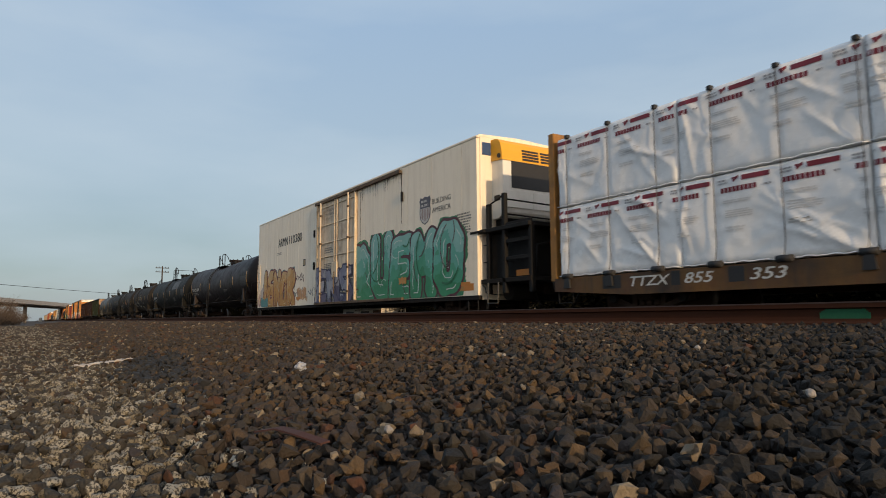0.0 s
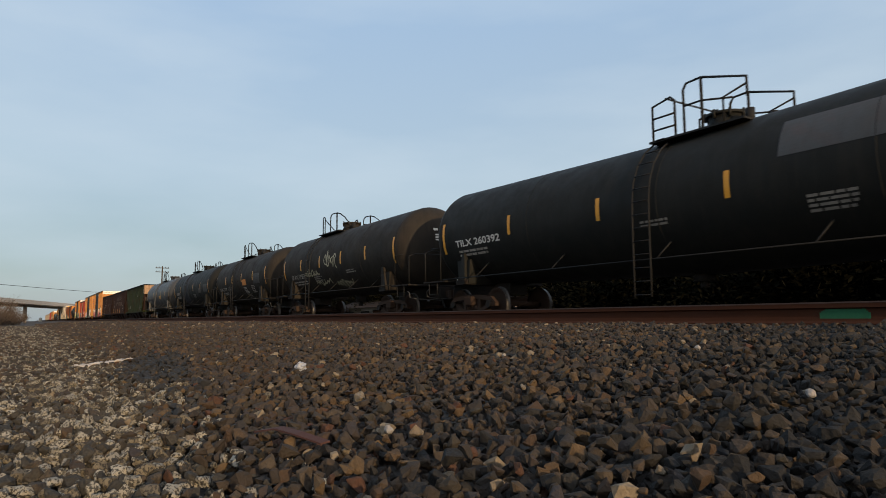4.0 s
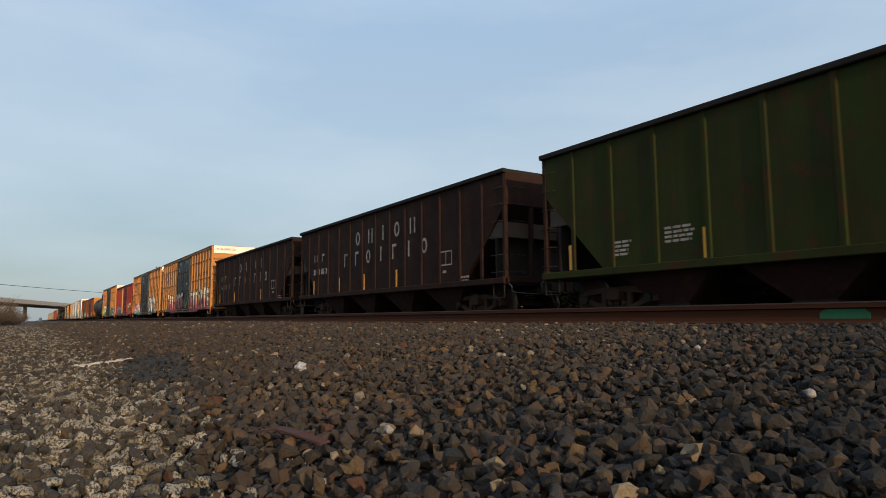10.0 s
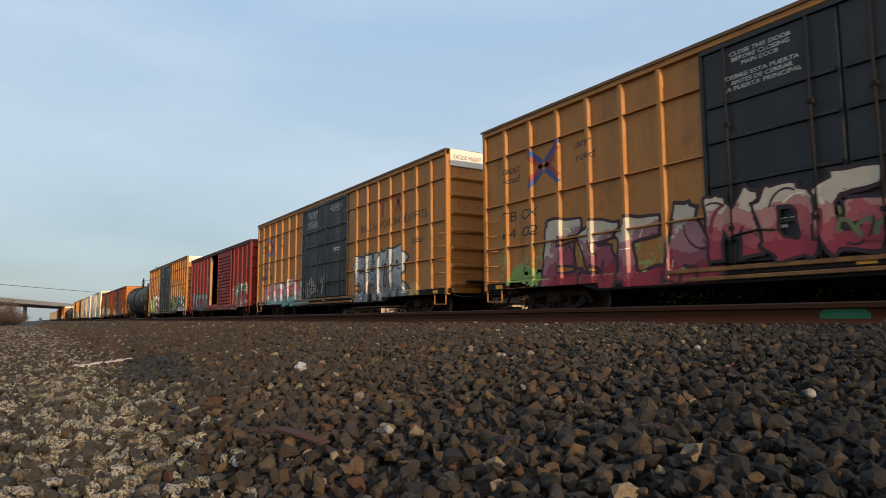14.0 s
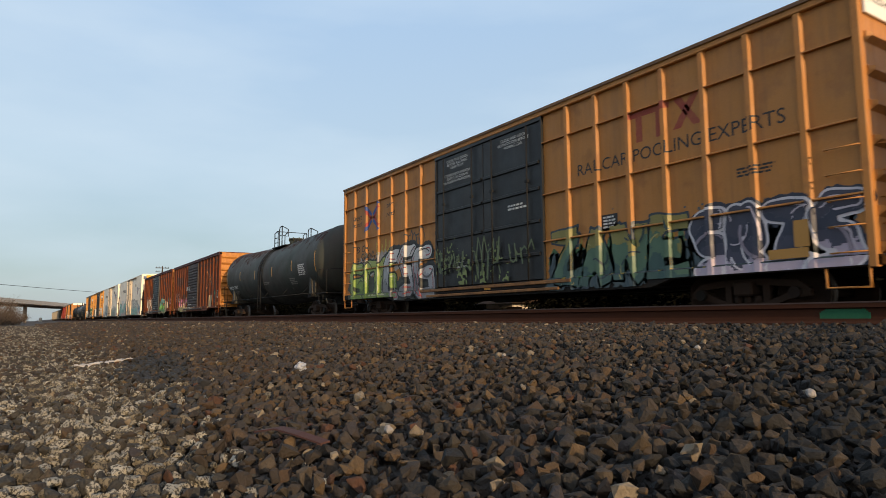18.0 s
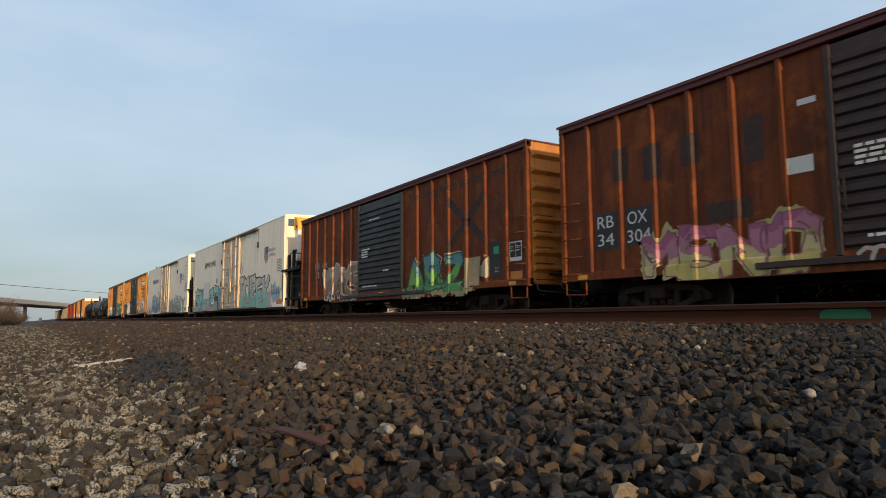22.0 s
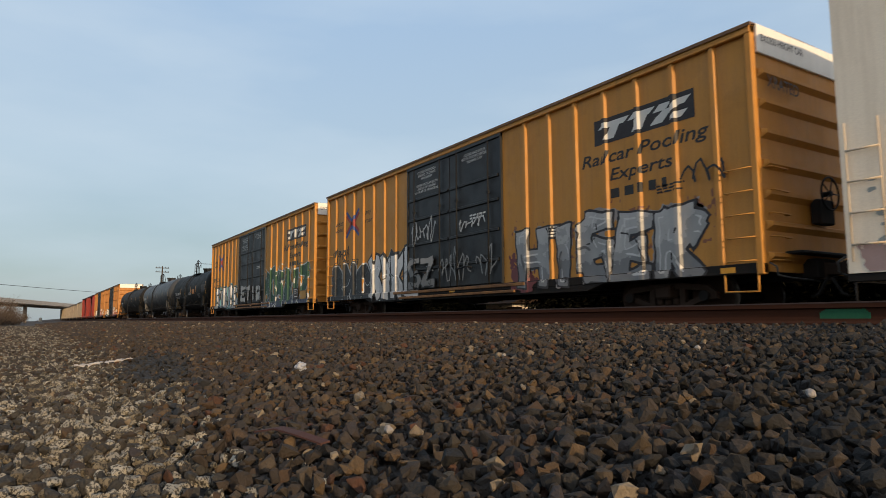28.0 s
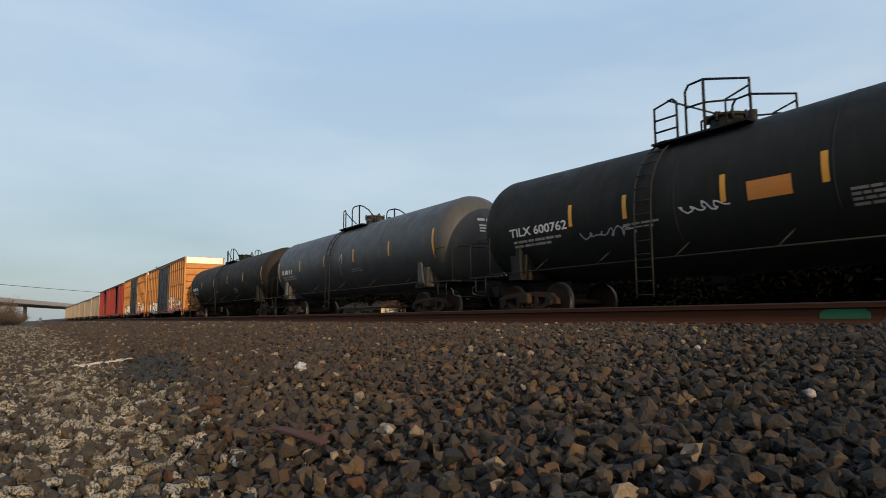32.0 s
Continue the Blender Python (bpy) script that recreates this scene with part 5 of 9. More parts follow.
    for z in (1.55, 2.0, 2.45):
        part("platform_rail", Shape().box(half + 0.95, f, -1.42, -1.36, z, z + 0.10, 0.01), "soot", car)
    part("platform_rail", Shape().pipe([(half + 1.0, -1.4, 3.2), (half + 1.0, 1.35, 3.15)], 0.025).pipe([(half + 1.0, -1.4, 2.8), (half + 1.0, 1.35, 2.75)], 0.025).pipe([(half + 0.3, -1.4, 3.1), (half + 1.0, -1.4, 3.3)], 0.022), "frame_black", car)
    part("equipment_box", Shape().box(half + 0.15, f - 0.3, -1.2, 1.2, 1.1, 2.35, 0.04), "soot", car, "black equipment housing")
    part("coil", Shape().pipe([(half + 1.95, -1.1, 1.15), (half + 1.95, -1.1, 1.9), (half + 1.95, -0.2, 2.1), (half + 1.95, 0.7, 1.7), (half + 1.95, 0.9, 1.15)], 0.035), "soot", car)
    part("platform_shelf", Shape().box(half + 0.02, f, -1.50, 1.45, 2.36, 2.47, 0.01), "soot", car)
    part("warning_tape", Shape().box(half + 1.25, half + 1.75, -1.216, -1.206, 1.14, 1.30), "placard_orange", car, "orange tape")
    part("platform_step", Shape().pipe([(half + 0.35, -1.46, 1.0), (half + 0.35, -1.48, 0.45), (half + 0.8, -1.48, 0.45), (half + 0.8, -1.46, 1.0)], 0.022), "grey_pipe", car)
    part("fuel_tank", Shape().rod((half + 0.5, -0.9, 0.78), (half + 0.5, 0.9, 0.78), 0.24, 16), "frame_black", car)
    part("step_board", Shape().box(half - 0.35, half + 0.3, -1.56, -1.40, 2.38, 2.44, 0.006), "frame_black", car)
    part("end_plate", Shape().box(half - 0.012, half + 0.016, -1.36, -1.06, 4.62, 4.98, 0.004), "sign_blue", car, "blue plate on the end")
    for z in spread(1.1, 4.4, 8):
        if z < 2.3:
            part("grab_iron", GEAR["rung"], None, car, at=pose(half + 0.03, -1.36, z, 0, 0, 90))
        if z < 2.9:
            part("ladder_rung", Shape().pipe([(-half + 0.14, -Y - 0.07, z), (-half + 0.60, -Y - 0.07, z)], 0.016), "door_trim", car)
    for x in (-half + 0.14, -half + 0.60):
        part("ladder_rail", Shape().rod((x, -Y - 0.06, 0.85), (x, -Y - 0.06, 2.95), 0.014, 6), "door_trim", car)
    for sgn in (-1, 1):
        part("sill_step", GEAR["step"], None, car, at=pose(sgn * half - (0.55 if sgn > 0 else -0.1), -1.48, sill + 0.05))
    underframe(car, half, sill)
    for k in range(8):
        x = -half + 0.6 + k * 2.7
        part("reflector", Shape().box(x, x + 0.45, -Y - 0.008, -Y - 0.003, 0.95, 1.07), "placard_orange", car, "orange reflective tape")
    running_gear(car, back, half, half - 2.0, half + 1.0)
    return on_train(car, back)


def spread_pairs(a, b, n):
    p = spread(a, b, n + 1)
    return list(zip(p, p[1:]))
# ---- the train, front to rear: each car by how far its middle lies behind the zero mark ----
BOX = (9.45, 5.12)
reefers = [reefer_car(24.46, "white refrigerator car with green and orange graffiti")]
tanks = {}


def tank(key, a, b, **style):
    tanks[key] = tank_car((a + b) / 2, (b - a) / 2, style.pop("R", 1.46), style.pop("zc", 2.53), style)


tank("a", 36.3, 53.0, label="black tank car with a maroon haze of rust", paint="tank_maroon", top_x=-0.47, sag=0.18)
tank("b", 54.2, 71.6, label="black tank car with a patched grey shell", rails="pair", paint="tank_black", top_x=0.57, sag=0.15)
tank("c", 73.0, 86.0, label="oily brown tank car scrawled with tags", paint="tank_brown", top_x=-1.1, zc=2.50)
tank("d", 87.4, 99.35, label="dirty dark tank car with an orange placard", paint="tank_brown", top_x=0.0, zc=2.50, stripes=(-5.3, -2.97, -1.45, 0.57, 2.83, 5.1))
tank("e", 100.4, 114.4, label="black tank car with a blue-grey wrapper band", paint="tank_black", bands=[(-1.65, 1.1, "tank_band")], top_x=-0.25)
tank("f", 115.5, 129.6, label="weathered grey tank car with tan ends", pipe="grey_pipe", paint="tank_grey", bands=[(5.6, 0.55, "tan")], top_x=0.55, stripes=(-6.15, -2.3, -0.4, 1.9, 4.1, 6.15))
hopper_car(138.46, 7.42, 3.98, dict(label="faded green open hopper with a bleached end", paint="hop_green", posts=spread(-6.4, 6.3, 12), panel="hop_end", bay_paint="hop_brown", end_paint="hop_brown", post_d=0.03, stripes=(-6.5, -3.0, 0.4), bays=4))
HOPS = [hopper_car(154.9, 7.55, 3.99, dict(label="brown open hopper with worn white lettering", paint="hop_brown", post_d=0.04, posts=spread(-6.5, 6.5, 13), stripes=(-5.9, -3.2, -0.9, 1.6), bays=4)),
        hopper_car(171.1, 7.48, 3.96, dict(label="brown open hopper with white lettering and yellow tapes", paint="hop_brown", post_d=0.045, posts=spread(-6.4, 6.4, 12), stripes=(-6.2, -2.7, -0.7, 2.6, 6.3), bays=4))]
RIBS = [box_car(189.1, *BOX, dict(RIBBED, label="tall yellow ribbed boxcar with red and white graffiti")),
        box_car(209.85, *BOX, dict(RIBBED, label="tall yellow ribbed boxcar with chrome and teal graffiti"))]
RED = box_car(228.6, 7.92, 4.55, REDBOX)
RIBS.append(box_car(247.7, *BOX, dict(RIBBED, label="tall yellow ribbed boxcar with green and dark blue graffiti")))
tank("s", 259.25, 275.7, label="dull slate tank car streaked with rust", paint="tank_olive", bands=[(-0.5, 0.42, "tank_black")], top_x=0.54, R=1.58, zc=2.69, sag=0.27, rails="pair", stripe_w=0.036)
RUSTY = [box_car(284.9, 7.87, 4.48, dict(RAILBOX, doors="maroon", label="rusted orange boxcar with a dark maroon louvred door")),
         box_car(301.9, 7.95, 4.50, dict(RAILBOX, label="rusted orange boxcar with green graffiti"))]
reefers += [reefer_car(322.4, "white refrigerator car with mint green graffiti"), reefer_car(345.2, "white refrigerator car with grey-green graffiti")]
SMOOTHS = [box_car(366.1, *BOX, dict(SMOOTH, label="bright yellow boxcar with silver graffiti")), box_car(386.4, *BOX, dict(SMOOTH, label="bright yellow boxcar with green graffiti"))]
tank("t", 397.3, 410.6, label="clean black tank car with white stencils", paint="tank_black", rails="pair", stripes=(-6.2, -2.83, -1.22, 1.06, 2.84, 5.9), top_x=0.2, zc=2.46, sag=0.13)
tank("g", 411.9, 428.3, label="pale grey tank car", paint="tank_grey", bands=[(-0.3, 0.42, "tank_grey")], top_x=0.3, zc=2.48)
tank("k", 429.5, 449.0, label="dark brown tank car", paint="tank_brown", top_x=0.3)
FARS = [box_car(460.1, *BOX, dict(RIBBED, label="tall yellow boxcar with a white end band")), box_car(480.5, *BOX, dict(RIBBED, label="tall yellow boxcar far down the train")),
        box_car(499.8, 7.92, 5.05, dict(REDBOX, door=(-1.55, 1.6), doors="none", label="red boxcar far down the train")), box_car(516.9, 7.92, 5.05, dict(REDBOX, door=(-1.55, 1.6), doors="none", label="red boxcar far down the train"))]
pale = dict(SMOOTH, paint="tan_car", doors="none", band=False, label="dusty tan boxcar far down the train", chord="tan_car")
for k in range(7):
    FARS.append(box_car(534.5 + k * 18.5, 8.5, 4.6 - 0.1 * (k % 2), dict(pale, posts=spread(-7.5, 7.5, 10), door=(-0.1, 0.1))))


def motions():
    for ob, back, dy, dz in CARS:
        walk(ob, [(2.0 * k, pose(r - back, TRACK_Y + dy, TRAIN_Z + dz)) for k, r in enumerate(RUN)])
    for w, back, dx in WHEELS:
        rows, last = [], None
        for k in range(0, 32 * FPS + 1):
            t = k / FPS
            x = run_at(t) - back
            if -24.0 < x < -3.0:
                deg = math.degrees((x + 24.0) / 0.457)
                if not rows and t > 0:
                    rows.append((0.0, pose(dx, 0, 0.457, 0, deg, 0)))
                rows.append((t, pose(dx, 0, 0.457, 0, deg, 0)))
        if rows:
            if rows[-1][0] < 32.0:
                rows.append((32.0, rows[-1][1]))
            walk(w, rows)
# ---- lettering and emblems ----
def fitted(text, x, z, w, h, shear=0.0, bold=0.0):
    """A line of text that fills the box from (x, z), w wide and h high."""
    polys = letter_polys(text, 1.0, bold, shear)
    xs, zs = [a for p in polys for a, _ in p], [b for p in polys for _, b in p]
    x0, x1, z0, z1 = min(xs), max(xs), min(zs), max(zs)
    return [[(x + (a - x0) / (x1 - x0) * w, z + (b - z0) / (z1 - z0) * h) for a, b in p] for p in polys]


def posts_of(style):
    return dict(ribs=style["posts"], rib_w=2 * style.get("post", (0.085, 0.075))[0] * 0.55, rib_y=-1.47 - style.get("post", (0.085, 0.075))[1], sill=(style.get("sill", 0.66) + 0.305, -1.535))


def cross_emblem(x, z, w, h):
    """Two crossed arrows in red and blue: plain shapes."""
    def limb(p, q, t):
        d = Vector((q[0] - p[0], q[1] - p[1])).normalized()
        n = Vector((-d.y, d.x)) * t
        return [(p[0] - n.x, p[1] - n.y), (q[0] - n.x, q[1] - n.y), (q[0] + n.x, q[1] + n.y), (p[0] + n.x, p[1] + n.y)]
    cx, cz, t = x + w / 2, z + h / 2, 0.07
    red, blue = [], []
    for sx, sz, top, bot in ((-1, 1, blue, red), (1, 1, blue, red), (-1, -1, red, blue), (1, -1, red, blue)):
        e = (cx + sx * w / 2, cz + sz * h / 2)
        o = 0.075
        top.append(limb((cx + sx * 0.05, cz + sz * 0.02 + o), (e[0], e[1] + o), t * 0.85))
        bot.append(limb((cx + sx * 0.05, cz + sz * 0.02 - o), (e[0], e[1] - o), t * 0.85))
    return red, blue


M["ink_red"] = surface("faded red emblem paint", (0.36, 0.045, 0.03), (0.25, 0.06, 0.03), mix=0.6, big=3, rough=0.6)
M["ink_blue"] = surface("faded blue emblem paint", (0.035, 0.08, 0.26), (0.05, 0.06, 0.14), mix=0.5, big=3, rough=0.6)
M["ink_dullred"] = surface("worn dull red emblem paint", (0.28, 0.045, 0.03), (0.34, 0.13, 0.045), mix=0.6, big=4, rough=0.7)
M["ink_dim"] = surface("dim dark lettering on rust", (0.030, 0.015, 0.012), (0.085, 0.03, 0.017), mix=0.5, big=4, rough=0.7)
M["ink_faint"] = surface("faint orange emblem paint", (0.34, 0.12, 0.03), (0.12, 0.04, 0.02), mix=0.9, big=3, rough=0.7)
M["panel_black"] = surface("black stencil panel", (0.02, 0.02, 0.021), (0.05, 0.03, 0.025), mix=0.5, big=3, rough=0.6)
M["panel_grey"] = surface("grey data panel", (0.042, 0.042, 0.04), (0.02, 0.02, 0.02), mix=0.5, big=4, rough=0.6)
M["ink_dim_grey"] = surface("grey stencil paint", (0.17, 0.155, 0.135), (0.3, 0.27, 0.23), mix=0.6, big=4, rough=0.6)
M["stain_brown"] = surface("dull brown stain", (0.034, 0.023, 0.016), (0.024, 0.018, 0.014), mix=0.6, rough=0.85, spec=0.08)
M["stain_oil"] = surface("dull black oil stain", (0.010, 0.010, 0.0105), (0.014, 0.013, 0.0125), mix=0.6, rough=0.7, spec=0.15)
M["stain_rust"] = surface("dull maroon rust stain", (0.056, 0.026, 0.021), (0.044, 0.027, 0.023), mix=0.7, big=2.0, rough=0.85, spec=0.08)
M["panel_cream"] = surface("cream paint patch", (0.33, 0.26, 0.155), (0.20, 0.14, 0.075), mix=0.6, big=3, rough=0.7)
M["placard_ochre"] = surface("ochre patch paint", (0.34, 0.19, 0.045), (0.27, 0.14, 0.035), mix=0.5, rough=0.6)
M["placard_green"] = surface("green placard", (0.03, 0.28, 0.13), rough=0.5)

M["ink_slate"] = surface("faded slate emblem paint", (0.10, 0.10, 0.125), (0.16, 0.15, 0.16), mix=0.5, big=3, rough=0.6)
M["ink_rose"] = surface("faded rose emblem paint", (0.30, 0.20, 0.18), (0.38, 0.30, 0.25), mix=0.5, big=3, rough=0.6)
rng_m = random.Random(21)


def door_words(car, x0, x1, lines, z):
    for k, ln in enumerate(lines):
        if ln:
            w = (x1 - x0) * len(ln) / 19
            paint_on("door_lettering", [("ink_white", fitted(ln, (x0 + x1 - w) / 2, z - k * 0.105, w, 0.075))], car, -1.51, "white stencilled warning")


def mark_yellow(car, style, number, smooth):
    on = posts_of(style)
    W = -1.47
    ink = "ink_black"
    if smooth:
        paint_on("emblem_panel", [("panel_black", rect(5.68, 8.24, 3.80, 4.36)),
                                  ("ink_white", [[(a, b), (a + w, b), (a + w + 0.16, b + h), (a + 0.16, b + h)] for a, b, w, h in ((5.80, 4.14, 0.72, 0.12), (5.98, 3.88, 0.26, 0.26), (6.62, 4.14, 0.56, 0.12), (6.72, 3.88, 0.26, 0.26), (7.20, 3.88, 0.30, 0.15), (7.38, 4.03, 0.36, 0.10), (7.28, 4.12, 0.30, 0.14), (7.66, 3.88, 0.28, 0.13), (7.70, 4.13, 0.32, 0.13))])], car, W, "black panel with slanted white bars", **on)
        paint_on("slogan", [(ink, fitted("Railcar Pooling", 5.28, 3.28, 3.24, 0.36, 0.2, 0.015))], car, W, "black slogan lettering", **on)
        paint_on("slogan", [(ink, fitted("Experts", 6.09, 2.88, 1.62, 0.34, 0.2, 0.015))], car, W, "black slogan lettering", **on)
        paint_on("slogan", [(ink, bars(6.1, 2.58, 1.6, 0.2, 1, rng_m, 0.2))], car, W, "black bars of lettering", **on)
    else:
        paint_on("emblem", [("ink_dullred", [[(4.97, 4.14), (5.95, 4.14), (5.95, 4.30), (4.97, 4.30)], [(5.12, 3.62), (5.28, 3.62), (5.28, 4.139), (5.12, 4.139)], [(5.62, 3.62), (5.78, 3.62), (5.78, 4.139), (5.62, 4.139)],
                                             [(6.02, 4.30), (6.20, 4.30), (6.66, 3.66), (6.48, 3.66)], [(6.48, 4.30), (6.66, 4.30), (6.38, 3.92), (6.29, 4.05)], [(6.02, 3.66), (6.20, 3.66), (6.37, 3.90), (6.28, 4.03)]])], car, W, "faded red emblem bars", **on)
        paint_on("slogan", [(ink, fitted("RAILCAR POOLING EXPERTS", 3.42, 3.24, 4.8, 0.26))], car, W, "black slogan lettering", **on)
    red, blue = cross_emblem(-7.62, 3.30, 1.15, 0.86)
    paint_on("cross_emblem", [("ink_red", red), ("ink_blue", blue)], car, W, "red and blue crossed arrow emblem", **on)
    for txt, x, z, w in (("next", -8.56, 3.76, 0.62), ("load", -8.56, 3.52, 0.62), ("any", -5.95, 3.86, 0.52), ("road", -5.95, 3.60, 0.62)):
        paint_on("lettering", [(ink, fitted(txt, x, z, w, 0.18, 0.25))], car, W, "black italic lettering", **on)
    for txt, x, w in (("TB", -8.70, 0.60), ("OX", -7.92, 0.62)):
        paint_on("lettering", [(ink, fitted(txt, x, 2.52, w, 0.25, 0.1))], car, W, "black reporting mark", **on)
    if not number:
        paint_on("lettering", [(ink, bars(-8.72, 2.1, 2.3, 0.22, 1, rng_m, 0.25))], car, W, "black bars of a car number", **on)
    for k in range(3 if number else 0):
        paint_on("lettering", [(ink, fitted(number[2 * k:2 * k + 2], -8.72 + 0.82 * k, 2.08, 0.58, 0.25, 0.1))], car, W, "black car number", **on)
    paint_on("small_print", [(ink, bars(7.3, 2.6, 0.7, 0.035, 3, rng_m))], car, W, "small black stencils", **on)
    paint_on("data_panel", [("panel_black", rect(4.1, 4.55, 1.9, 2.25)), ("ink_white", bars(4.14, 2.17, 0.38, 0.04, 4, rng_m, 0.1))], car, W, "small inspection panel", **on)
    door_words(car, -2.15, -0.75, ["CLOSE THIS DOOR", "BEFORE CLOSING", "MAIN DOOR", "", "CIERRE ESTA PUERTA", "ANTES DE CERRAR", "LA PUERTA PRINCIPAL"], 4.66)
    door_words(car, 0.45, 1.85, ["CLOSE AND LOCK", "BOTH DOORS BEFORE", "MOVING CAR"], 4.66)
    paint_on("door_print", [("ink_white", bars(0.9, 2.9, 0.8, 0.05, 2, rng_m) + bars(-1.5, 1.6, 0.5, 0.06, 2, rng_m))], car, -1.51, "small white door stencils")
    end = Shape()
    for p in fitted("EXCESS HEIGHT CAR", 0, 0, 1.35, 0.13):
        end.face([(9.45 + 0.054, -1.3 + a, 4.84 + b) for a, b in p])
    part("end_lettering", end, "ink_black", car, "black warning on the white band")


for c_, num, st, sm in ((RIBS[0], "640275", RIBBED, False), (RIBS[1], "", RIBBED, False), (RIBS[2], "639975", RIBBED, False), (SMOOTHS[0], "660953", SMOOTH, True), (SMOOTHS[1], "666162", SMOOTH, True)):
    mark_yellow(c_, st, num, sm)


def mark_reefer(car, number):
    W = -1.53
    faded = number == "110380"
    for txt, x, w in (("ARMN", -6.86, 1.36), (number, -5.30 if faded else -5.40, 1.74)):
        word = fitted(txt, x, 3.62, w, 0.40)
        paint_on("reporting_mark", [("ink_black", word), ("ink_black", moved(word, 0.028, 0.0))], car, W, "black reporting mark")
    blue, red_ = ("ink_slate", "ink_rose") if faded else ("ink_blue", "ink_red")
    rim = [(7.35, 3.87), (7.20, 3.82), (7.06, 3.86), (7.01, 3.74), (7.05, 3.60), (7.01, 3.40), (7.05, 3.18), (7.17, 3.05), (7.35, 2.97), (7.53, 3.05), (7.65, 3.18), (7.69, 3.40), (7.65, 3.60), (7.69, 3.74), (7.64, 3.86), (7.50, 3.82)]
    inner = [(7.35 + (a - 7.35) * 0.90, 3.42 + (b - 3.42) * 0.92) for a, b in rim]
    top_ = [p for p in inner if p[1] > 3.56]
    sh = [(blue, [rim]), ("ink_white", [[p for p in inner if p[1] < 3.64]])]
    tops = [(blue, [[(7.06, 3.50), (7.64, 3.50), (7.64, 3.60), (7.06, 3.60)]]), ("ink_white", bars(7.13, 3.68, 0.44, 0.07, 1, rng_m, 0.09) + bars(7.15, 3.55, 0.42, 0.07, 1, rng_m, 0.09))]
    red = []
    for k in range(6):
        a, dz = 7.085 + 0.098 * k, 0.055 * (2.5 - abs(k - 2.5))
        red.append([(a, 3.49), (a + 0.05, 3.49), (a + 0.05, 3.20 - dz), (a, 3.20 - dz)])
    paint_on("shield", sh + [(red_, red)] + tops, car, W, "striped shield emblem")
    if faded:
        paint_on("small_print", [("ink_worn", bars(-7.0, 3.3, 0.8, 0.04, 2, rng_m))], car, W, "small faded stencils")
    paint_on("slogan", [("ink_black", fitted("BUILDING", 7.78, 3.55, 1.04, 0.16))], car, W, "black slogan lettering")
    paint_on("slogan", [("ink_black", fitted("AMERICA", 7.78, 3.28, 1.04, 0.16))], car, W, "black slogan lettering")
    paint_on("small_print", [("ink_dim_grey", bars(9.15, 3.0, 0.75, 0.045, 8, rng_m, 0.12))], car, W, "small grey stencils")
    for k, ln in enumerate(("CLOSE AND LOCK", "DOORS BEFORE", "MOVING CAR")):
        w = 0.075 * len(ln)
        paint_on("door_lettering", [("ink_dim_grey", fitted(ln, -0.62 - w / 2 + 0.35, 4.50 - 0.16 * k, w, 0.09))], car, W - 0.037, "grey door warning")
    paint_on("door_print", [("ink_dim_grey", bars(-0.75, 2.95, 0.95, 0.05, 3, rng_m) + bars(-0.75, 2.3, 1.0, 0.04, 4, rng_m))], car, W - 0.037, "grey door stencils")
    paint_on("data_panel", [("panel_black", rect(-3.35, -3.05, 2.45, 2.75)), ("panel_cream", rect(-3.31, -3.09, 2.49, 2.71))], car, W, "small framed data plate")
    paint_on("data_panel", [("panel_black", rect(8.35, 8.75, 1.35, 1.75)), ("ink_white", bars(8.38, 1.66, 0.33, 0.04, 4, rng_m, 0.08))], car, W, "small inspection panel")
    paint_on("warning_panel", [("placard_orange", rect(9.1, 9.95, 0.82, 1.02))], car, W, "orange warning panel")


for c_, num in zip(reefers, ("110380", "110905", "110094")):
    mark_reefer(c_, num)

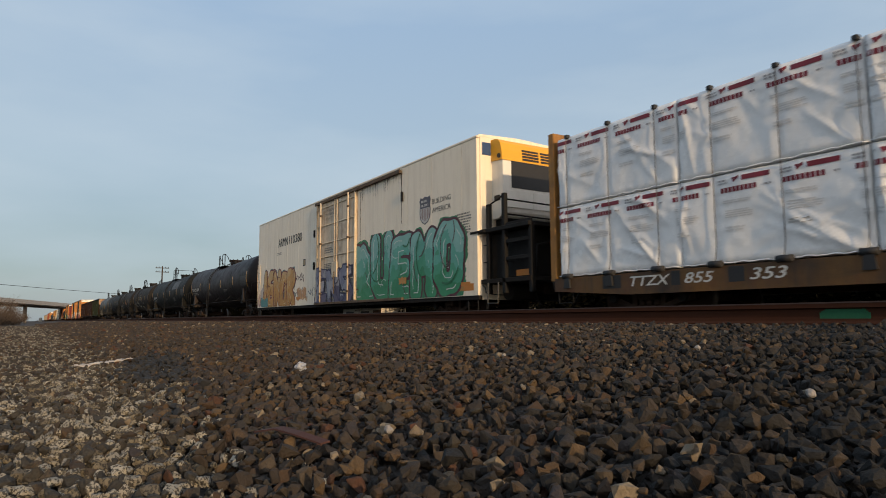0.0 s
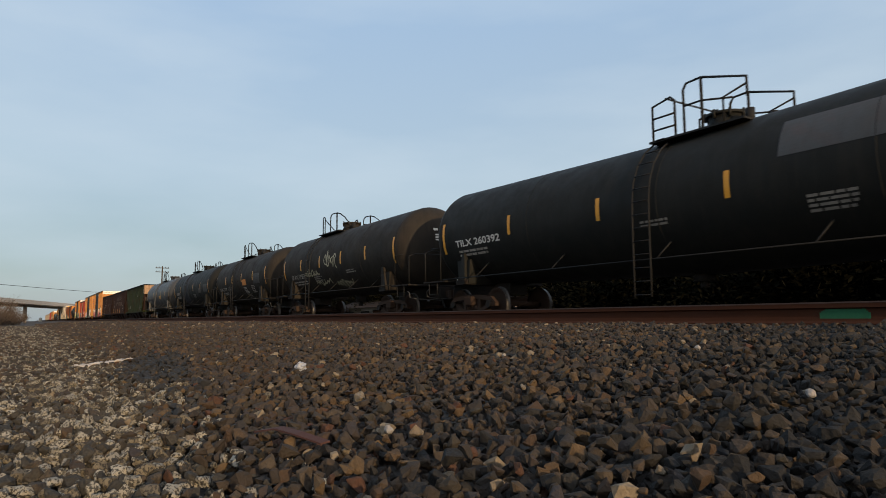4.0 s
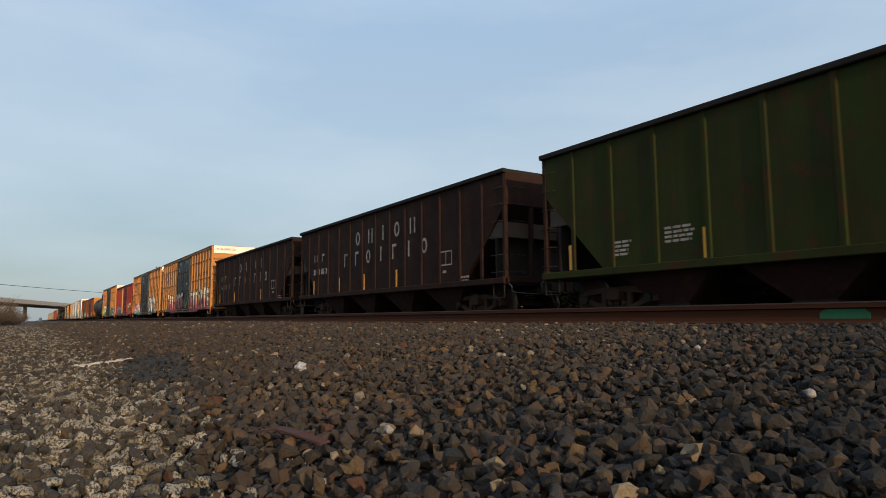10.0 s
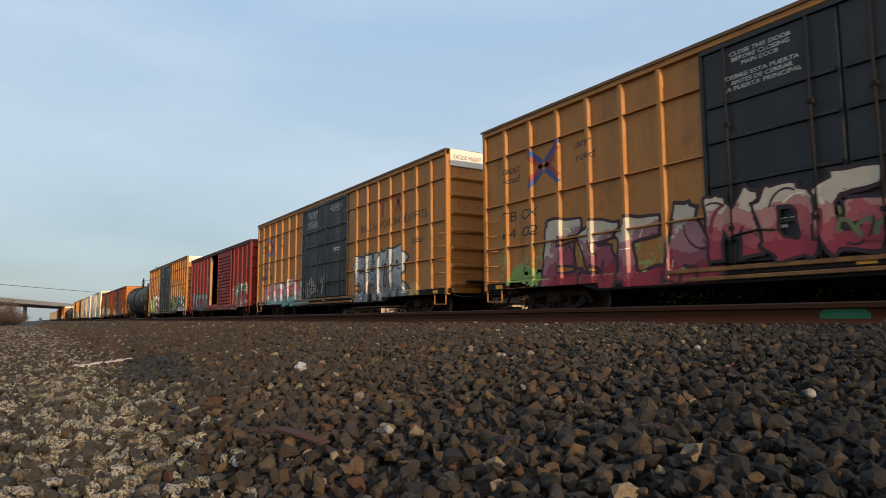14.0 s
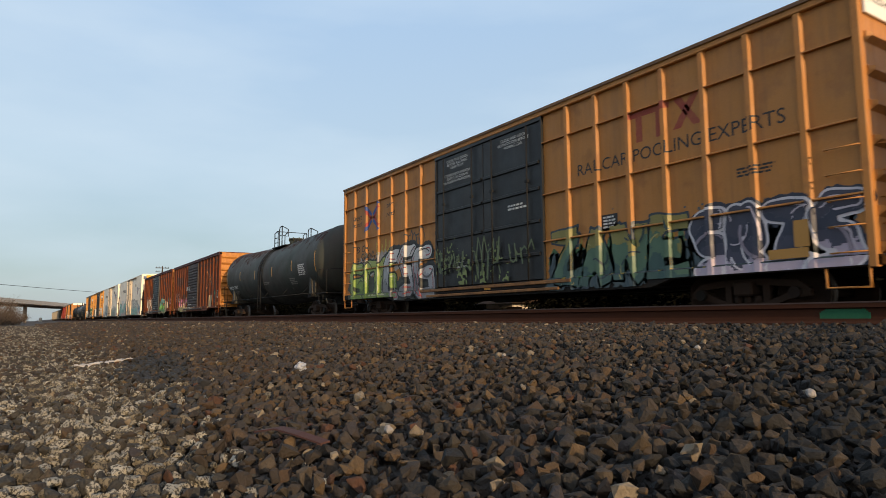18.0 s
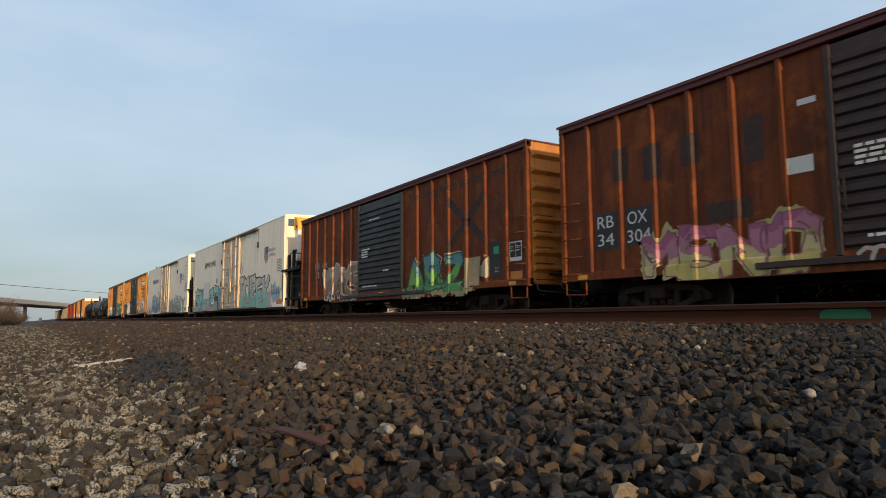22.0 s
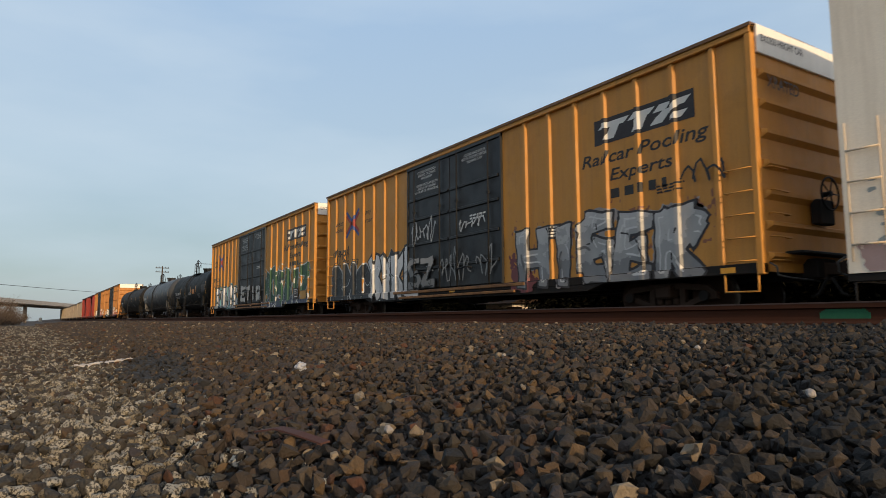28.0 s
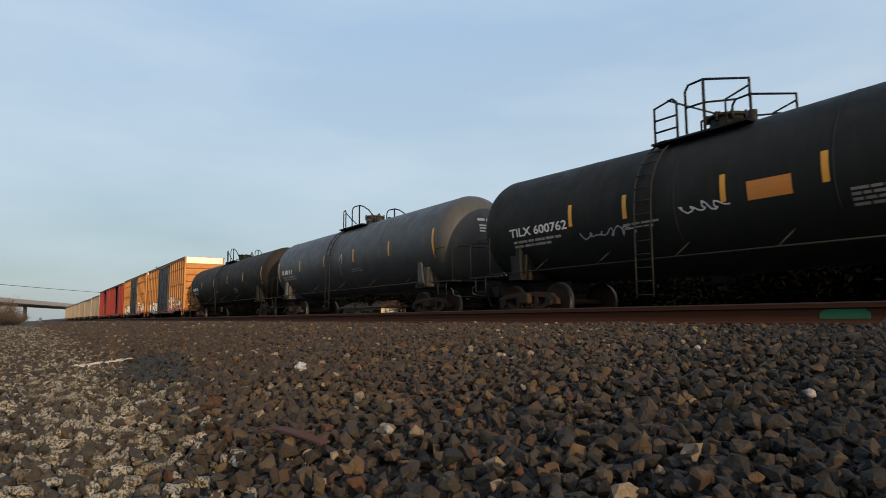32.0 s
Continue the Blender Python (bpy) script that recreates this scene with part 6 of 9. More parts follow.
on = posts_of(RAILBOX)
for c_, num, x, z in ((RUSTY[0], ("34", "304"), -6.85, 1.5), (RUSTY[1], ("32", "804"), -6.40, 1.72)):
    paint_on("mark_panel", [("panel_black", rect(x, x + 0.62, z, z + 0.80)), ("ink_white", fitted("RB", x + 0.06, z + 0.46, 0.46, 0.26) + fitted(num[0], x + 0.06, z + 0.08, 0.46, 0.26))], c_, -1.47, "white reporting mark on a black panel")
    paint_on("mark_panel", [("panel_black", rect(x + 0.85, x + 1.52, z, z + 0.80)), ("ink_white", fitted("OX", x + 0.90, z + 0.46, 0.5, 0.26) + fitted(num[1], x + 0.88, z + 0.08, 0.6, 0.26))], c_, -1.47, "white reporting mark on a black panel")
    paint_on("slogan", [("ink_dim", fitted("The nationwide boxcar pool", 1.85, 3.76, 5.3, 0.34, 0.25, 0.02))], c_, -1.47, "dim dark slogan", **on)
    paint_on("slogan", [("ink_dim", fitted("next", 6.2, 3.10, 0.75, 0.20, 0.25) + fitted("load", 6.2, 2.82, 0.75, 0.20, 0.25))], c_, -1.47, "dim dark lettering", **on)
    paint_on("door_print", [("ink_white", bars(-0.9, 3.6, 0.9, 0.04, 1, rng_m) + bars(-1.5, 2.55, 0.7, 0.05, 4, rng_m) + bars(0.2, 1.7, 0.5, 0.05, 1, rng_m) + bars(-1.4, 1.2, 1.4, 0.05, 1, rng_m))], c_, -1.57, "white door stencils")
    red, blue = cross_emblem(4.3, 2.15, 1.8, 1.35)
    paint_on("cross_emblem", [("ink_dim" if c_ is RUSTY[1] else "ink_faint", red), ("ink_dim", blue)], c_, -1.47, "worn crossed arrow emblem", **on)
    paint_on("patch", [("panel_cream", rect(5.15, 5.85, 0.95, 1.75)), ("panel_black", rect(6.25, 6.75, 1.15, 2.1)), ("placard_green", rect(6.45, 6.68, 1.75, 1.95)), ("ink_worn", bars(6.5, 1.35, 0.2, 0.05, 2, rng_m, 0.1))], c_, -1.47, "patches of cream and black paint", **on)
    paint_on("data_panel", [("ink_white", rect(7.12, 7.62, 1.50, 2.0)), ("panel_black", rect(7.15, 7.36, 1.60, 1.97) + rect(7.38, 7.59, 1.60, 1.97)), ("ink_white", bars(7.18, 1.86, 0.13, 0.03, 3, rng_m, 0.06) + bars(7.42, 1.86, 0.13, 0.03, 3, rng_m, 0.06))], c_, -1.47, "small inspection panel")
    paint_on("placard", [("placard_orange", rect(7.15, 7.62, 0.98, 1.24))], c_, -1.47, "yellow placard")
paint_on("patch", [("ink_white", rect(-2.55, -2.15, 2.35, 2.62) + rect(-2.35, -2.05, 3.45, 3.55))], RUSTY[0], -1.47, "scraps of white paint", **on)
paint_on("patch", [("ink_dim", rect(-6.3, -5.9, 2.9, 3.6) + rect(-5.5, -5.05, 2.8, 3.5) + rect(-4.6, -4.2, 2.9, 3.5) + rect(-4.1, -3.2, 1.75, 2.1) + rect(-3.3, -2.95, 2.7, 3.5))], RUSTY[0], -1.47, "dark painted-over blocks", **on)
on = posts_of(REDBOX)
paint_on("reporting_mark", [("ink_worn", fitted("BK", -7.16, 2.32, 0.45, 0.22) + fitted("TY", -6.3, 2.32, 0.46, 0.22) + fitted("154", -7.22, 1.80, 0.58, 0.22) + fitted("588", -6.42, 1.80, 0.66, 0.24))], RED, -1.47, "white reporting mark", **on)
paint_on("small_print", [("ink_worn", bars(-2.45, 3.0, 0.6, 0.05, 6, rng_m) + bars(-7.2, 1.5, 0.4, 0.04, 3, rng_m))], RED, -1.47, "small white stencils", **on)
paint_on("door_print", [("ink_worn", bars(0.8, 2.55, 0.55, 0.07, 1, rng_m) + bars(2.2, 1.95, 0.6, 0.025, 3, rng_m) + bars(1.6, 2.75, 0.12, 0.1, 1, rng_m))], RED, -1.57, "white door stencils")
paint_on("data_panel", [("panel_black", rect(5.45, 5.9, 1.5, 1.85)), ("ink_white", bars(5.48, 1.76, 0.38, 0.04, 4, rng_m, 0.1))], RED, -1.47, "small inspection panel")
paint_on("placard", [("stripe", rect(7.35, 7.62, 1.5, 2.0))], RED, -1.545, "yellow placard")


def ring(x, z, w, h, t=0.09):
    out = []
    pts = [(math.cos(2 * math.pi * k / 14), math.sin(2 * math.pi * k / 14)) for k in range(15)]
    for (a, b), (c, d) in zip(pts, pts[1:]):
        out.append([(x + w * a, z + h * b), (x + w * c, z + h * d), (x + (w - t) * c, z + (h - t) * d), (x + (w - t) * a, z + (h - t) * b)])
    return out


end = Shape()
for p in fitted("XRATED", 0, 0, 1.0, 0.22, 0.0, 0.01):
    end.face([(9.45 + 0.089, -1.25 + a, 4.02 + b - 0.03 * a) for a, b in p])
part("end_tag", end, "ink_black", SMOOTHS[0], "black scrawled tag on the end")

# big worn white capitals on the brown hoppers: plain strokes, panel by panel
for c_, num in zip(HOPS, ("", "46130")):
    up, lo = 3.02, 2.28
    st = []
    for k in range(5):
        x = -1.62 + k * 1.03
        if k in (0, 3):
            st += ring(x + 0.14, up + 0.06, 0.19, 0.26)
        elif k == 2:
            st += rect(x + 0.1, x + 0.2, up - 0.2, up + 0.32)
        else:
            st += rect(x, x + 0.09, up - 0.2, up + 0.32) + rect(x + 0.27, x + 0.36, up - 0.2, up + 0.32)
    for k in range(7):
        x = -2.72 + k * 1.0
        if k in (2, 6):
            st += ring(x + 0.14, lo + 0.06, 0.18, 0.25)
        elif k in (3, 5):
            st += rect(x + 0.1, x + 0.2, lo - 0.2, lo + 0.32)
        else:
            st += rect(x, x + 0.09, lo - 0.2, lo + 0.32) + rect(x + 0.091, x + 0.30, lo + 0.22, lo + 0.32)
    paint_on("lettering", [("ink_worn", st)], c_, -1.46, "worn white capitals as plain strokes")
    paint_on("reporting_mark", [("ink_worn", rect(-5.9, -5.82, 2.5, 2.82) + rect(-5.62, -5.54, 2.5, 2.82) + rect(-5.05, -4.97, 2.5, 2.82) + rect(-4.968, -4.78, 2.72, 2.82) + (fitted(num[:2], -5.95, 1.95, 0.55, 0.3) + fitted(num[2:4], -5.05, 1.95, 0.45, 0.3) + fitted(num[4], -4.0, 1.95, 0.24, 0.3) if num else bars(-5.95, 1.95, 2.2, 0.24, 1, rng_m, 0.3)))], c_, -1.46, "white car number")
    paint_on("data_panel", [("ink_worn", rect(4.35, 5.0, 2.02, 2.06) + rect(4.35, 5.0, 1.62, 1.66) + rect(4.35, 4.39, 1.661, 2.019) + rect(4.96, 5.0, 1.661, 2.019) + rect(4.65, 4.69, 1.661, 2.019) + bars(4.5, 1.4, 0.3, 0.08, 1, rng_m) + bars(5.4, 1.2, 0.6, 0.06, 2, rng_m))], c_, -1.46, "white stencil frame")
GREEN = [o for o, b, *_ in CARS if abs(b - 138.46) < 0.01][0]
paint_on("data_panel", [("ink_worn", rect(4.4, 4.85, 1.68, 1.72) + rect(4.4, 4.85, 1.3, 1.34) + rect(4.4, 4.44, 1.341, 1.679) + rect(4.81, 4.85, 1.341, 1.679) + bars(4.45, 1.6, 0.35, 0.05, 3, rng_m, 0.15) + bars(5.1, 1.2, 0.6, 0.06, 2, rng_m) + bars(-5.2, 1.6, 0.5, 0.05, 4, rng_m) + bars(-3.9, 1.75, 0.8, 0.05, 4, rng_m))], GREEN, -1.46, "white stencils")
paint_on("lettering", [("ink_worn", [[(2.3, 2.95), (2.42, 2.92), (2.95, 3.3), (2.9, 3.4)], [(2.25, 2.7), (2.6, 2.85), (2.55, 2.95), (2.2, 2.8)]])], GREEN, -1.46, "pale scuffed emblem")

TANK_MARKS = {"a": ("TILX 251309", -7.09, 2.16, 2.15, 0.22), "b": ("TILX 260392", -7.2, 2.10, 2.1, 0.20), "c": ("SRAX 17553", -4.72, 1.90, 1.7, 0.2), "d": ("SRAX 17570", -4.67, 1.88, 1.72, 0.19),
              "e": ("", -5.2, 2.10, 1.7, 0.2), "f": ("JRSX 40066", -5.28, 2.12, 1.7, 0.22), "s": ("SHQX 7047", -7.1, 1.85, 1.9, 0.22), "t": ("TILX 600762", -5.06, 2.10, 2.1, 0.22), "g": ("", -6.8, 2.2, 1.9, 0.2), "k": ("", -8.2, 2.2, 2.0, 0.2)}
for key, (txt, x, z, w, h) in TANK_MARKS.items():
    c_, skin = tanks[key]
    ink = "ink_worn" if key in "cdef" else "ink_white"
    if not txt:
        paint_on("small_print", [(ink, bars(x, z, w, h, 1, rng_m, 0.3))], c_, skin, "white stencils")
    else:
        paint_on("reporting_mark", [(ink, fitted(txt, x, z, w, h, 0.0, 0.02))], c_, skin, "white reporting mark")
    paint_on("small_print", [("ink_worn", bars(x + 0.1, z - 0.16, 1.8, 0.06, 2, rng_m, 0.28))], c_, skin, "small white stencils")
    px = {"a": 6.1, "b": 6.45, "d": 2.94, "e": 4.6, "f": 4.7, "s": 5.2, "t": 4.6}.get(key)
    if px:
        paint_on("data_panel", [("panel_grey", rect(px, px + 1.15, 2.05, 2.60, 4)), ("panel_black" if key != "s" else "ink_white", bars(px + 0.05, 2.5, 1.0, 0.05, 6, rng_m, 0.22))], c_, skin, "grey data panel with small print")
    for k in range(0 if key == "d" else 2):
        xx = rng_m.uniform(-2.5, 4.0)
        paint_on("small_print", [("ink_dim_grey", bars(xx, 1.95, 0.9, 0.045, 4 if k else 2, rng_m, 0.2))], c_, skin, "small white stencils")
for key, x, mat in (("d", 0.69, "placard_orange"), ("f", 1.1, "stripe"), ("t", 1.52, "placard_orange"), ("e", 3.0, "tan")):
    c_, skin = tanks[key]
    paint_on("placard", [(mat, rect(x, x + 0.78, 2.05, 2.38, 3))], c_, skin, "worn coloured placard")
c_, skin = tanks["d"]
paint_on("small_print", [("ink_worn", bars(0.82, 1.90, 0.70, 0.045, 8, rng_m, 0.16))], c_, skin, "white stencilled lines under the placard")
paint_on("small_print", [("ink_worn", bars(2.30, 1.94, 0.64, 0.05, 5, rng_m, 0.16))], c_, skin, "white stencilled lines")
c_, skin = tanks["b"]
paint_on("shell_patch", [("tank_slate", rect(2.5, 5.3, 2.7, 3.35, 8))], c_, skin, "grey patch on the shell")
# lettering on the front heads
for key, (c_, skin) in tanks.items():
    hd = Shape()
    half = {"a": 8.35, "b": 8.7, "c": 6.5, "d": 5.975, "e": 7.0, "f": 7.05, "s": 8.225, "t": 6.65, "g": 8.2, "k": 9.75}[key]
    for p in bars(-0.35, 3.05, 0.95, 0.08, 1, rng_m, 0.3) + bars(-0.3, 2.88, 0.9, 0.05, 3, rng_m, 0.25):
        hd.face([(half - 0.73 * (1 - math.sqrt(max(0.0, 1 - ((a) ** 2 + (b - 2.53) ** 2) / 1.46**2))) + 0.012, a, b) for a, b in p])
    part("head_print", hd, "ink_white", c_, "white stencils on the tank head")
# ---- spray-painted pieces on the car sides ----
GLYPH = {  # strokes on a 4 by 6 grid, points as two digits, strokes apart by spaces
    "A": "0026 2640 1232", "B": "00060526 26353322 23003322 223140 4000", "C": "4616 16050110 1040", "E": "46060040 0333", "G": "46160501104043 4323", "H": "0006 4046 0343", "I": "2026", "K": "0006 460340",
    "M": "0006 062346 4640", "N": "0006 0640 4046", "O": "1636454130100105 0516", "R": "00060636453413 1303 1340", "S": "46160513334130 3000", "T": "0646 2620", "U": "0601103041 4146", "X": "0046 0640", "Y": "0623 462320", "Z": "06460040",
    "*": "2125 0343 0145 0541",
}


def strokes_of(word, x0, z0, w, h, rng, wobble=0.25, fill=0.72):
    """Line pieces of a row of fat letters that lean and overlap; and each letter's number."""
    segs, step = [], w / len(word)
    for i, ch in enumerate(word):
        lean, up, grow = rng.uniform(-0.12, 0.12), rng.uniform(-0.06, 0.06) * h, rng.uniform(0.92, 1.08)
        for run in GLYPH.get(ch, GLYPH["*"]).split():
            pts = []
            for k in range(0, len(run) - 1, 2):
                a = int(run[k]) / 4 - 0.5 + rng.uniform(-wobble, wobble) * 0.12
                b = int(run[k + 1]) / 6 + rng.uniform(-wobble, wobble) * 0.08
                pts.append((x0 + step * (i + 0.5) + a * step * fill * grow + lean * (b - 0.5) * h, z0 + h * (0.12 + 0.76 * b * grow) + up))
            segs += [(p, q, i) for p, q in zip(pts, pts[1:])]
    return segs


def mottle(X, Z, scale, seed):
    """Smooth random field from -1 to 1, for sprayed and rolled edges."""
    g = np.random.default_rng(seed).uniform(-1, 1, (64, 64))
    u, v = X / scale + 200.3, Z / scale + 200.7
    i, j = np.floor(u).astype(int), np.floor(v).astype(int)
    fu, fv = u - i, v - j
    fu, fv = fu * fu * (3 - 2 * fu), fv * fv * (3 - 2 * fv)
    a, b, c, d = g[j % 64, i % 64], g[j % 64, (i + 1) % 64], g[(j + 1) % 64, i % 64], g[(j + 1) % 64, (i + 1) % 64]
    return (a * (1 - fu) + b * fu) * (1 - fv) + (c * (1 - fu) + d * fu) * fv


def field(segs, X, Z, thick, square=True):
    """Distance from fat strokes, cut off square at their ends."""
    d = np.full(X.shape, 1e9)
    who = np.zeros(X.shape, int)
    for (ax, az), (bx, bz), i in segs:
        vx, vz = bx - ax, bz - az
        ln = math.hypot(vx, vz) + 1e-9
        t = ((X - ax) * vx + (Z - az) * vz) / ln
        if square:
            side = np.abs((X - ax) * vz - (Z - az) * vx) / ln
            over = np.maximum(-t, t - ln)
            e = np.maximum(side - thick * (0.78 + 0.44 * np.clip(t / ln, 0, 1)), over - thick * 0.55)
        else:
            u = np.clip(t, 0, ln)
            e = np.hypot(X - ax - u * vx / ln, Z - az - u * vz / ln) - thick
        m = e < d
        d[m], who[m] = e[m], i
    return d, who


def region(d, gx, gz, colour=None):
    """Convex pieces that cover where d < 0, cut smoothly at its edge. colour: a number for each cell."""
    out = {}
    nz, nx = d.shape
    inside = d < 0
    for j in range(nz - 1):
        i = 0
        while i < nx - 1:
            q = inside[j:j + 2, i:i + 2]
            if not q.any():
                i += 1
                continue
            c = 0 if colour is None else int(colour[j, i])
            if q.all():
                k = i
                while k < nx - 1 and inside[j:j + 2, k:k + 2].all() and (colour is None or int(colour[j, k]) == c):
                    k += 1
                out.setdefault(c, []).append([(gx[i], gz[j]), (gx[k], gz[j]), (gx[k], gz[j + 1]), (gx[i], gz[j + 1])])
                i = k
                continue
            corners = [(i, j), (i + 1, j), (i + 1, j + 1), (i, j + 1)]
            poly = []
            for n in range(4):
                (a, b), (e, f) = corners[n], corners[(n + 1) % 4]
                da, db = d[b, a], d[f, e]
                if da < 0:
                    poly.append((gx[a], gz[b]))
                if (da < 0) != (db < 0):
                    t = da / (da - db)
                    poly.append((gx[a] + (gx[e] - gx[a]) * t, gz[b] + (gz[f] - gz[b]) * t))
            if len(poly) > 2:
                out.setdefault(c, []).append(poly)
            i += 1
    return out


INKS = {}


def ink(rgb):
    if rgb not in INKS:
        INKS[rgb] = surface("spray paint", rgb, tuple(c * 0.7 for c in rgb), mix=0.6, big=1.8, rough=0.5, streak=0.15, streak_col=tuple(c * 0.5 for c in rgb), grain=60, bump=0.05)
    return INKS[rgb]


def piece(car, word, x0, x1, z0, z1, fills, line=(0.012, 0.012, 0.013), halo=None, seed=1, wall=-1.47, fat=0.5, edge=0.05, halo_w=0.09, on=None, shine=None, cell=0.03, label="spray-painted graffiti", blobs=0, soft=False, fill=0.72, cap=0.125):
    """One graffiti piece: halo, outline, fill in bands of colour from the bottom up, and highlights."""
    rng = random.Random(seed)
    w, h = x1 - x0, z1 - z0
    segs = strokes_of(word, x0, z0, w, h, rng, fill=fill)
    thick = min(w / len(word) * 0.36 * fat, h * cap)
    pad = 0.30
    gx, gz = np.arange(x0 - pad, x1 + pad, cell), np.arange(max(z0 - 0.05, 0.5), z1 + pad, cell)
    X, Z = np.meshgrid(gx, gz)
    wob = 0.015 * np.sin(X * 9 + seed) + 0.012 * np.sin(Z * 13 + X * 4)
    d, near, who = np.full(X.shape, 9.0), np.full(X.shape, 9.0), np.zeros(X.shape, int)
    for i in range(len(word)):
        di, _ = field([g for g in segs if g[2] == i], X, Z, thick * (1.12 if soft else 1.0), not soft)
        over = di < max(edge, 0.01)
        d, near = np.where(over, di, np.where(d < edge, d, np.minimum(d, di))), np.minimum(near, di)
        who[over] = i
    low = np.where(np.abs(X) > 5.3, 0.80, 0.68) if wall > -1.5 else 0.70
    d, near = np.maximum(d + wob, low - Z), np.maximum(near + wob, low - Z)
    layers = []
    if halo:
        hd = near - halo_w - 0.08 * mottle(X, Z, 0.35, seed) - 0.03 * mottle(X, Z, 0.07, seed + 1)
        for _ in range(blobs):
            cx, cz, r = rng.uniform(x0, x1), rng.uniform(z0, z1 + 0.1), rng.uniform(0.06, 0.22)
            hd = np.minimum(hd, np.hypot(X - cx, Z - cz) - r)
        layers.append((ink(halo), region(np.maximum(hd, low - Z), gx, gz).get(0, [])))
    layers.append((ink(line), region(np.maximum(near - edge, low - Z), gx, gz).get(0, [])))
    n = len(fills)
    f = (Z - z0) / h * n + 0.45 * np.sin(X * 3.3 + who * 2.1) + 0.6 * mottle(X, Z, 0.28, seed + 2) + 0.18 * mottle(X, Z, 0.07, seed + 3)
    band = np.clip(f, 0, n - 1e-3).astype(int)
    reg = region(d, gx, gz, band)
    for c, polys in sorted(reg.items()):
        layers.append((ink(fills[c]), polys))
    if shine:
        inner = np.abs(d + thick * 0.55) - 0.018 + 0.05 * (np.sin(X * 5 + who * 3 + Z * 2) < 0.1)
        layers.append((ink(shine), region(inner, gx, gz).get(0, [])))
    # inner lines: arcs in the outline's colour and in a light one, kept inside the letters
    for rgb, count, wide in ((line, 2, 0.018), (shine or tuple(min(1, c * 1.5 + 0.04) for c in fills[-1]), 1, 0.014), (tuple(c * 0.6 for c in fills[0]), 1, 0.03)):
        arcs = []
        for i in range(len(word)):
            for _ in range(count):
                cx, cz = x0 + w / len(word) * (i + rng.uniform(0.1, 0.9)), rng.uniform(z0 + 0.1, z1)
                r, a0, sweep = rng.uniform(0.12, 0.5) * h, rng.uniform(0, 6.28), rng.uniform(0.8, 2.4)
                arc = [(cx + r * 0.8 * math.cos(a0 + sweep * k / 6), cz + r * math.sin(a0 + sweep * k / 6)) for k in range(7)]
                arcs += [(p, q, 0) for p, q in zip(arc, arc[1:])]
        dl, _ = field(arcs, X, Z, wide, False)
        layers.append((ink(rgb), region(np.maximum(dl, d + 0.01), gx, gz).get(0, [])))
    layers = [(m, p) for m, p in layers if p]
    return paint_on("graffiti", layers, car, wall, label, **(on or {}))


def tag(car, x0, x1, z0, z1, rgb, seed, wall=-1.47, on=None, word=None, w=0.02, label="thin spray-painted tag"):
    """A quick one-line scrawl."""
    rng = random.Random(seed)
    n = max(24, int((x1 - x0) / 0.035))
    loops, f1, f2 = (x1 - x0) / 0.26, rng.uniform(0.8, 1.3), rng.uniform(1.6, 2.4)
    ph, zc, hh = rng.uniform(0, 6), (z0 + z1) / 2, (z1 - z0) / 2
    pts = []
    for k in range(n + 1):
        t = k / n
        q = 6.283 * loops * t
        pts.append((x0 + (x1 - x0) * t + 0.09 * math.sin(q * f1 + ph), zc + hh * (0.7 * math.sin(q * 0.97) + 0.35 * math.sin(q * f2 + ph)) * (0.7 + 0.3 * math.sin(t * 9 + ph))))
    segs = [(p, q, 0) for k, (p, q) in enumerate(zip(pts, pts[1:])) if (k // 9) % 5 or k < 9]
    gx, gz = np.arange(x0 - 0.15, x1 + 0.15, 0.02), np.arange(z0 - 0.15, z1 + 0.15, 0.02)
    X, Z = np.meshgrid(gx, gz)
    d, _ = field(segs, X, Z, w, False)
    return paint_on("tag", [(ink(rgb), region(d, gx, gz).get(0, []))], car, wall, label, **(on or {}))


def wash(car, x0, x1, z0, z1, rgb, seed, wall=-1.47, on=None, label="rolled block of paint"):
    """An uneven block of rolled or sprayed paint behind a piece."""
    gx, gz = np.arange(x0 - 0.3, x1 + 0.3, 0.035), np.arange(z0 - 0.1, z1 + 0.4, 0.035)
    X, Z = np.meshgrid(gx, gz)
    d = np.maximum(np.abs(X - (x0 + x1) / 2) - (x1 - x0) / 2, np.abs(Z - (z0 + z1) / 2) - (z1 - z0) / 2) + 0.20 * mottle(X, Z, 0.42, seed) + 0.10 * mottle(X, Z * 0.6, 0.13, seed + 1) + 0.09 * mottle(X, Z, 0.06, seed + 2)
    d = np.maximum(d, (np.where(np.abs(X) > 5.3, 0.80, 0.68) if wall > -1.5 else 0.70) - Z)
    return paint_on("paint_block", [(ink(rgb), region(d, gx, gz).get(0, []))], car, wall, label, **(on or {}))


def overspray(car, x0, x1, z0, z1, rgb, seed, wall=-1.47, on=None):
    """Spatter and mist of spray round a piece."""
    gx, gz = np.arange(x0, x1, 0.028), np.arange(z0, z1 + 0.2, 0.028)
    X, Z = np.meshgrid(gx, gz)
    fade = np.maximum((Z - z0) / (z1 - z0) - 0.55, 0.0) * 0.9
    d = 0.42 + fade - 0.75 * mottle(X, Z, 0.075, seed) - 0.45 * mottle(X, Z, 0.5, seed + 1)
    return paint_on("overspray", [(ink(rgb), region(d, gx, gz).get(0, []))], car, wall, "spattered overspray", **(on or {}))


BLACK, CREAM, WHITE = (0.012, 0.012, 0.013), (0.62, 0.55, 0.42), (0.68, 0.68, 0.64)
REEF = -1.53
w_, r1, r2 = reefers
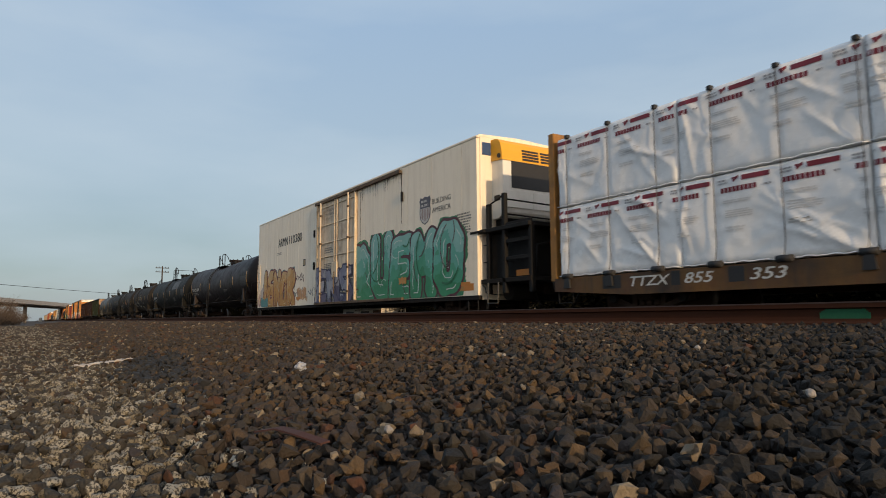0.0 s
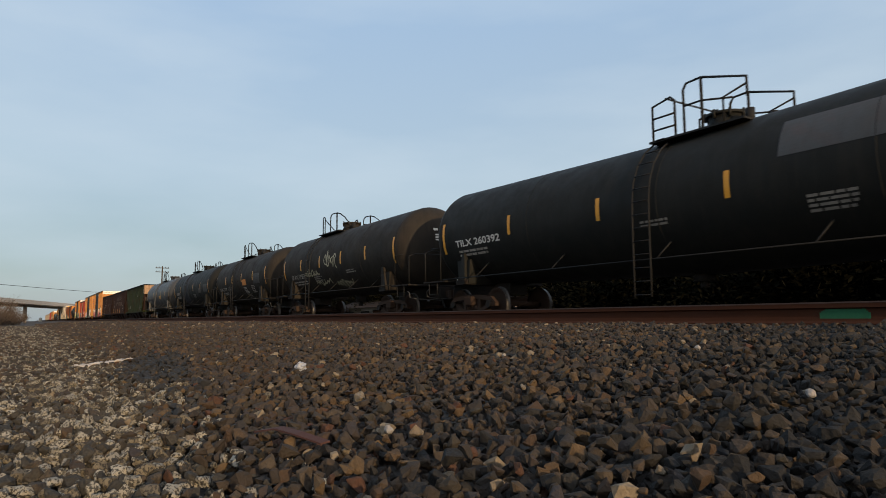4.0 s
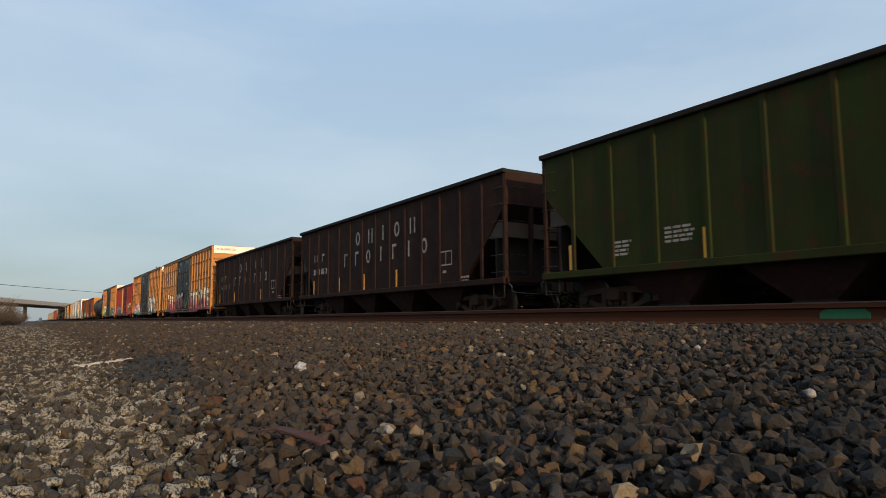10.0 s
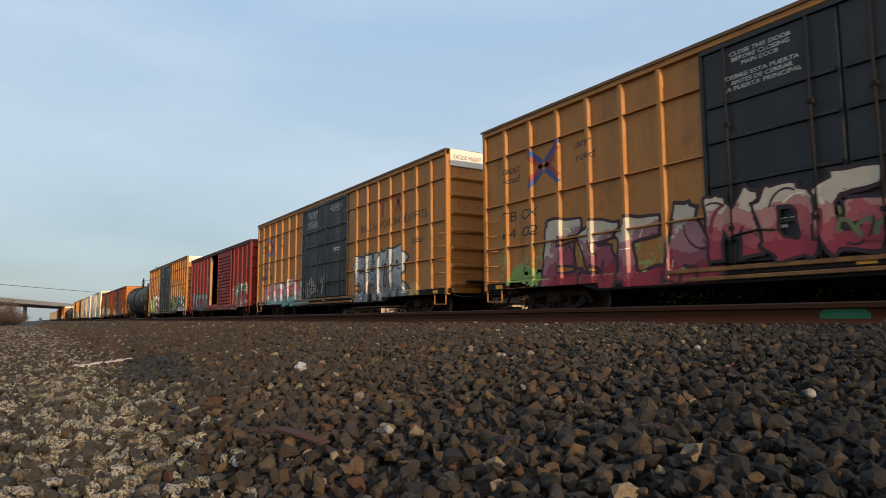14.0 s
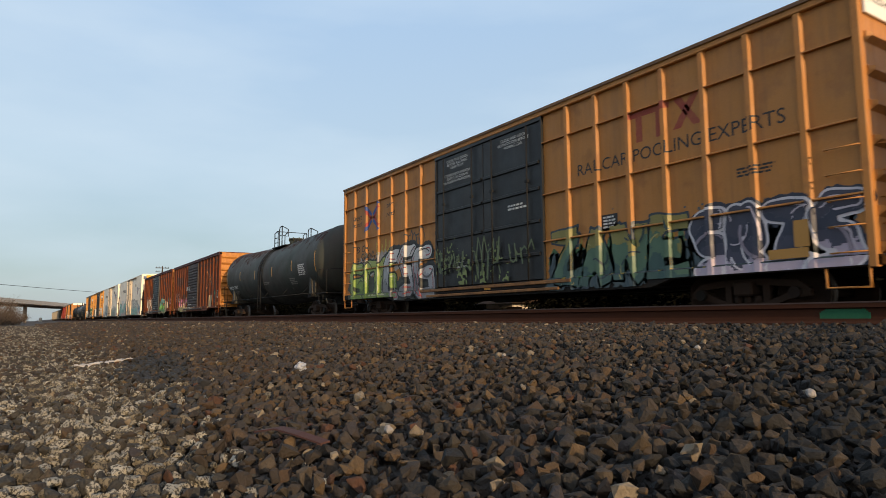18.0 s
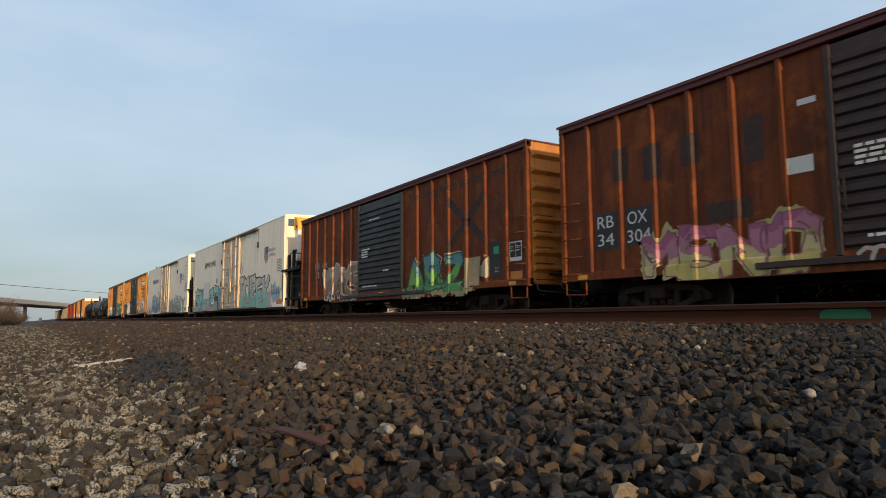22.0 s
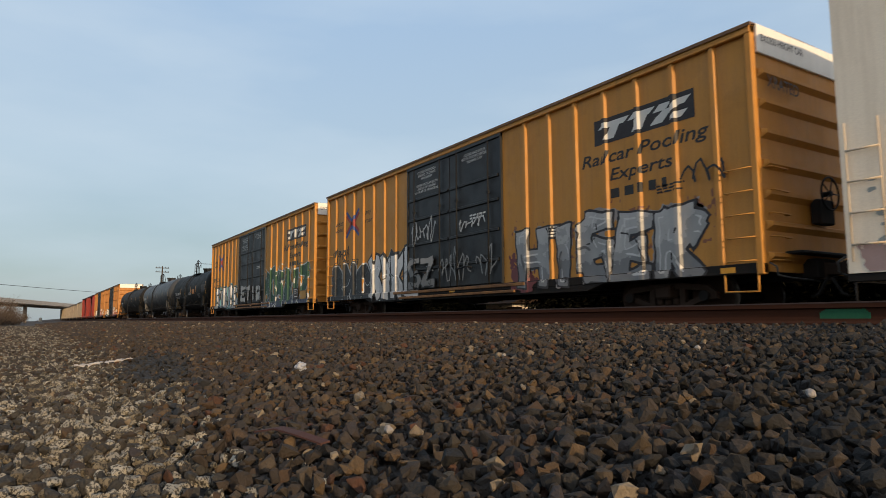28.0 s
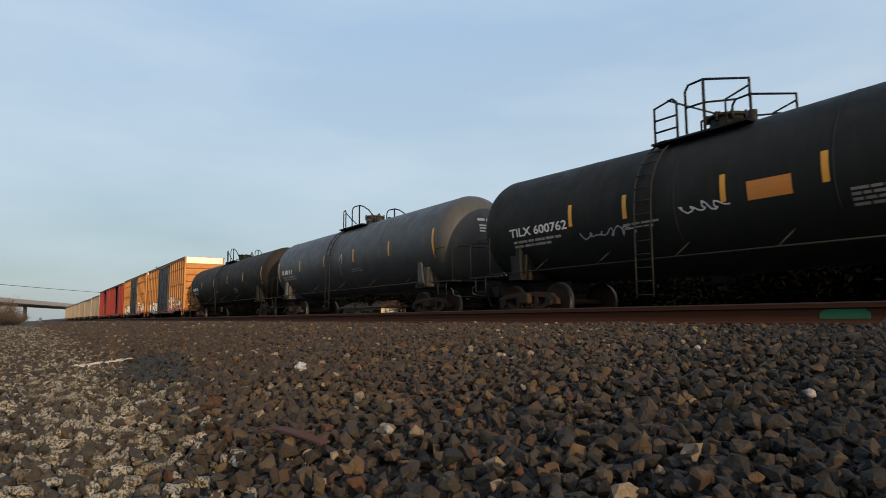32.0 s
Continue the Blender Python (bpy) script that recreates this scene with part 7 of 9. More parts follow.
# white car, first of the three
wash(w_, 2.3, 9.5, 0.62, 1.45, (0.03, 0.20, 0.09), 3, REEF)
piece(w_, "BUEMO", 2.3, 9.4, 0.75, 2.80, [(0.035, 0.24, 0.11), (0.06, 0.30, 0.18), (0.11, 0.37, 0.29), (0.22, 0.45, 0.40)], (0.085, 0.020, 0.028), (0.03, 0.20, 0.08), 4, REEF, 0.60, 0.085, 0.14, shine=(0.55, 0.62, 0.58), blobs=34, soft=True, fill=0.66, cap=0.16, label="big mint green graffiti piece")
piece(w_, "*", 5.6, 6.3, 1.1, 1.45, [(0.50, 0.24, 0.06)], (0.50, 0.24, 0.06), None, 8, REEF - 0.03, 0.3, 0.0, label="orange flash in the piece")
overspray(w_, -9.4, -4.4, 0.8, 2.5, (0.12, 0.22, 0.22), 61, REEF)
piece(w_, "IGNOR", -9.3, -4.4, 0.68, 2.45, [(0.50, 0.25, 0.06), (0.55, 0.27, 0.06), (0.58, 0.31, 0.09), (0.60, 0.38, 0.16)], (0.17, 0.025, 0.030), (0.10, 0.24, 0.23), 6, REEF, 0.78, 0.06, 0.05, shine=(0.62, 0.50, 0.30), blobs=10, soft=True, label="orange graffiti piece")
wash(w_, -9.9, -9.2, 0.72, 1.35, (0.45, 0.25, 0.22), 62, REEF)
wash(w_, -9.7, -9.2, 1.2, 1.6, (0.55, 0.50, 0.46), 63, REEF - 0.01)
wash(w_, -9.4, -8.4, 0.66, 1.05, (0.08, 0.24, 0.24), 64, REEF - 0.02)
wash(w_, -1.5, 2.2, 0.72, 2.0, (0.30, 0.29, 0.30), 5, REEF - 0.04)
piece(w_, "ENS", -1.6, 2.2, 0.70, 2.2, [(0.10, 0.09, 0.15), (0.33, 0.32, 0.35), (0.22, 0.21, 0.28)], (0.035, 0.03, 0.075), None, 9, REEF - 0.085, 0.55, 0.06, label="dark blue and grey graffiti piece")
tag(w_, -4.6, -3.2, 1.7, 2.2, (0.10, 0.03, 0.03), 2, REEF)
tag(w_, -4.5, -2.0, 0.9, 1.5, (0.10, 0.10, 0.12), 7, REEF)
wash(w_, -4.0, -2.9, 0.95, 1.35, (0.55, 0.30, 0.13), 5, REEF)
# second white car
wash(r1, 2.3, 8.0, 0.66, 1.45, (0.24, 0.46, 0.41), 2, REEF)
piece(r1, "TOREK", 2.15, 8.1, 0.66, 2.42, [(0.20, 0.45, 0.40), (0.28, 0.50, 0.45), (0.50, 0.52, 0.46), (0.60, 0.56, 0.48)], BLACK, None, 11, REEF, 0.50, 0.075, fill=0.78, cap=0.10, label="mint and white graffiti piece")
wash(r1, -9.8, -2.2, 0.66, 1.5, (0.27, 0.46, 0.42), 7, REEF)
piece(r1, "SMNLTE", -9.3, -2.7, 0.68, 2.20, [(0.26, 0.48, 0.45), (0.28, 0.53, 0.46), (0.31, 0.55, 0.46)], BLACK, (0.33, 0.48, 0.46), 12, REEF, 0.80, 0.07, 0.03, fill=0.74, cap=0.13, label="mint green graffiti piece")
wash(r1, -9.9, -9.3, 0.7, 1.5, (0.50, 0.26, 0.30), 3, REEF - 0.02)
paint_on("paint_patch", [(ink((0.66, 0.65, 0.62)), [[(-6.82, 1.52), (-5.16, 1.50), (-5.20, 2.62), (-6.78, 2.66)]])], r1, REEF - 0.026, "blank patch of white paint")
wash(r1, -3.0, -2.3, 1.2, 1.95, (0.46, 0.28, 0.32), 21, REEF - 0.018)
wash(r1, -2.55, -1.75, 0.75, 1.95, (0.22, 0.34, 0.46), 9, REEF - 0.022)
tag(r1, -2.35, -1.75, 1.60, 1.78, (0.08, 0.14, 0.26), 22, REEF - 0.03, w=0.014)
paint_on("paint_patch", [(ink((0.40, 0.33, 0.22)), [[(-3.55, 0.70), (-2.45, 0.70), (-2.80, 1.28), (-3.55, 1.20)]]), (ink(BLACK), [[(-3.62, 1.30), (-2.70, 1.26), (-2.70, 1.62), (-3.62, 1.58)], [(-2.62, 0.70), (-2.30, 0.70), (-2.60, 1.22), (-2.78, 1.22)]])], r1, REEF - 0.03, "black and tan shapes in the graffiti")
for a, b, c, d in ((-4.45, -3.70, 1.10, 1.42), (-1.86, -1.55, 1.08, 1.34), (-6.75, -6.30, 0.86, 1.08)):
    paint_on("label_plate", [("white_clean", rect(a, b, c, d)), ("ink_black", bars(a + 0.05, d - 0.10, b - a - 0.1, 0.035, 2, rng_m, 0.1))], r1, REEF - 0.038, "white label with small print")
wash(r1, 8.3, 9.6, 1.0, 1.75, (0.30, 0.42, 0.48), 4, REEF)
tag(r1, 8.3, 9.7, 1.2, 1.7, (0.05, 0.06, 0.10), 3, REEF - 0.006)
tag(r1, -9.8, -7.6, 1.95, 2.3, (0.06, 0.05, 0.05), 5, REEF)
tag(r1, 2.3, 3.0, 2.4, 3.4, (0.25, 0.14, 0.06), 6, REEF)
paint_on("rust_streak", [("track_dark", rect(9.98, 10.10, 0.9, 2.5) + rect(9.9, 9.98, 1.5, 2.2))], r1, REEF, "rust-brown strip at the corner")
wash(r1, 7.95, 8.35, 0.72, 1.6, (0.50, 0.42, 0.33), 14, REEF - 0.012)
wash(r1, -7.4, -2.4, 0.66, 1.0, (0.46, 0.33, 0.33), 15, REEF - 0.014)
tag(r1, 0.9, 2.1, 1.5, 2.2, (0.05, 0.05, 0.05), 19, REEF - 0.045)
tag(r1, -1.3, -1.05, 1.0, 2.2, (0.05, 0.05, 0.05), 20, REEF - 0.045)
# third white car
wash(r2, 2.6, 6.6, 0.66, 1.7, (0.17, 0.22, 0.18), 2, REEF)
piece(r2, "NUGSY", 2.3, 9.3, 0.70, 1.95, [(0.22, 0.28, 0.23), (0.33, 0.40, 0.35), (0.50, 0.50, 0.44)], (0.03, 0.035, 0.03), None, 22, REEF, 0.36, 0.04, label="grey-green graffiti piece")
piece(r2, "KOSA", -6.6, -2.2, 0.8, 2.35, [(0.15, 0.23, 0.28), (0.24, 0.34, 0.38), (0.33, 0.42, 0.44)], (0.10, 0.14, 0.17), (0.42, 0.45, 0.45), 23, REEF, 0.6, 0.05, 0.05, label="blue-grey graffiti piece")
tag(r2, -9.5, -6.8, 0.8, 1.6, (0.22, 0.24, 0.26), 4, REEF)
wash(r2, -9.9, -7.0, 0.62, 1.0, (0.40, 0.28, 0.26), 5, REEF)
for k in range(9):
    tag(r2, 9.0 + 0.1 * (k % 3), 9.9, 2.3 + 0.28 * k, 2.46 + 0.28 * k, (0.16, 0.15, 0.14), 30 + k, REEF, w=0.012)
# ribbed yellow cars
on = posts_of(RIBBED)
c0, c1, c2 = RIBS
overspray(c0, 2.7, 9.0, 0.85, 2.4, (0.30, 0.36, 0.09), 4, on=on)
wash(c0, 7.6, 9.2, 0.85, 2.05, (0.22, 0.33, 0.11), 4, on=on)
piece(c0, "ESCAMG", 2.6, 9.0, 0.64, 2.25, [(0.24, 0.018, 0.03), (0.27, 0.05, 0.075), (0.34, 0.15, 0.17), (0.46, 0.34, 0.26), (0.56, 0.52, 0.40)], (0.022, 0.012, 0.014), (0.52, 0.50, 0.36), 31, on=on, fat=0.66, edge=0.06, halo_w=0.03, blobs=5, fill=0.78, cap=0.115, label="red and cream graffiti piece")
wash(c0, -8.6, -2.9, 0.66, 0.85, (0.28, 0.03, 0.05), 6, on=on)
overspray(c0, -8.9, -2.7, 0.85, 2.2, (0.30, 0.34, 0.10), 8, on=on)
wash(c0, -8.3, -7.0, 0.85, 1.25, (0.22, 0.33, 0.08), 24, on=on)
piece(c0, "ESCA", -7.0, -2.5, 0.64, 2.18, [(0.26, 0.02, 0.035), (0.29, 0.06, 0.09), (0.38, 0.17, 0.18), (0.56, 0.49, 0.38)], (0.045, 0.014, 0.018), (0.30, 0.36, 0.12), 33, on=on, fat=0.80, edge=0.07, halo_w=0.03, fill=0.76, cap=0.13, label="pink and cream graffiti piece")
piece(c0, "MOG", -2.55, 0.3, 0.98, 2.15, [(0.30, 0.03, 0.05), (0.38, 0.08, 0.09), (0.44, 0.20, 0.17), (0.55, 0.47, 0.36)], (0.03, 0.012, 0.016), None, 35, wall=-1.575, fat=0.66, edge=0.06, label="pink letters over the door")
overspray(c0, -0.6, 2.2, 1.0, 1.95, (0.20, 0.26, 0.07), 9, wall=-1.575)
tag(c0, -0.3, 2.1, 1.0, 1.7, (0.12, 0.15, 0.06), 10, wall=-1.585, w=0.03)
piece(c1, "SHOR", 2.9, 6.9, 0.70, 2.45, [(0.16, 0.17, 0.18), (0.30, 0.31, 0.32), (0.42, 0.43, 0.42)], (0.02, 0.021, 0.025), (0.12, 0.10, 0.09), 41, on=on, fat=0.6, edge=0.07, halo_w=0.04, shine=(0.55, 0.56, 0.55), label="silver graffiti piece")
wash(c1, -8.4, -1.6, 0.66, 1.05, (0.12, 0.34, 0.33), 4, on=on)
piece(c1, "WORMEN", -8.3, -2.7, 0.8, 1.85, [(0.16, 0.38, 0.36), (0.52, 0.42, 0.42), (0.56, 0.24, 0.27), (0.62, 0.56, 0.52)], (0.35, 0.06, 0.11), None, 43, on=on, fat=0.5, edge=0.03, label="pink and teal graffiti piece")
tag(c1, -2.2, 0.0, 0.9, 1.9, (0.40, 0.38, 0.36), 5, wall=-1.57)
wash(c1, 7.0, 7.9, 0.85, 1.15, (0.48, 0.28, 0.08), 5, on=on)
wash(c2, -8.9, -2.7, 0.70, 1.5, (0.045, 0.05, 0.04), 50, on=on)
wash(c2, -8.0, -3.4, 1.7, 2.3, (0.40, 0.36, 0.33), 58, on=on, label="pale overspray")
piece(c2, "GOG", -8.9, -5.3, 0.66, 2.15, [(0.13, 0.20, 0.035), (0.22, 0.32, 0.06), (0.30, 0.40, 0.09), (0.36, 0.42, 0.12)], (0.015, 0.025, 0.012), (0.42, 0.40, 0.34), 51, on=on, fat=0.66, edge=0.065, halo_w=0.03, shine=(0.44, 0.46, 0.30), soft=True, blobs=6, cap=0.115, label="lime green graffiti piece")
piece(c2, "CSG", -6.0, -2.9, 0.72, 2.40, [(0.20, 0.20, 0.21), (0.34, 0.34, 0.35), (0.50, 0.50, 0.49), (0.60, 0.59, 0.57)], BLACK, (0.02, 0.022, 0.022), 52, on=dict(on, rib_y=-1.56), wall=-1.483, fat=0.52, edge=0.06, halo_w=0.10, soft=True, shine=(0.34, 0.05, 0.05), fill=0.85, cap=0.10, label="white swirls in the graffiti")
tag(c2, -4.6, -3.4, 2.3, 3.0, (0.05, 0.05, 0.05), 59, on=on)
tag(c2, -6.6, -5.6, 2.2, 2.9, (0.55, 0.40, 0.06), 60, on=on)
tag(c2, -7.9, -7.0, 2.1, 2.6, (0.03, 0.03, 0.03), 61, on=on)
tag(c2, -2.5, 1.9, 1.0, 2.3, (0.10, 0.13, 0.06), 53, wall=-1.58, w=0.022)
overspray(c2, -2.5, 1.0, 1.0, 2.4, (0.16, 0.21, 0.07), 57, wall=-1.575)
wash(c2, 2.5, 9.0, 0.66, 1.5, (0.05, 0.075, 0.085), 6, on=on)
piece(c2, "ZANE", 2.5, 6.3, 0.72, 2.05, [(0.05, 0.10, 0.09), (0.09, 0.16, 0.10), (0.24, 0.21, 0.06)], (0.03, 0.045, 0.06), None, 55, on=on, fat=0.6, edge=0.05, label="dark green and blue graffiti piece")
piece(c2, "SBZS", 6.4, 9.25, 0.72, 2.0, [(0.42, 0.36, 0.44), (0.055, 0.055, 0.085), (0.035, 0.04, 0.065), (0.05, 0.05, 0.075)], (0.60, 0.57, 0.60), (0.030, 0.034, 0.055), 57, on=on, fat=0.62, edge=0.045, halo_w=0.10, soft=True, shine=(0.52, 0.46, 0.52), label="white and violet graffiti piece")
for k, (rgb, w) in enumerate((((0.05, 0.13, 0.05), 0.045), ((0.34, 0.24, 0.03), 0.022), ((0.06, 0.14, 0.07), 0.05), ((0.30, 0.22, 0.04), 0.02))):
    tag(c2, 2.5 + 0.3 * k, 6.0 + 0.2 * k, 0.85, 1.95 - 0.1 * k, rgb, 130 + k, on=on, w=w, label="sprayed swirl in the dark piece")
paint_on("placard", [("placard_ochre", rect(7.84, 8.50, 0.98, 1.14) + rect(8.28, 8.52, 1.15, 1.58))], c2, -1.56, "blank ochre patch over the graffiti")
# red car
on = posts_of(REDBOX)
piece(RED, "AGEZ", 3.4, 7.2, 0.72, 2.05, [(0.17, 0.05, 0.04), (0.22, 0.06, 0.045), (0.05, 0.10, 0.06)], (0.55, 0.50, 0.44), None, 61, on=on, fat=0.5, edge=0.05, label="white-outlined graffiti piece")
tag(RED, 0.9, 3.4, 0.70, 0.92, (0.27, 0.13, 0.11), 62, wall=-1.60, w=0.03)
piece(RED, "NOCOS", -6.85, -2.3, 0.74, 1.85, [(0.045, 0.05, 0.065), (0.08, 0.10, 0.13), (0.12, 0.15, 0.19)], (0.018, 0.02, 0.03), (0.11, 0.045, 0.05), 63, on=on, fat=0.95, edge=0.05, soft=True, label="dark blue-grey graffiti piece")
tag(RED, 7.1, 7.7, 2.9, 3.5, (0.24, 0.16, 0.28), 64, wall=-1.545)
# rusty orange cars
on = posts_of(RAILBOX)
piece(RUSTY[0], "MENO", -5.6, -2.1, 0.78, 1.75, [(0.46, 0.38, 0.12), (0.52, 0.44, 0.20), (0.42, 0.16, 0.22), (0.33, 0.09, 0.17)], (0.22, 0.08, 0.10), (0.40, 0.33, 0.14), 71, on=on, fat=0.95, edge=0.03, halo_w=0.05, label="yellow and pink graffiti piece")
tag(RUSTY[0], -1.5, 1.0, 0.85, 1.1, (0.36, 0.34, 0.31), 72, wall=-1.6, w=0.03)
piece(RUSTY[1], "NAKS", -5.1, -1.9, 0.80, 2.15, [(0.12, 0.06, 0.04), (0.24, 0.14, 0.09), (0.36, 0.27, 0.20)], (0.50, 0.47, 0.42), None, 73, on=on, fat=0.6, edge=0.06, label="white and brown graffiti piece")
piece(RUSTY[1], "ABZ", 1.75, 5.1, 0.88, 2.0, [(0.08, 0.24, 0.07), (0.16, 0.38, 0.07), (0.09, 0.24, 0.26)], (0.02, 0.05, 0.03), (0.46, 0.42, 0.26), 75, on=on, fat=0.62, edge=0.05, halo_w=0.04, label="green and blue graffiti piece")
wash(RUSTY[1], 1.6, 5.6, 0.72, 0.92, (0.28, 0.24, 0.11), 6, on=on)
wash(RUSTY[1], 5.3, 6.2, 1.0, 1.6, (0.40, 0.33, 0.22), 7, on=on)
# bright yellow cars
on = posts_of(SMOOTH)
s0, s1 = SMOOTHS
piece(s0, "HIGER", 3.0, 8.3, 0.72, 2.3, [(0.20, 0.20, 0.20), (0.32, 0.32, 0.31), (0.44, 0.43, 0.41)], (0.03, 0.025, 0.025), (0.30, 0.26, 0.24), 81, on=on, fat=0.85, edge=0.05, halo_w=0.03, shine=(0.58, 0.57, 0.55), label="silver graffiti piece")
piece(s0, "BNO", -9.0, -5.45, 0.70, 2.10, [(0.022, 0.026, 0.030), (0.03, 0.032, 0.034), (0.04, 0.04, 0.038)], (0.55, 0.55, 0.53), BLACK, 83, on=on, fat=0.85, edge=0.05, halo_w=0.03, soft=True, fill=0.62, cap=0.15, label="dark graffiti piece with pale outlines")
piece(s0, "XYKE", -5.5, -2.0, 0.70, 2.38, [(0.52, 0.51, 0.49), (0.62, 0.61, 0.58), (0.66, 0.65, 0.62)], BLACK, (0.42, 0.52, 0.52), 85, on=on, fat=0.70, edge=0.085, halo_w=0.04, fill=0.78, cap=0.12, label="white graffiti piece with black outlines")
piece(s0, "SZ", -2.55, -0.9, 0.98, 1.9, [(0.16, 0.16, 0.155), (0.30, 0.29, 0.27)], (0.02, 0.02, 0.02), None, 89, wall=-1.575, fat=0.3, edge=0.03, label="white graffiti letters over the door")
wash(s0, 2.7, 3.5, 0.75, 1.5, (0.16, 0.04, 0.04), 5, on=on)
overspray(s0, 2.6, 8.6, 1.4, 2.6, (0.26, 0.10, 0.045), 6, on=on)
overspray(s0, -8.9, -3.0, 0.9, 2.3, (0.10, 0.08, 0.08), 7, on=on)
overspray(s1, 2.4, 8.9, 1.6, 2.8, (0.55, 0.50, 0.42), 8, on=on)
overspray(c1, -8.8, -2.8, 0.8, 2.1, (0.40, 0.14, 0.17), 9, on=posts_of(RIBBED))
overspray(c2, 2.6, 9.0, 0.9, 2.3, (0.08, 0.09, 0.10), 11, on=posts_of(RIBBED))
overspray(w_, 2.2, 9.6, 1.2, 2.9, (0.06, 0.22, 0.12), 12, REEF)
overspray(r1, -9.8, -2.0, 1.2, 2.4, (0.26, 0.42, 0.40), 14, REEF)
overspray(r2, -9.8, 9.0, 0.8, 2.1, (0.26, 0.30, 0.30), 15, REEF)
tag(s0, -2.3, -0.9, 2.3, 3.2, (0.42, 0.42, 0.40), 84, wall=-1.57, w=0.018)
tag(s0, 0.4, 1.6, 2.5, 2.9, (0.45, 0.45, 0.43), 85, wall=-1.57)
tag(s0, -0.6, 2.1, 1.0, 2.1, (0.20, 0.20, 0.19), 86, wall=-1.57, w=0.02)
tag(s0, 8.0, 8.9, 2.4, 3.0, BLACK, 87, wall=-1.54)
tag(s0, -8.9, -7.4, 2.2, 2.9, BLACK, 88, on=on)
wash(s1, 2.2, 8.7, 0.70, 1.1, (0.05, 0.09, 0.05), 3, on=on)
piece(s1, "MOSAIZ", 2.05, 8.7, 0.68, 2.52, [(0.035, 0.045, 0.085), (0.025, 0.075, 0.05), (0.03, 0.10, 0.045), (0.03, 0.085, 0.035)], (0.56, 0.56, 0.53), (0.05, 0.065, 0.085), 91, on=on, fat=0.80, edge=0.055, halo_w=0.03, fill=0.76, cap=0.14, label="green graffiti piece with white outlines")
piece(s1, "SIERS", -8.2, -3.0, 0.78, 2.05, [(0.42, 0.42, 0.40), (0.66, 0.65, 0.62)], BLACK, (0.12, 0.28, 0.32), 93, on=on, fat=0.5, edge=0.06, halo_w=0.12, blobs=24, label="white graffiti piece with a teal halo")
piece(s1, "ETIB", -1.9, 2.0, 1.1, 1.9, [(0.40, 0.40, 0.38)], (0.05, 0.05, 0.05), None, 95, wall=-1.57, fat=0.32, edge=0.0, label="white letters on the black doors")
paint_on("label_plate", [("panel_black", rect(6.92, 7.52, 0.98, 1.50)), ("ink_white", rect(7.00, 7.44, 1.08, 1.12) + rect(7.00, 7.44, 1.40, 1.43) + rect(7.00, 7.03, 1.121, 1.399) + rect(7.41, 7.44, 1.121, 1.399) + bars(7.08, 1.31, 0.28, 0.04, 2, rng_m, 0.1))], s1, -1.545, "black label with a white frame")
paint_on("placard", [("placard_ochre", rect(7.76, 8.53, 0.98, 1.34))], s1, -1.545, "blank ochre patch over the graffiti")
paint_on("label_plate", [(ink((0.05, 0.06, 0.055)), rect(7.74, 8.55, 0.96, 0.979) + rect(7.74, 8.55, 1.341, 1.36))], s1, -1.545, "dark edges of the patch")
for c_, sd in ((FARS[0], 101), (FARS[1], 104)):
    piece(c_, "OSAM", 3.0, 8.6, 0.7, 2.0, [(0.30, 0.10, 0.10), (0.6, 0.56, 0.5)], BLACK, None, sd, on=posts_of(RIBBED), cell=0.06)
    piece(c_, "KEN", -8.0, -3.2, 0.7, 1.9, [(0.5, 0.5, 0.46), (0.62, 0.6, 0.55)], BLACK, None, sd + 1, on=posts_of(RIBBED), cell=0.06)
# rust bloom along the crown of the slate tank and oil run down beside its ladder
c_, skin = tanks["s"]
gx, gz = np.arange(-7.6, 7.6, 0.045), np.arange(3.0, 4.16, 0.03)
X, Z = np.meshgrid(gx, gz)
bloom = 3.78 - Z + 0.30 * mottle(X, Z, 1.3, 5) + 0.25 * mottle(X, Z, 0.35, 6) + 0.55 * mottle(X, Z, 0.09, 7)
paint_on("rust_bloom", [("stain_rust", region(bloom, gx, gz).get(0, []))], c_, skin, "dull maroon rust along the crown")
gx, gz = np.arange(-2.2, 1.0, 0.04), np.arange(1.3, 4.05, 0.04)
X, Z = np.meshgrid(gx, gz)
oil = np.abs(X + 0.65) - 0.40 + 0.55 * mottle(X * 2.5, Z * 0.2, 0.4, 8) + 0.12 * mottle(X, Z, 0.08, 9)
paint_on("oil_stain", [("stain_oil", region(oil, gx, gz).get(0, []))], c_, lambda x, z: skin(x, z) - 0.013, "black oil run down the shell")
c_, skin = tanks["d"]
gx, gz = np.arange(-0.9, 1.2, 0.04), np.arange(1.4, 3.9, 0.04)
X, Z = np.meshgrid(gx, gz)
stain = np.abs(X - 0.1) - 0.22 + 0.55 * mottle(X * 2.5, Z * 0.2, 0.4, 18) + 0.25 * mottle(X, Z, 0.09, 19)
paint_on("oil_stain", [("stain_brown", region(stain, gx, gz).get(0, []))], c_, skin, "brown stain run down the shell")
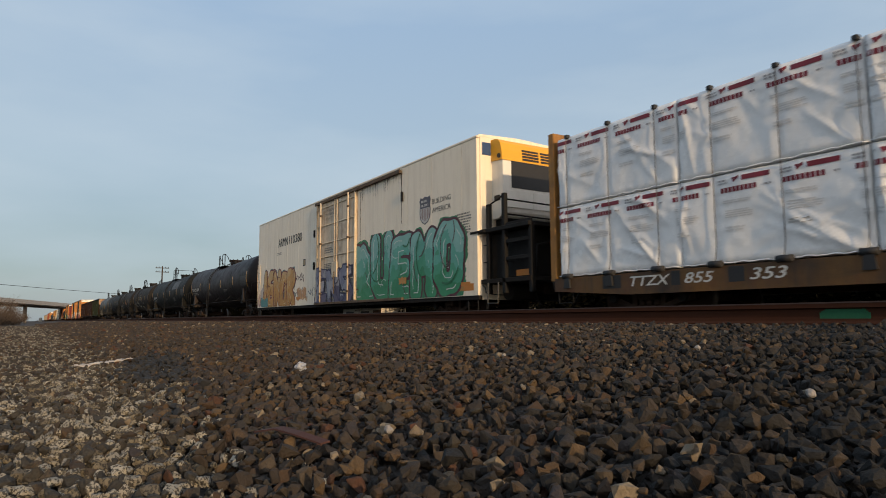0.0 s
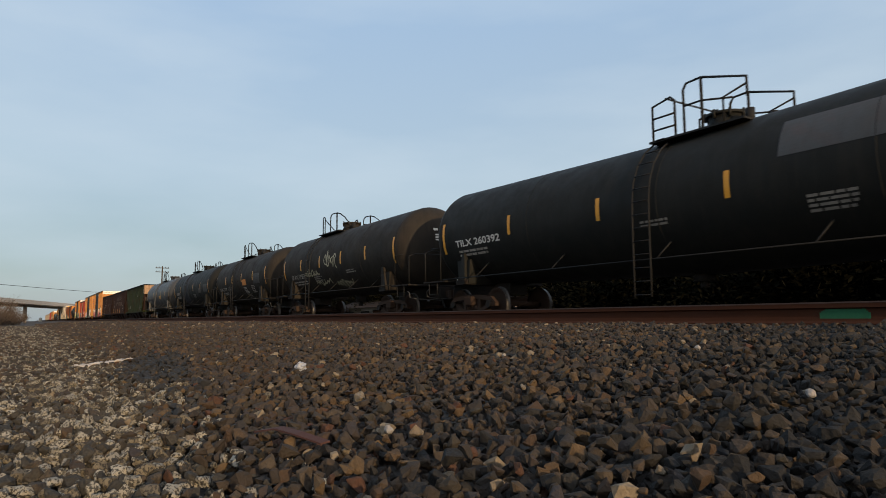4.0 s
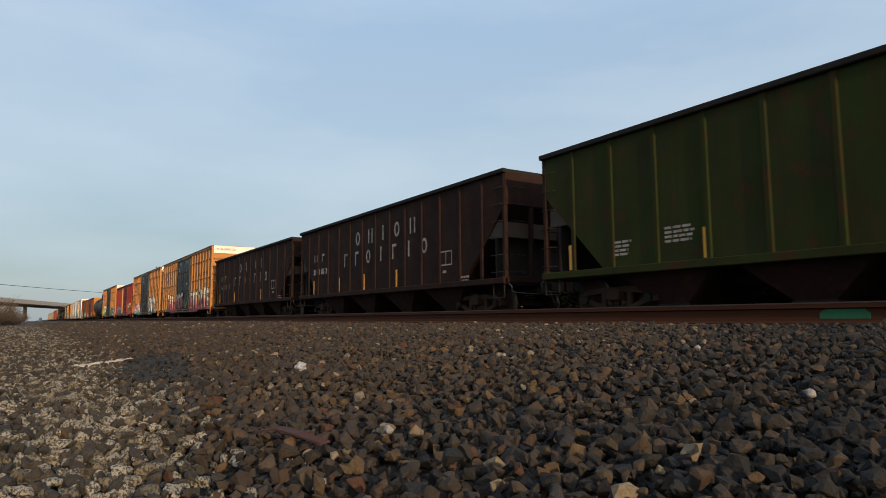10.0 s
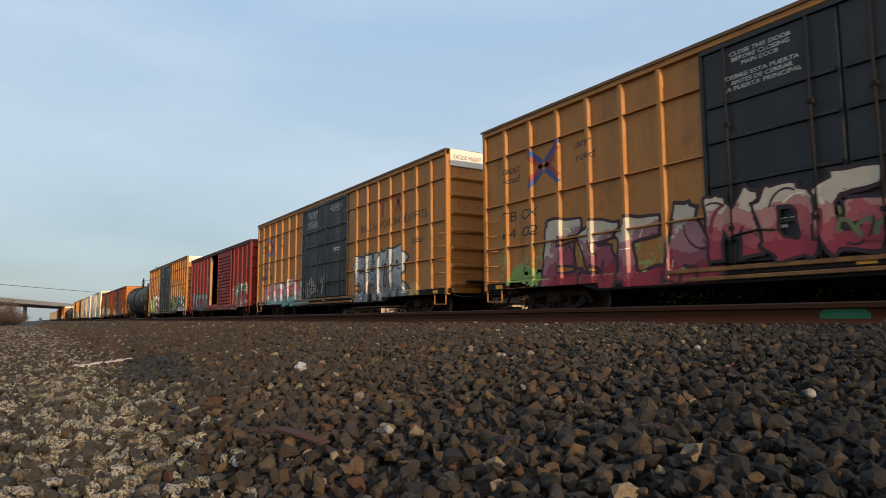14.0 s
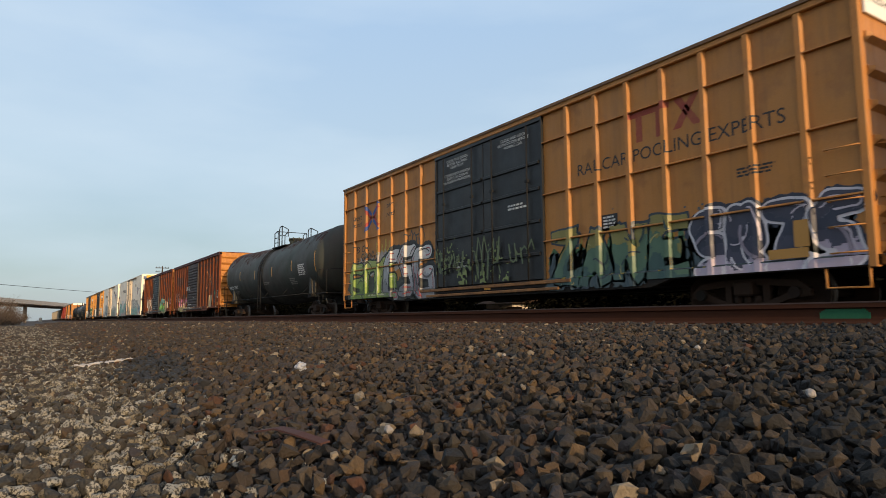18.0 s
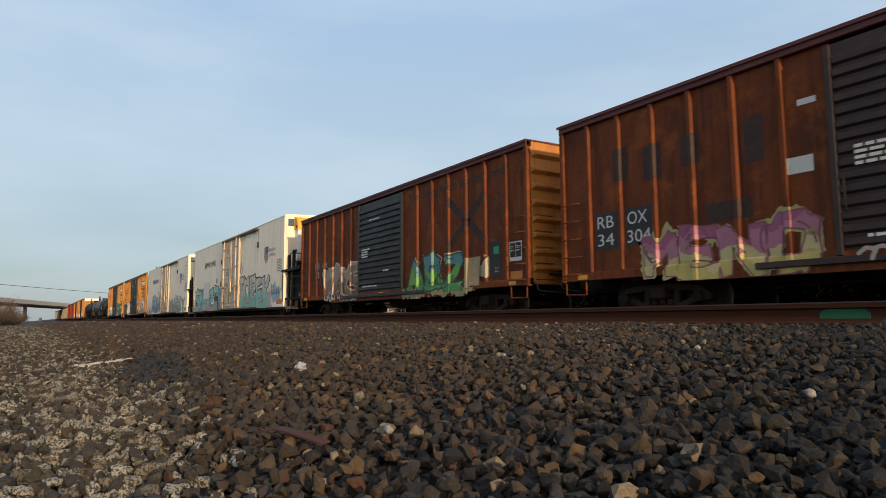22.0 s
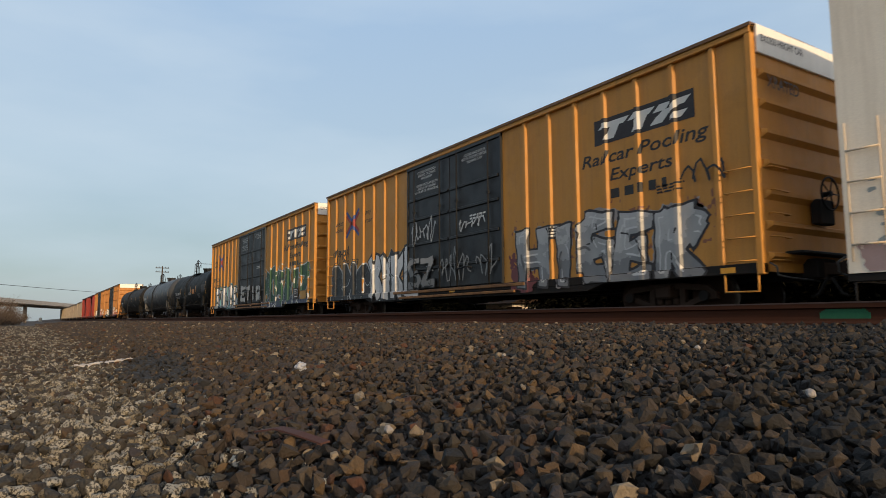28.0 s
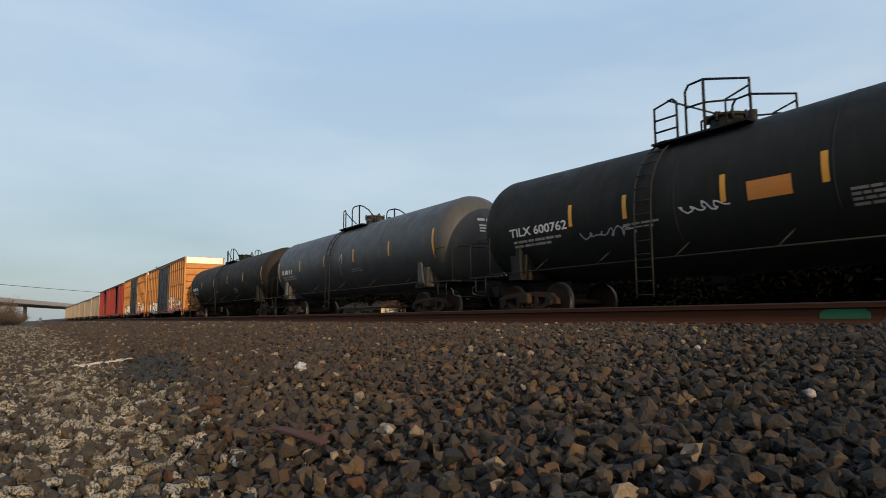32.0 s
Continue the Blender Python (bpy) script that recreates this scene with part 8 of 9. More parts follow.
# scrawls on the tanks
c_, skin = tanks["c"]
for k, (a, b, z0, z1) in enumerate(((-2.9, -1.0, 1.85, 2.25), (-0.6, 0.7, 2.1, 2.9), (0.2, 1.6, 1.3, 1.7), (-1.9, -0.4, 1.5, 1.8))):
    tag(c_, a, b, z0, z1, (0.36, 0.33, 0.22), 110 + k, wall=skin, w=0.025)
tag(tanks["d"][0], -2.65, -1.75, 1.62, 2.20, (0.26, 0.26, 0.27), 120, wall=tanks["d"][1], w=0.014)
tag(tanks["t"][0], -2.6, -0.7, 1.75, 2.0, (0.28, 0.28, 0.29), 121, wall=tanks["t"][1], w=0.014)
tag(tanks["t"][0], 0.1, 1.1, 1.95, 2.2, (0.5, 0.5, 0.5), 122, wall=tanks["t"][1], w=0.014)
tag(tanks["g"][0], -0.6, 0.4, 2.0, 2.9, (0.45, 0.45, 0.45), 123, wall=tanks["g"][1], w=0.02)
# ---- center-beam flatcar with wrapped wallboard, at the head of the view ----
M["wrap"] = surface("white plastic wrap", (0.78, 0.775, 0.76), (0.68, 0.69, 0.70), mix=0.5, big=1.2, rough=0.24, grain=9, bump=0.15, spec=0.6, fine=0.08)
M["wrap_red"] = surface("dark red print", (0.20, 0.018, 0.032), rough=0.4)
M["wrap_grey"] = surface("pale grey print", (0.60, 0.595, 0.585), (0.56, 0.555, 0.55), rough=0.35, fine=0.05)
M["wrap_dim"] = surface("grey print", (0.32, 0.31, 0.32), (0.28, 0.27, 0.28), rough=0.4)
M["strap"] = surface("dark strapping", (0.10, 0.10, 0.105), rough=0.5)
M["guard"] = surface("black strap guard", (0.02, 0.02, 0.021), rough=0.6)
M["flat_yellow"] = surface("worn yellow flatcar paint", (0.15, 0.070, 0.015), (0.014, 0.012, 0.010), mix=0.95, big=0.9, streak=0.6, rust=0.5)
STRAPS = [-10.76 + 1.258 * k for k in range(17)]


def flat_car(back):
    car = thing("flatcar", "worn yellow centre-beam flatcar loaded with wrapped wallboard", "flatcar", "freight cars of the train")
    a, b = -11.2, 11.2
    part("deck", Shape().box(a, b, -1.42, 1.42, 0.86, 0.97, 0.01), "flat_yellow", car)
    for side in (-1, 1):
        y0, y1 = sorted((side * 1.52, side * 1.40))
        part("side_sill", Shape().prism([(a, 0.95), (a, 0.66), (a + 2.2, 0.52), (b - 2.2, 0.52), (b, 0.66), (b, 0.95)], y0, y1), "flat_yellow", car)
    for x in (a - 0.20, b):
        part("bulkhead", Shape().box(x, x + 0.20, -1.46, 1.46, 0.9, 4.46, 0.02), "flat_end", car, "yellow steel end bulkhead")
        for y in (-1.0, -0.35, 0.35, 1.0):
            part("bulkhead_rib", Shape().box(x - 0.06, x + 0.26, y - 0.05, y + 0.05, 0.98, 4.4, 0.01), "flat_end", car)
    part("center_beam", Shape().box(a, b, -0.10, 0.10, 0.97, 4.3), "flat_yellow", car)
    pocket = Shape().prism([(-0.10, 0.72), (0.10, 0.72), (0.07, 0.98), (-0.07, 0.98)], -1.565, -1.515).mesh("stake_pocket", M["guard"])
    winch = Shape().rod((-0.13, -1.53, 0.99), (0.13, -1.53, 0.99), 0.06, 10).mesh("winch", M["guard"])
    for x in STRAPS:
        if not -9.0 < x < -5.4:
            part("stake_pocket", pocket, None, car, at=(x, 0, 0))
        part("winch", winch, None, car, at=(x, 0, 0))
        part("strap", Shape().pipe([(x, -1.54, 0.98), (x, -1.475, 1.3), (x, -1.475, 2.5), (x, -1.482, 3.0), (x, -1.475, 4.2), (x, -1.44, 4.275), (x, -0.1, 4.30)], 0.008, 4), "strap", car, "thin grey lashing strap")
        part("strap_guard", Shape().box(x - 0.05, x + 0.05, -1.49, -1.38, 4.21, 4.30, 0.012), "guard", car, "black strap corner guard")
    for x, w in ((-9.7, 0.5), (-7.95, 0.2), (-6.75, 0.3), (-4.2, 0.4)):
        paint_on("grime_patch", [("guard", rect(x, x + w, 0.66, 0.93))], car, -1.52, "tarry black patch")
    for txt, x, w in (("TTZX", -8.95, 0.98), ("855", -7.65, 0.62), ("353", -6.35, 0.66)):
        paint_on("reporting_mark", [("ink_white", fitted(txt, x, 0.68, w, 0.20, 0.25, 0.012))], car, -1.526, "white reporting mark")
    for sgn in (-1, 1):
        part("sill_step", GEAR["step"], None, car, at=pose(sgn * 11.2 - (0.56 if sgn > 0 else -0.1), -1.48, 0.75))
    underframe(car, 11.0, 0.6)
    running_gear(car, back, 11.2, 8.9, 11.75)
    return on_train(car, back)


M["flat_end"] = surface("worn dark yellow bulkhead paint", (0.36, 0.17, 0.03), (0.15, 0.07, 0.02), mix=0.8, big=1.2, streak=0.5, rust=0.3)


def bundle(x0, x1, y0, y1, z0, z1, seed, back, tier):
    """A long bale of wallboard in printed white plastic: gathered at its ends, creased on the slant."""
    rng = random.Random(seed)
    b = thing("wallboard_bundle", "wallboard bundle in white printed plastic wrap", "bundle", "bundles on the flatcar")
    L, H = x1 - x0, z1 - z0
    folds = []
    for _ in range(5):  # slack pleats that run down from the top edge
        folds.append((rng.uniform(0, L), rng.uniform(0.3, 1.0) * H, rng.uniform(0.35, 0.9), rng.uniform(0.5, 1.3), rng.uniform(0.008, 0.020), rng.uniform(0.025, 0.05)))
    for k in range(7 if tier == 0 else 3):  # tight pleats fanned towards the lower end corner
        folds.append((L - 0.05 - rng.uniform(0.2, 1.1), rng.uniform(0.15, 0.9) * H, rng.uniform(0.25, 0.95), rng.uniform(0.8, 1.7), rng.uniform(0.012, 0.028), rng.uniform(0.02, 0.04)))
    for k in range(3):  # upright gathers at the near end
        folds.append((rng.uniform(0.02, 0.22), rng.uniform(0.3, 0.7) * H, rng.uniform(1.35, 1.75), rng.uniform(0.9, 1.6), rng.uniform(0.01, 0.03), rng.uniform(0.02, 0.04)))

    def crease(x, z):
        u, v, d = x - x0, z - z0, 0.0
        for fu, fv, ang, ln, amp, wid in folds:
            c, s_ = math.cos(ang), math.sin(ang)
            along_ = (u - fu) * c - (v - fv) * s_
            q = (u - fu) * s_ + (v - fv) * c
            d += 1.7 * amp * math.exp(-abs(q) / wid) * max(0.0, 1 - abs(along_) / (ln * 0.6))
        d += 0.024 * noise.noise((u * 1.7 + seed, v * 1.7, seed)) + 0.006 * noise.noise((u * 6 + seed, v * 6, seed))
        for st in STRAPS:
            if abs(x - st) < 0.5:
                d -= 0.020 * math.exp(-abs(x - st) / 0.07)
        return d

    near = y0 if abs(y0) > abs(y1) else y1
    far = y1 if near == y0 else y0
    sg = -1 if near < 0 else 1
    nx, nz = (84, 34) if sg < 0 else (12, 6)

    def face_y(x, z):
        e = min(x - x0, x1 - x, 0.10) / 0.10 * min(z - z0, z1 - z, 0.09) / 0.09
        return near - sg * 0.045 * (1 - max(0.0, e) ** 0.5) + sg * crease(x, z)

    rings = []
    for i in range(nx + 1):
        x = x0 + L * i / nx
        ring = [(x, face_y(x, z0 + H * j / nz), z0 + H * j / nz) for j in range(nz + 1)]
        ring += [(x, near - sg * 0.12, z1 + 0.012), (x, far, z1 + 0.01 * math.sin(i)), (x, far, z0)]
        rings.append(ring)
    part("wrap", Shape().quads(rings, 0, True), "wrap", b)
    if sg < 0:
        def skin(x, z):
            return face_y(x, z) - 0.004

        px = x0 + rng.uniform(-0.55, -0.1)
        while px < x1:
            zz = z1 - 0.27

            def cut(polys):
                return [q for q in (clip_x(p, x0 + 0.03, x1 - 0.03) for p in polys) if q]

            def strips(a, c, z_, h, n=10):
                return [r for k in range(n) for r in rect(a + (c - a) * k / n, a + (c - a) * (k + 1) / n, z_, z_ + h)]

            red = strips(px + 0.50, px + 1.00, zz + 0.10, 0.085) + [[(px + 0.30, zz + 0.17), (px + 0.34, zz + 0.08), (px + 0.385, zz + 0.12), (px + 0.36, zz + 0.18)], [(px + 0.385, zz + 0.12), (px + 0.44, zz + 0.15), (px + 0.44, zz + 0.20), (px + 0.37, zz + 0.17)]]
            word = []
            for k in range(9):  # one upright block for each letter of the trade name
                a = px + 0.08 + k * 0.078
                word += rect(a, a + 0.062, zz - 0.08, zz + 0.01)
            grey = bars(px + 0.04, zz + 0.13, 0.22, 0.03, 2, rng, 0.05) + bars(px + 0.90, zz - 0.05, 0.12, 0.03, 1, rng, 0.05)
            faint = bars(px + 0.12, zz - 0.24, 0.55, 0.022, 2, rng, 0.12) + bars(px + 0.15, zz - 0.42, 0.6, 0.022, 4, rng, 0.14) + bars(px + 0.15, zz - 0.72, 0.4, 0.03, 2, rng, 0.14)
            lay = [(m, cut(p)) for m, p in (("wrap_red", red + word), ("wrap_dim", grey), ("wrap_grey", faint))]
            lay = [(m, p) for m, p in lay if p]
            if lay:
                paint_on("print", lay, b, skin, "dark red and grey printed bars")
            px += 1.13
        part("wrap_hem", Shape().pipe([(x0 + L * k / 24, near - 0.012 + 0.01 * math.sin(k * 1.7), z0 + 0.012 + 0.012 * math.sin(k * 2.3)) for k in range(25)], 0.014, 5), "wrap", b, "gathered hem of the plastic")
    return on_train(b, back)


FLAT_BACK = 0.06
flat_car(FLAT_BACK)
for k in range(6):
    xa = -11.08 + k * 3.36
    for tier, (za, zb) in enumerate(((0.99, 2.60), (2.62, 4.25))):
        off = 0.0 if tier else (-0.02 if k else 0.0)
        bundle(xa + off, xa + 3.335 + off, -1.46, -0.12, za, zb, 7 * k + tier + 3, FLAT_BACK, tier)
        bundle(xa, xa + 3.335, 0.12, 1.46, za, zb, 300 + 7 * k + tier, FLAT_BACK, tier)
# ---- far side of the line, distance and small things ----
M["leaf"] = surface("dark evergreen needles", (0.020, 0.028, 0.016), (0.035, 0.040, 0.022), mix=0.6, big=0.5, rough=0.8, grain=8, bump=0)
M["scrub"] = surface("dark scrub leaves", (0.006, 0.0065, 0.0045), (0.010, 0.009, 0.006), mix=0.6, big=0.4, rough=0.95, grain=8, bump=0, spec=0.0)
M["dry"] = surface("dry winter brush", (0.12, 0.085, 0.06), (0.075, 0.058, 0.045), mix=0.6, big=0.4, rough=0.9, grain=8, bump=0)
M["bark"] = surface("grey-brown bark", (0.05, 0.040, 0.032), rough=0.95, grain=14, bump=0.6)
M["pale_wall"] = surface("pale painted wall", (0.55, 0.50, 0.42), (0.42, 0.38, 0.31), rough=0.85)


def leaves(s, centre, spread_, count, size, rng, flat=0.6):
    for _ in range(count):
        c = Vector(centre) + Vector((rng.gauss(0, spread_), rng.gauss(0, spread_), rng.gauss(0, spread_ * flat)))
        d = Vector((rng.gauss(0, 1), rng.gauss(0, 1), rng.gauss(0, 0.6))).normalized() * size * rng.uniform(0.6, 1.3)
        n = d.orthogonal().normalized() * size * rng.uniform(0.25, 0.5)
        s.face([tuple(c - d), tuple(c + n), tuple(c + d), tuple(c - n)])


def conifer(x, y, top, width, seed, label):
    rng = random.Random(seed)
    base = ground_height(x, y)
    h = top - base
    t = thing("conifer", label, "tree", "trees beyond the line", at=pose(x, y, base))
    tr = Shape().rod((0, 0, -0.3), (0.1, 0, h * 0.5), 0.22, 8, 0.14).rod((0.1, 0, h * 0.5), (0, 0, h), 0.14, 8, 0.02)
    part("trunk", tr, "bark", t)
    crown, limbs = Shape(), Shape()
    n = int(h * 5.5)
    for k in range(n):
        z = h * (0.14 + 0.85 * k / n)
        f = 1 - (z / h - 0.12) / 0.9
        ln = width * (0.12 + 0.88 * f ** 0.8) * rng.uniform(0.45, 1.1)
        a = rng.uniform(0, 6.28)
        e = (ln * math.cos(a), ln * math.sin(a), z + rng.uniform(-0.25, 0.15) * ln)
        limbs.rod((0, 0, z), e, 0.045, 4, 0.012)
        for q in spread(0.35, 1.0, 4):
            if rng.random() < 0.85:
                leaves(crown, (e[0] * q, e[1] * q, z + (e[2] - z) * q - 0.08), 0.14 + 0.16 * ln * 0.3, 22, 0.13, rng, 0.7)
    part("branchwork", limbs, "bark", t)
    part("crown", crown, "leaf", t)
    return t


def along(direction, dist):
    return direction[0] * dist, direction[1] * dist


for d, dist, el, wd, sd in (((-0.5165, 0.8563), 56, 0.2639, 2.3, 1), ((-0.443, 0.8965), 50, 0.2768, 2.6, 2), ((-0.385, 0.923), 47, 0.262, 2.4, 3), ((-0.47, 0.883), 62, 0.19, 2.8, 4), ((-0.415, 0.91), 58, 0.20, 3.0, 5)):
    x, y = along(d, dist)
    conifer(x, y, 0.4 + el * dist, wd, sd, "tall dark conifer with ragged sparse branches")


def shrub(name, x, y, h, w, seed, mat, label, count=260, group=""):
    rng = random.Random(seed)
    t = thing(name, label, "shrub", group, at=pose(x, y, ground_height(x, y) - 0.05))
    st = Shape()
    for k in range(6):
        a = rng.uniform(0, 6.28)
        st.rod((0, 0, 0), (w * 0.4 * math.cos(a), w * 0.4 * math.sin(a), h * rng.uniform(0.6, 0.95)), 0.03, 4, 0.008)
    part("branchwork", st, "bark", t)
    s = Shape()
    for k in range(14):
        a, r = rng.uniform(0, 6.28), w * 0.5 * math.sqrt(rng.random())
        leaves(s, (r * math.cos(a), r * math.sin(a), h * rng.uniform(0.12, 0.85) * (1 - 0.4 * r / w)), 0.16 * w, count // 14, 0.080 + 0.02 * w * 0.4, rng, 0.8)
    part("foliage", s, mat, t)
    return t


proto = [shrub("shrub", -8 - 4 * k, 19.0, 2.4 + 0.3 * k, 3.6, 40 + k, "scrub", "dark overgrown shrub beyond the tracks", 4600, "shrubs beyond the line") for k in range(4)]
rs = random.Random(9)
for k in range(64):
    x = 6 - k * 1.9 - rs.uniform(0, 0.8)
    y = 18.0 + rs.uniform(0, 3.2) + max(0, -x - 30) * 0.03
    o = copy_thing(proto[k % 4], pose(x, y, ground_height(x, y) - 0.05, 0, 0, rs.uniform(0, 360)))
# dry brush along the path, far off
def brush(x, y, h, w, seed):
    """Bare twiggy brush: stems that fork twice, and a few dead leaves."""
    rng = random.Random(seed)
    t = thing("brush", "leafless dry brush by the gravel path", "shrub", "brush by the path", at=pose(x, y, ground_height(x, y) - 0.05))
    tw, lv = Shape(), Shape()
    for _ in range(16):
        a, r = rng.uniform(0, 6.28), rng.uniform(0.15, 0.5) * w
        foot = Vector((rng.gauss(0, 0.12 * w), rng.gauss(0, 0.12 * w), 0))
        tip = foot + Vector((r * math.cos(a), r * math.sin(a), h * rng.uniform(0.55, 0.95)))
        part("stem", Shape().rod(foot, tip, 0.022, 4, 0.008), "bark", t)
        for _ in range(9):
            p = foot.lerp(tip, rng.uniform(0.3, 1.0))
            q = p + Vector((rng.gauss(0, 0.16 * w), rng.gauss(0, 0.16 * w), rng.uniform(0.05, 0.28) * h))
            tw.rod(p, q, 0.014, 3, 0.006)
            leaves(lv, q.lerp(p, 0.3), 0.07 * w, 9, 0.045, rng, 0.8)
    tagged(part("twig_mass", tw, "dry", t), kind="stuff")
    tagged(part("foliage", lv, "dry", t), kind="stuff")
    return t


for k in range(18):
    brush(-74 - 3.2 * k, -1.2 - 0.05 * k - rs.uniform(0, 2.6), rs.uniform(2.4, 4.0) if k % 4 == 0 else rs.uniform(1.1, 1.9), rs.uniform(2.4, 3.4), 60 + k)


def overpass():
    t = thing("overpass", "grey concrete road bridge over the line far off", "bridge")
    p, q = Vector((-237, -8.0, 0)), Vector((-311, 13.0, 0))
    d = (q - p).normalized()
    n = Vector((-d.y, d.x, 0))
    a, b = p - d * 120, q + d * 160

    def slab(name, off0, off1, z0, z1, mat="concrete"):
        rings = [[tuple(c + n * off0 + Vector((0, 0, z0))), tuple(c + n * off1 + Vector((0, 0, z0))), tuple(c + n * off1 + Vector((0, 0, z1))), tuple(c + n * off0 + Vector((0, 0, z1)))] for c in (a, b)]
        return part(name, Shape().quads(rings, 0, False), mat, t)

    slab("deck", -6, 6, 5.75, 6.05)
    for o in (-4.5, -1.5, 1.5, 4.5):
        slab("girder", o - 0.3, o + 0.3, 5.42, 5.75)
    for o in (-6.0, 5.75):
        slab("parapet", o, o + 0.25, 6.05, 7.05)
    for s_ in (0.31, -0.9, 2.2):
        c = p + (q - p) * s_
        for o in (0.0,):
            m = c + n * o
            part("pier", Shape().rod((m.x, m.y, -0.6), (m.x, m.y, 5.42), 0.6, 12), "concrete", t)
    return t


overpass()


def utility_pole(x, y, h, label):
    t = thing("utility_pole", label, "utility pole", at=pose(x, y, ground_height(x, y)))
    part("pole", Shape().rod((0, 0, -0.3), (0, 0, h), 0.17, 10, 0.12), "bark", t)
    for z in (h - 0.35, h - 1.15):
        part("crossarm", Shape().box(-0.07, 0.07, -1.25, 1.25, z - 0.07, z + 0.07), "bark", t)
        for y_ in (-1.1, -0.6, 0.6, 1.1):
            part("insulator", Shape().rod((0, y_, z + 0.07), (0, y_, z + 0.25), 0.05, 6), "railing", t)
    return t


utility_pole(-138.3, 21.8, 10.1, "timber utility pole with crossarms")
utility_pole(-90.5, -42.0, 8.6, "timber utility pole holding a cable")
utility_pole(-268.0, 69.0, 9.2, "timber utility pole holding a cable")
cable = Shape()
A, B = Vector((-90.5, -42.0, 8.4)), Vector((-268.0, 69.0, 8.8))
pts = [tuple(A.lerp(B, k / 24) - Vector((0, 0, 5.0 * (k / 24) * (1 - k / 24)))) for k in range(25)]
cable.pipe(pts, 0.045, 5)
single("cable", cable, "railing", "dark cable sagging between poles", "cable")


def shed(x, y, w, d, h, rz, label):
    t = thing("shed", label, "building", at=pose(x, y, ground_height(x, y), 0, 0, rz))
    part("wall", Shape().box(-w / 2, w / 2, -d / 2, d / 2, -0.2, h), "pale_wall", t)
    part("roof", Shape().prism([(-d / 2 - 0.3, h), (d / 2 + 0.3, h), (0, h + d * 0.25)], -w / 2 - 0.3, w / 2 + 0.3, axis="x"), "truck", t)
    for k in (-0.3, 0.1):
        part("window", Shape().box(k * w - 0.5, k * w + 0.5, -d / 2 - 0.03, -d / 2, h * 0.45, h * 0.8), "grille", t)
    part("door", Shape().box(0.32 * w, 0.32 * w + 0.9, -d / 2 - 0.04, -d / 2, 0.0, h * 0.85), "truck", t)
    return t


shed(-20.6, 16.4, 1.7, 1.2, 0.95, 0, "small pale trackside equipment hut")
shed(-33.5, 16.6, 5.0, 1.5, 1.0, 0, "low pale trackside hut far off")
single("white_cabinet", Shape().box(-300.5, -299.5, 3.0, 4.0, -0.4, 1.7, 0.05), "white_clean", "small white signal cabinet far down the line", "cabinet")

# litter on the gravel
M["paper"] = surface("dirty pale paper", (0.46, 0.41, 0.36), (0.28, 0.24, 0.20), mix=0.5, big=9, rough=0.9)
M["foil"] = surface("crumpled pale foil", (0.30, 0.32, 0.36), (0.16, 0.17, 0.2), mix=0.6, big=40, rough=0.45)


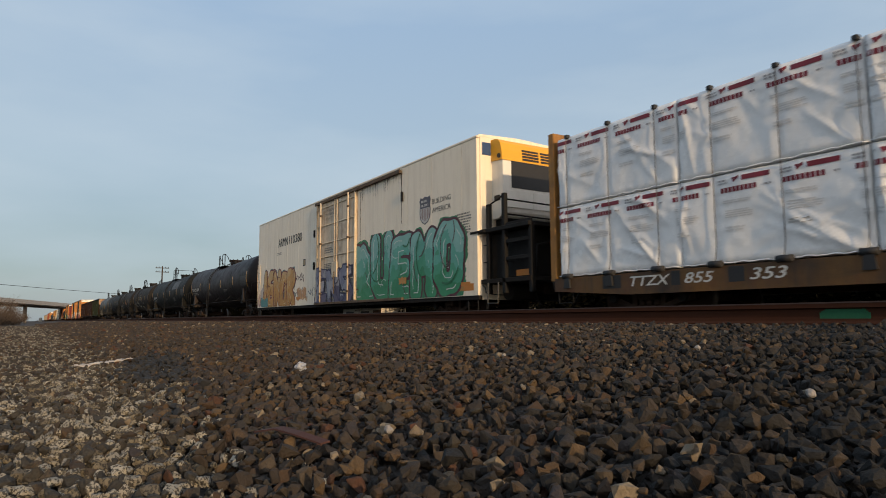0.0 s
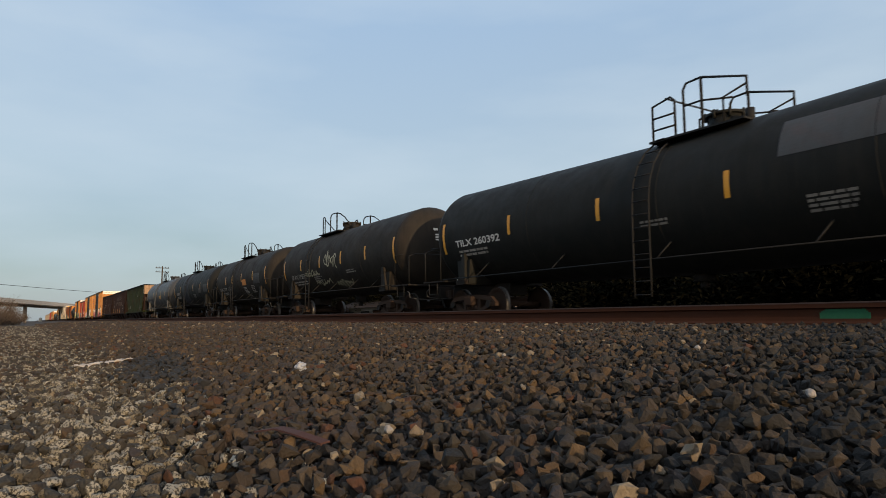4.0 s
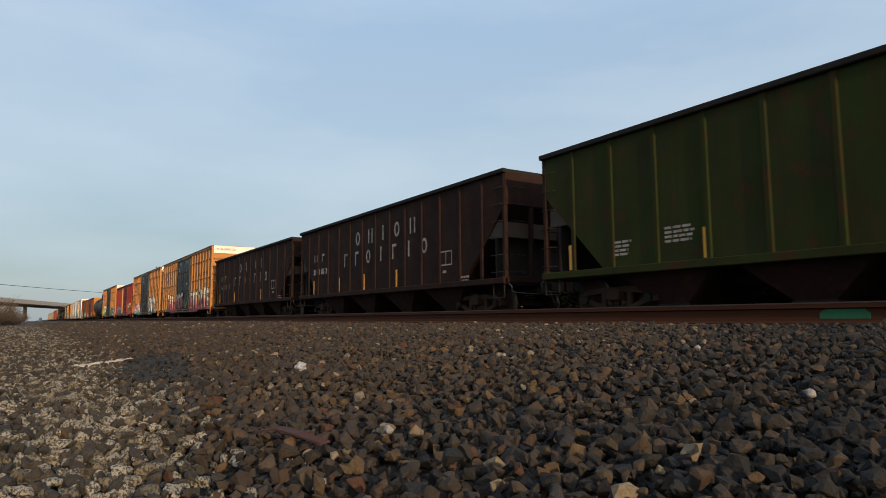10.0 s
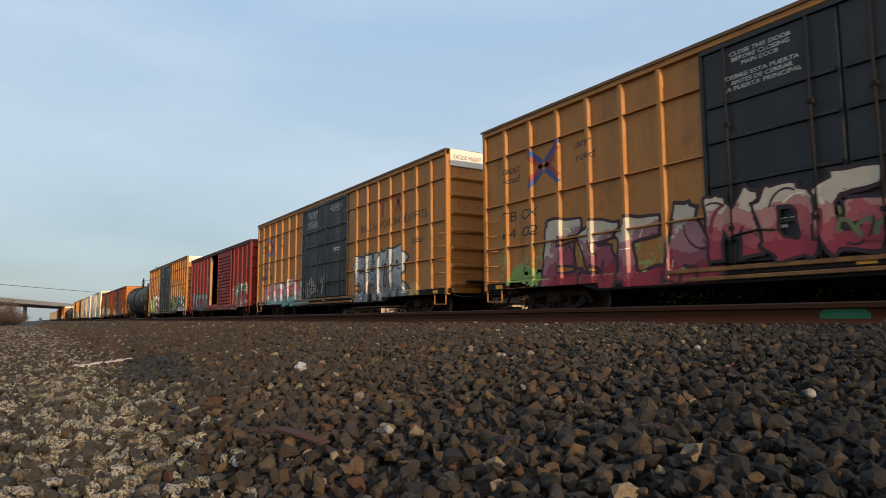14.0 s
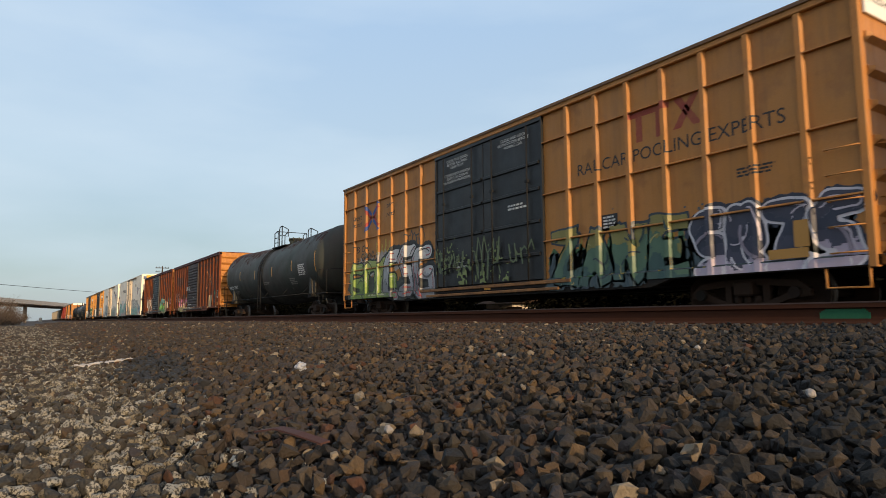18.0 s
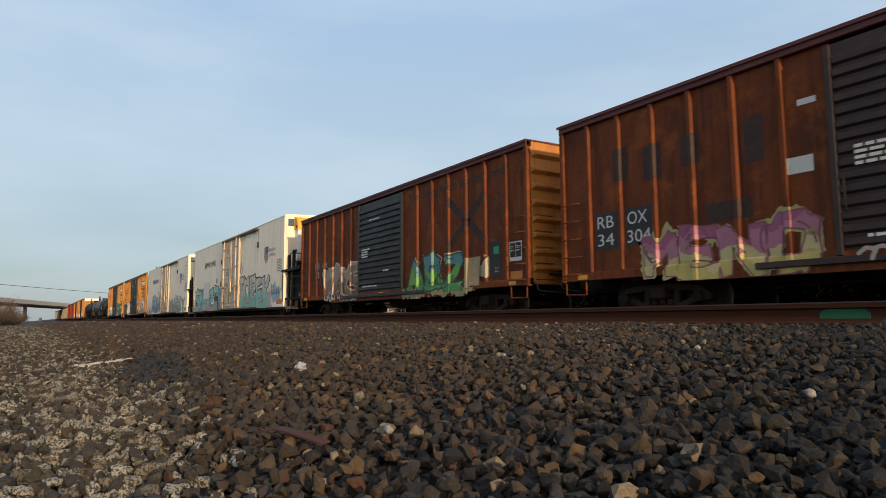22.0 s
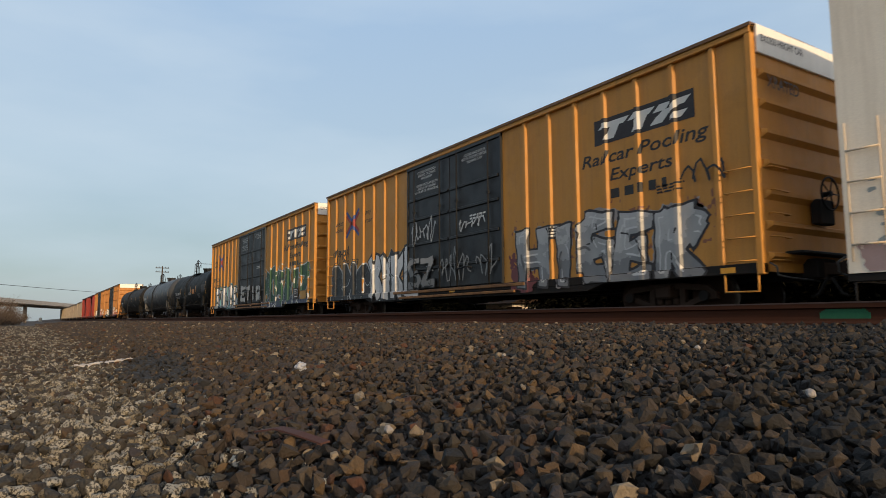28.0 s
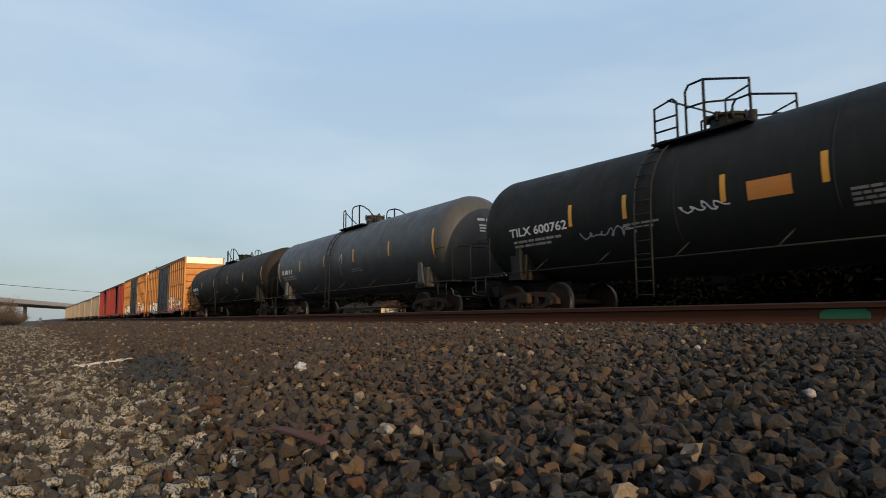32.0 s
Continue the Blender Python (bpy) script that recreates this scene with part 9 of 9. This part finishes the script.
def torn_sheet():
    rng = random.Random(4)
    s = Shape()
    rows = []
    for i in range(25):
        u = i / 24
        wdt = 0.55 * (0.05 + 0.10 * math.sin(math.pi * u) ** 0.7 + 0.07 * math.exp(-((u - 0.86) / 0.10) ** 2)) * rng.uniform(0.7, 1.2)
        row = []
        for j in range(9):
            v = j / 8 - 0.5
            bend = 0.05 * math.sin(u * 7)
            lift = 0.016 + 0.008 * math.sin(u * 17 + j) + rng.uniform(-0.006, 0.012) + 0.02 * math.exp(-((u - 0.88) / 0.07) ** 2) * (0.5 + v)
            row.append((-6.36 + bend + v * wdt * 2 * (1 + rng.uniform(-0.1, 0.1) * (j in (0, 8))), 0.34 + 0.46 * u + rng.uniform(-0.006, 0.006), lift + ground_height(-6.4, 0.34 + 0.46 * u)))
        rows.append(row)
    s.quads(rows, 0, True, closed=False, cap0=False, cap1=False)
    ob = single("torn_paper", s, "paper", "torn pale paper lying on the gravel", "litter")
    md = ob.modifiers.new("thickness", "SOLIDIFY")
    md.thickness = 0.004


torn_sheet()
bm = bmesh.new()
bmesh.ops.create_icosphere(bm, subdivisions=3, radius=0.036)
for v in bm.verts:
    v.co *= 0.82 + 0.36 * noise.noise(v.co * 55) + 0.1 * noise.noise(v.co * 130)
me = bpy.data.meshes.new("foil_ball")
bm.to_mesh(me)
bm.free()
me.materials.append(M["foil"])
ob = new("foil_ball", me)
ob.location = (-3.62, 1.335, 0.128)
tagged(ob, "crumpled pale foil ball on the ballast", "litter")
M["white_stone"] = surface("pale chalky stone", (0.27, 0.255, 0.24), (0.16, 0.15, 0.14), mix=0.6, big=20, rough=0.9, grain=90, bump=0.6)
for sx, sy, sz, sr, sd in ((-1.095, 2.04, 0.165, 0.017, 3), (-1.725, 0.909, 0.075, 0.017, 5), (-3.02, 2.35, 0.185, 0.018, 7), (-2.15, 2.95, 0.24, 0.018, 9)):
    bm = bmesh.new()
    bmesh.ops.create_icosphere(bm, subdivisions=2, radius=sr)
    for v in bm.verts:
        v.co *= 0.8 + 0.5 * noise.noise(v.co * 45 + Vector((sd, sd, 0)))
    me = bpy.data.meshes.new("pale_stone")
    bm.to_mesh(me)
    bm.free()
    me.materials.append(M["white_stone"])
    ob = new("pale_stone", me)
    ob.location = (sx, sy, sz)
    tagged(ob, "pale chalky stone lying among dark ballast", "stone", "pale stones in the ballast")
strip = Shape()
strip.quads([[(x, y - 0.014, z), (x, y + 0.014, z + 0.004), (x, y + 0.014, z + 0.009), (x, y - 0.014, z + 0.005)] for x, y, z in ((-1.98, 0.60, 0.062), (-1.90, 0.635, 0.078), (-1.80, 0.66, 0.074), (-1.70, 0.70, 0.060))], 0, False)
single("rusty_strap", strip, surface("rusty steel strap", (0.055, 0.020, 0.015), (0.035, 0.015, 0.012), rough=0.8), "rusty red steel strap among the stones", "litter")


motions()
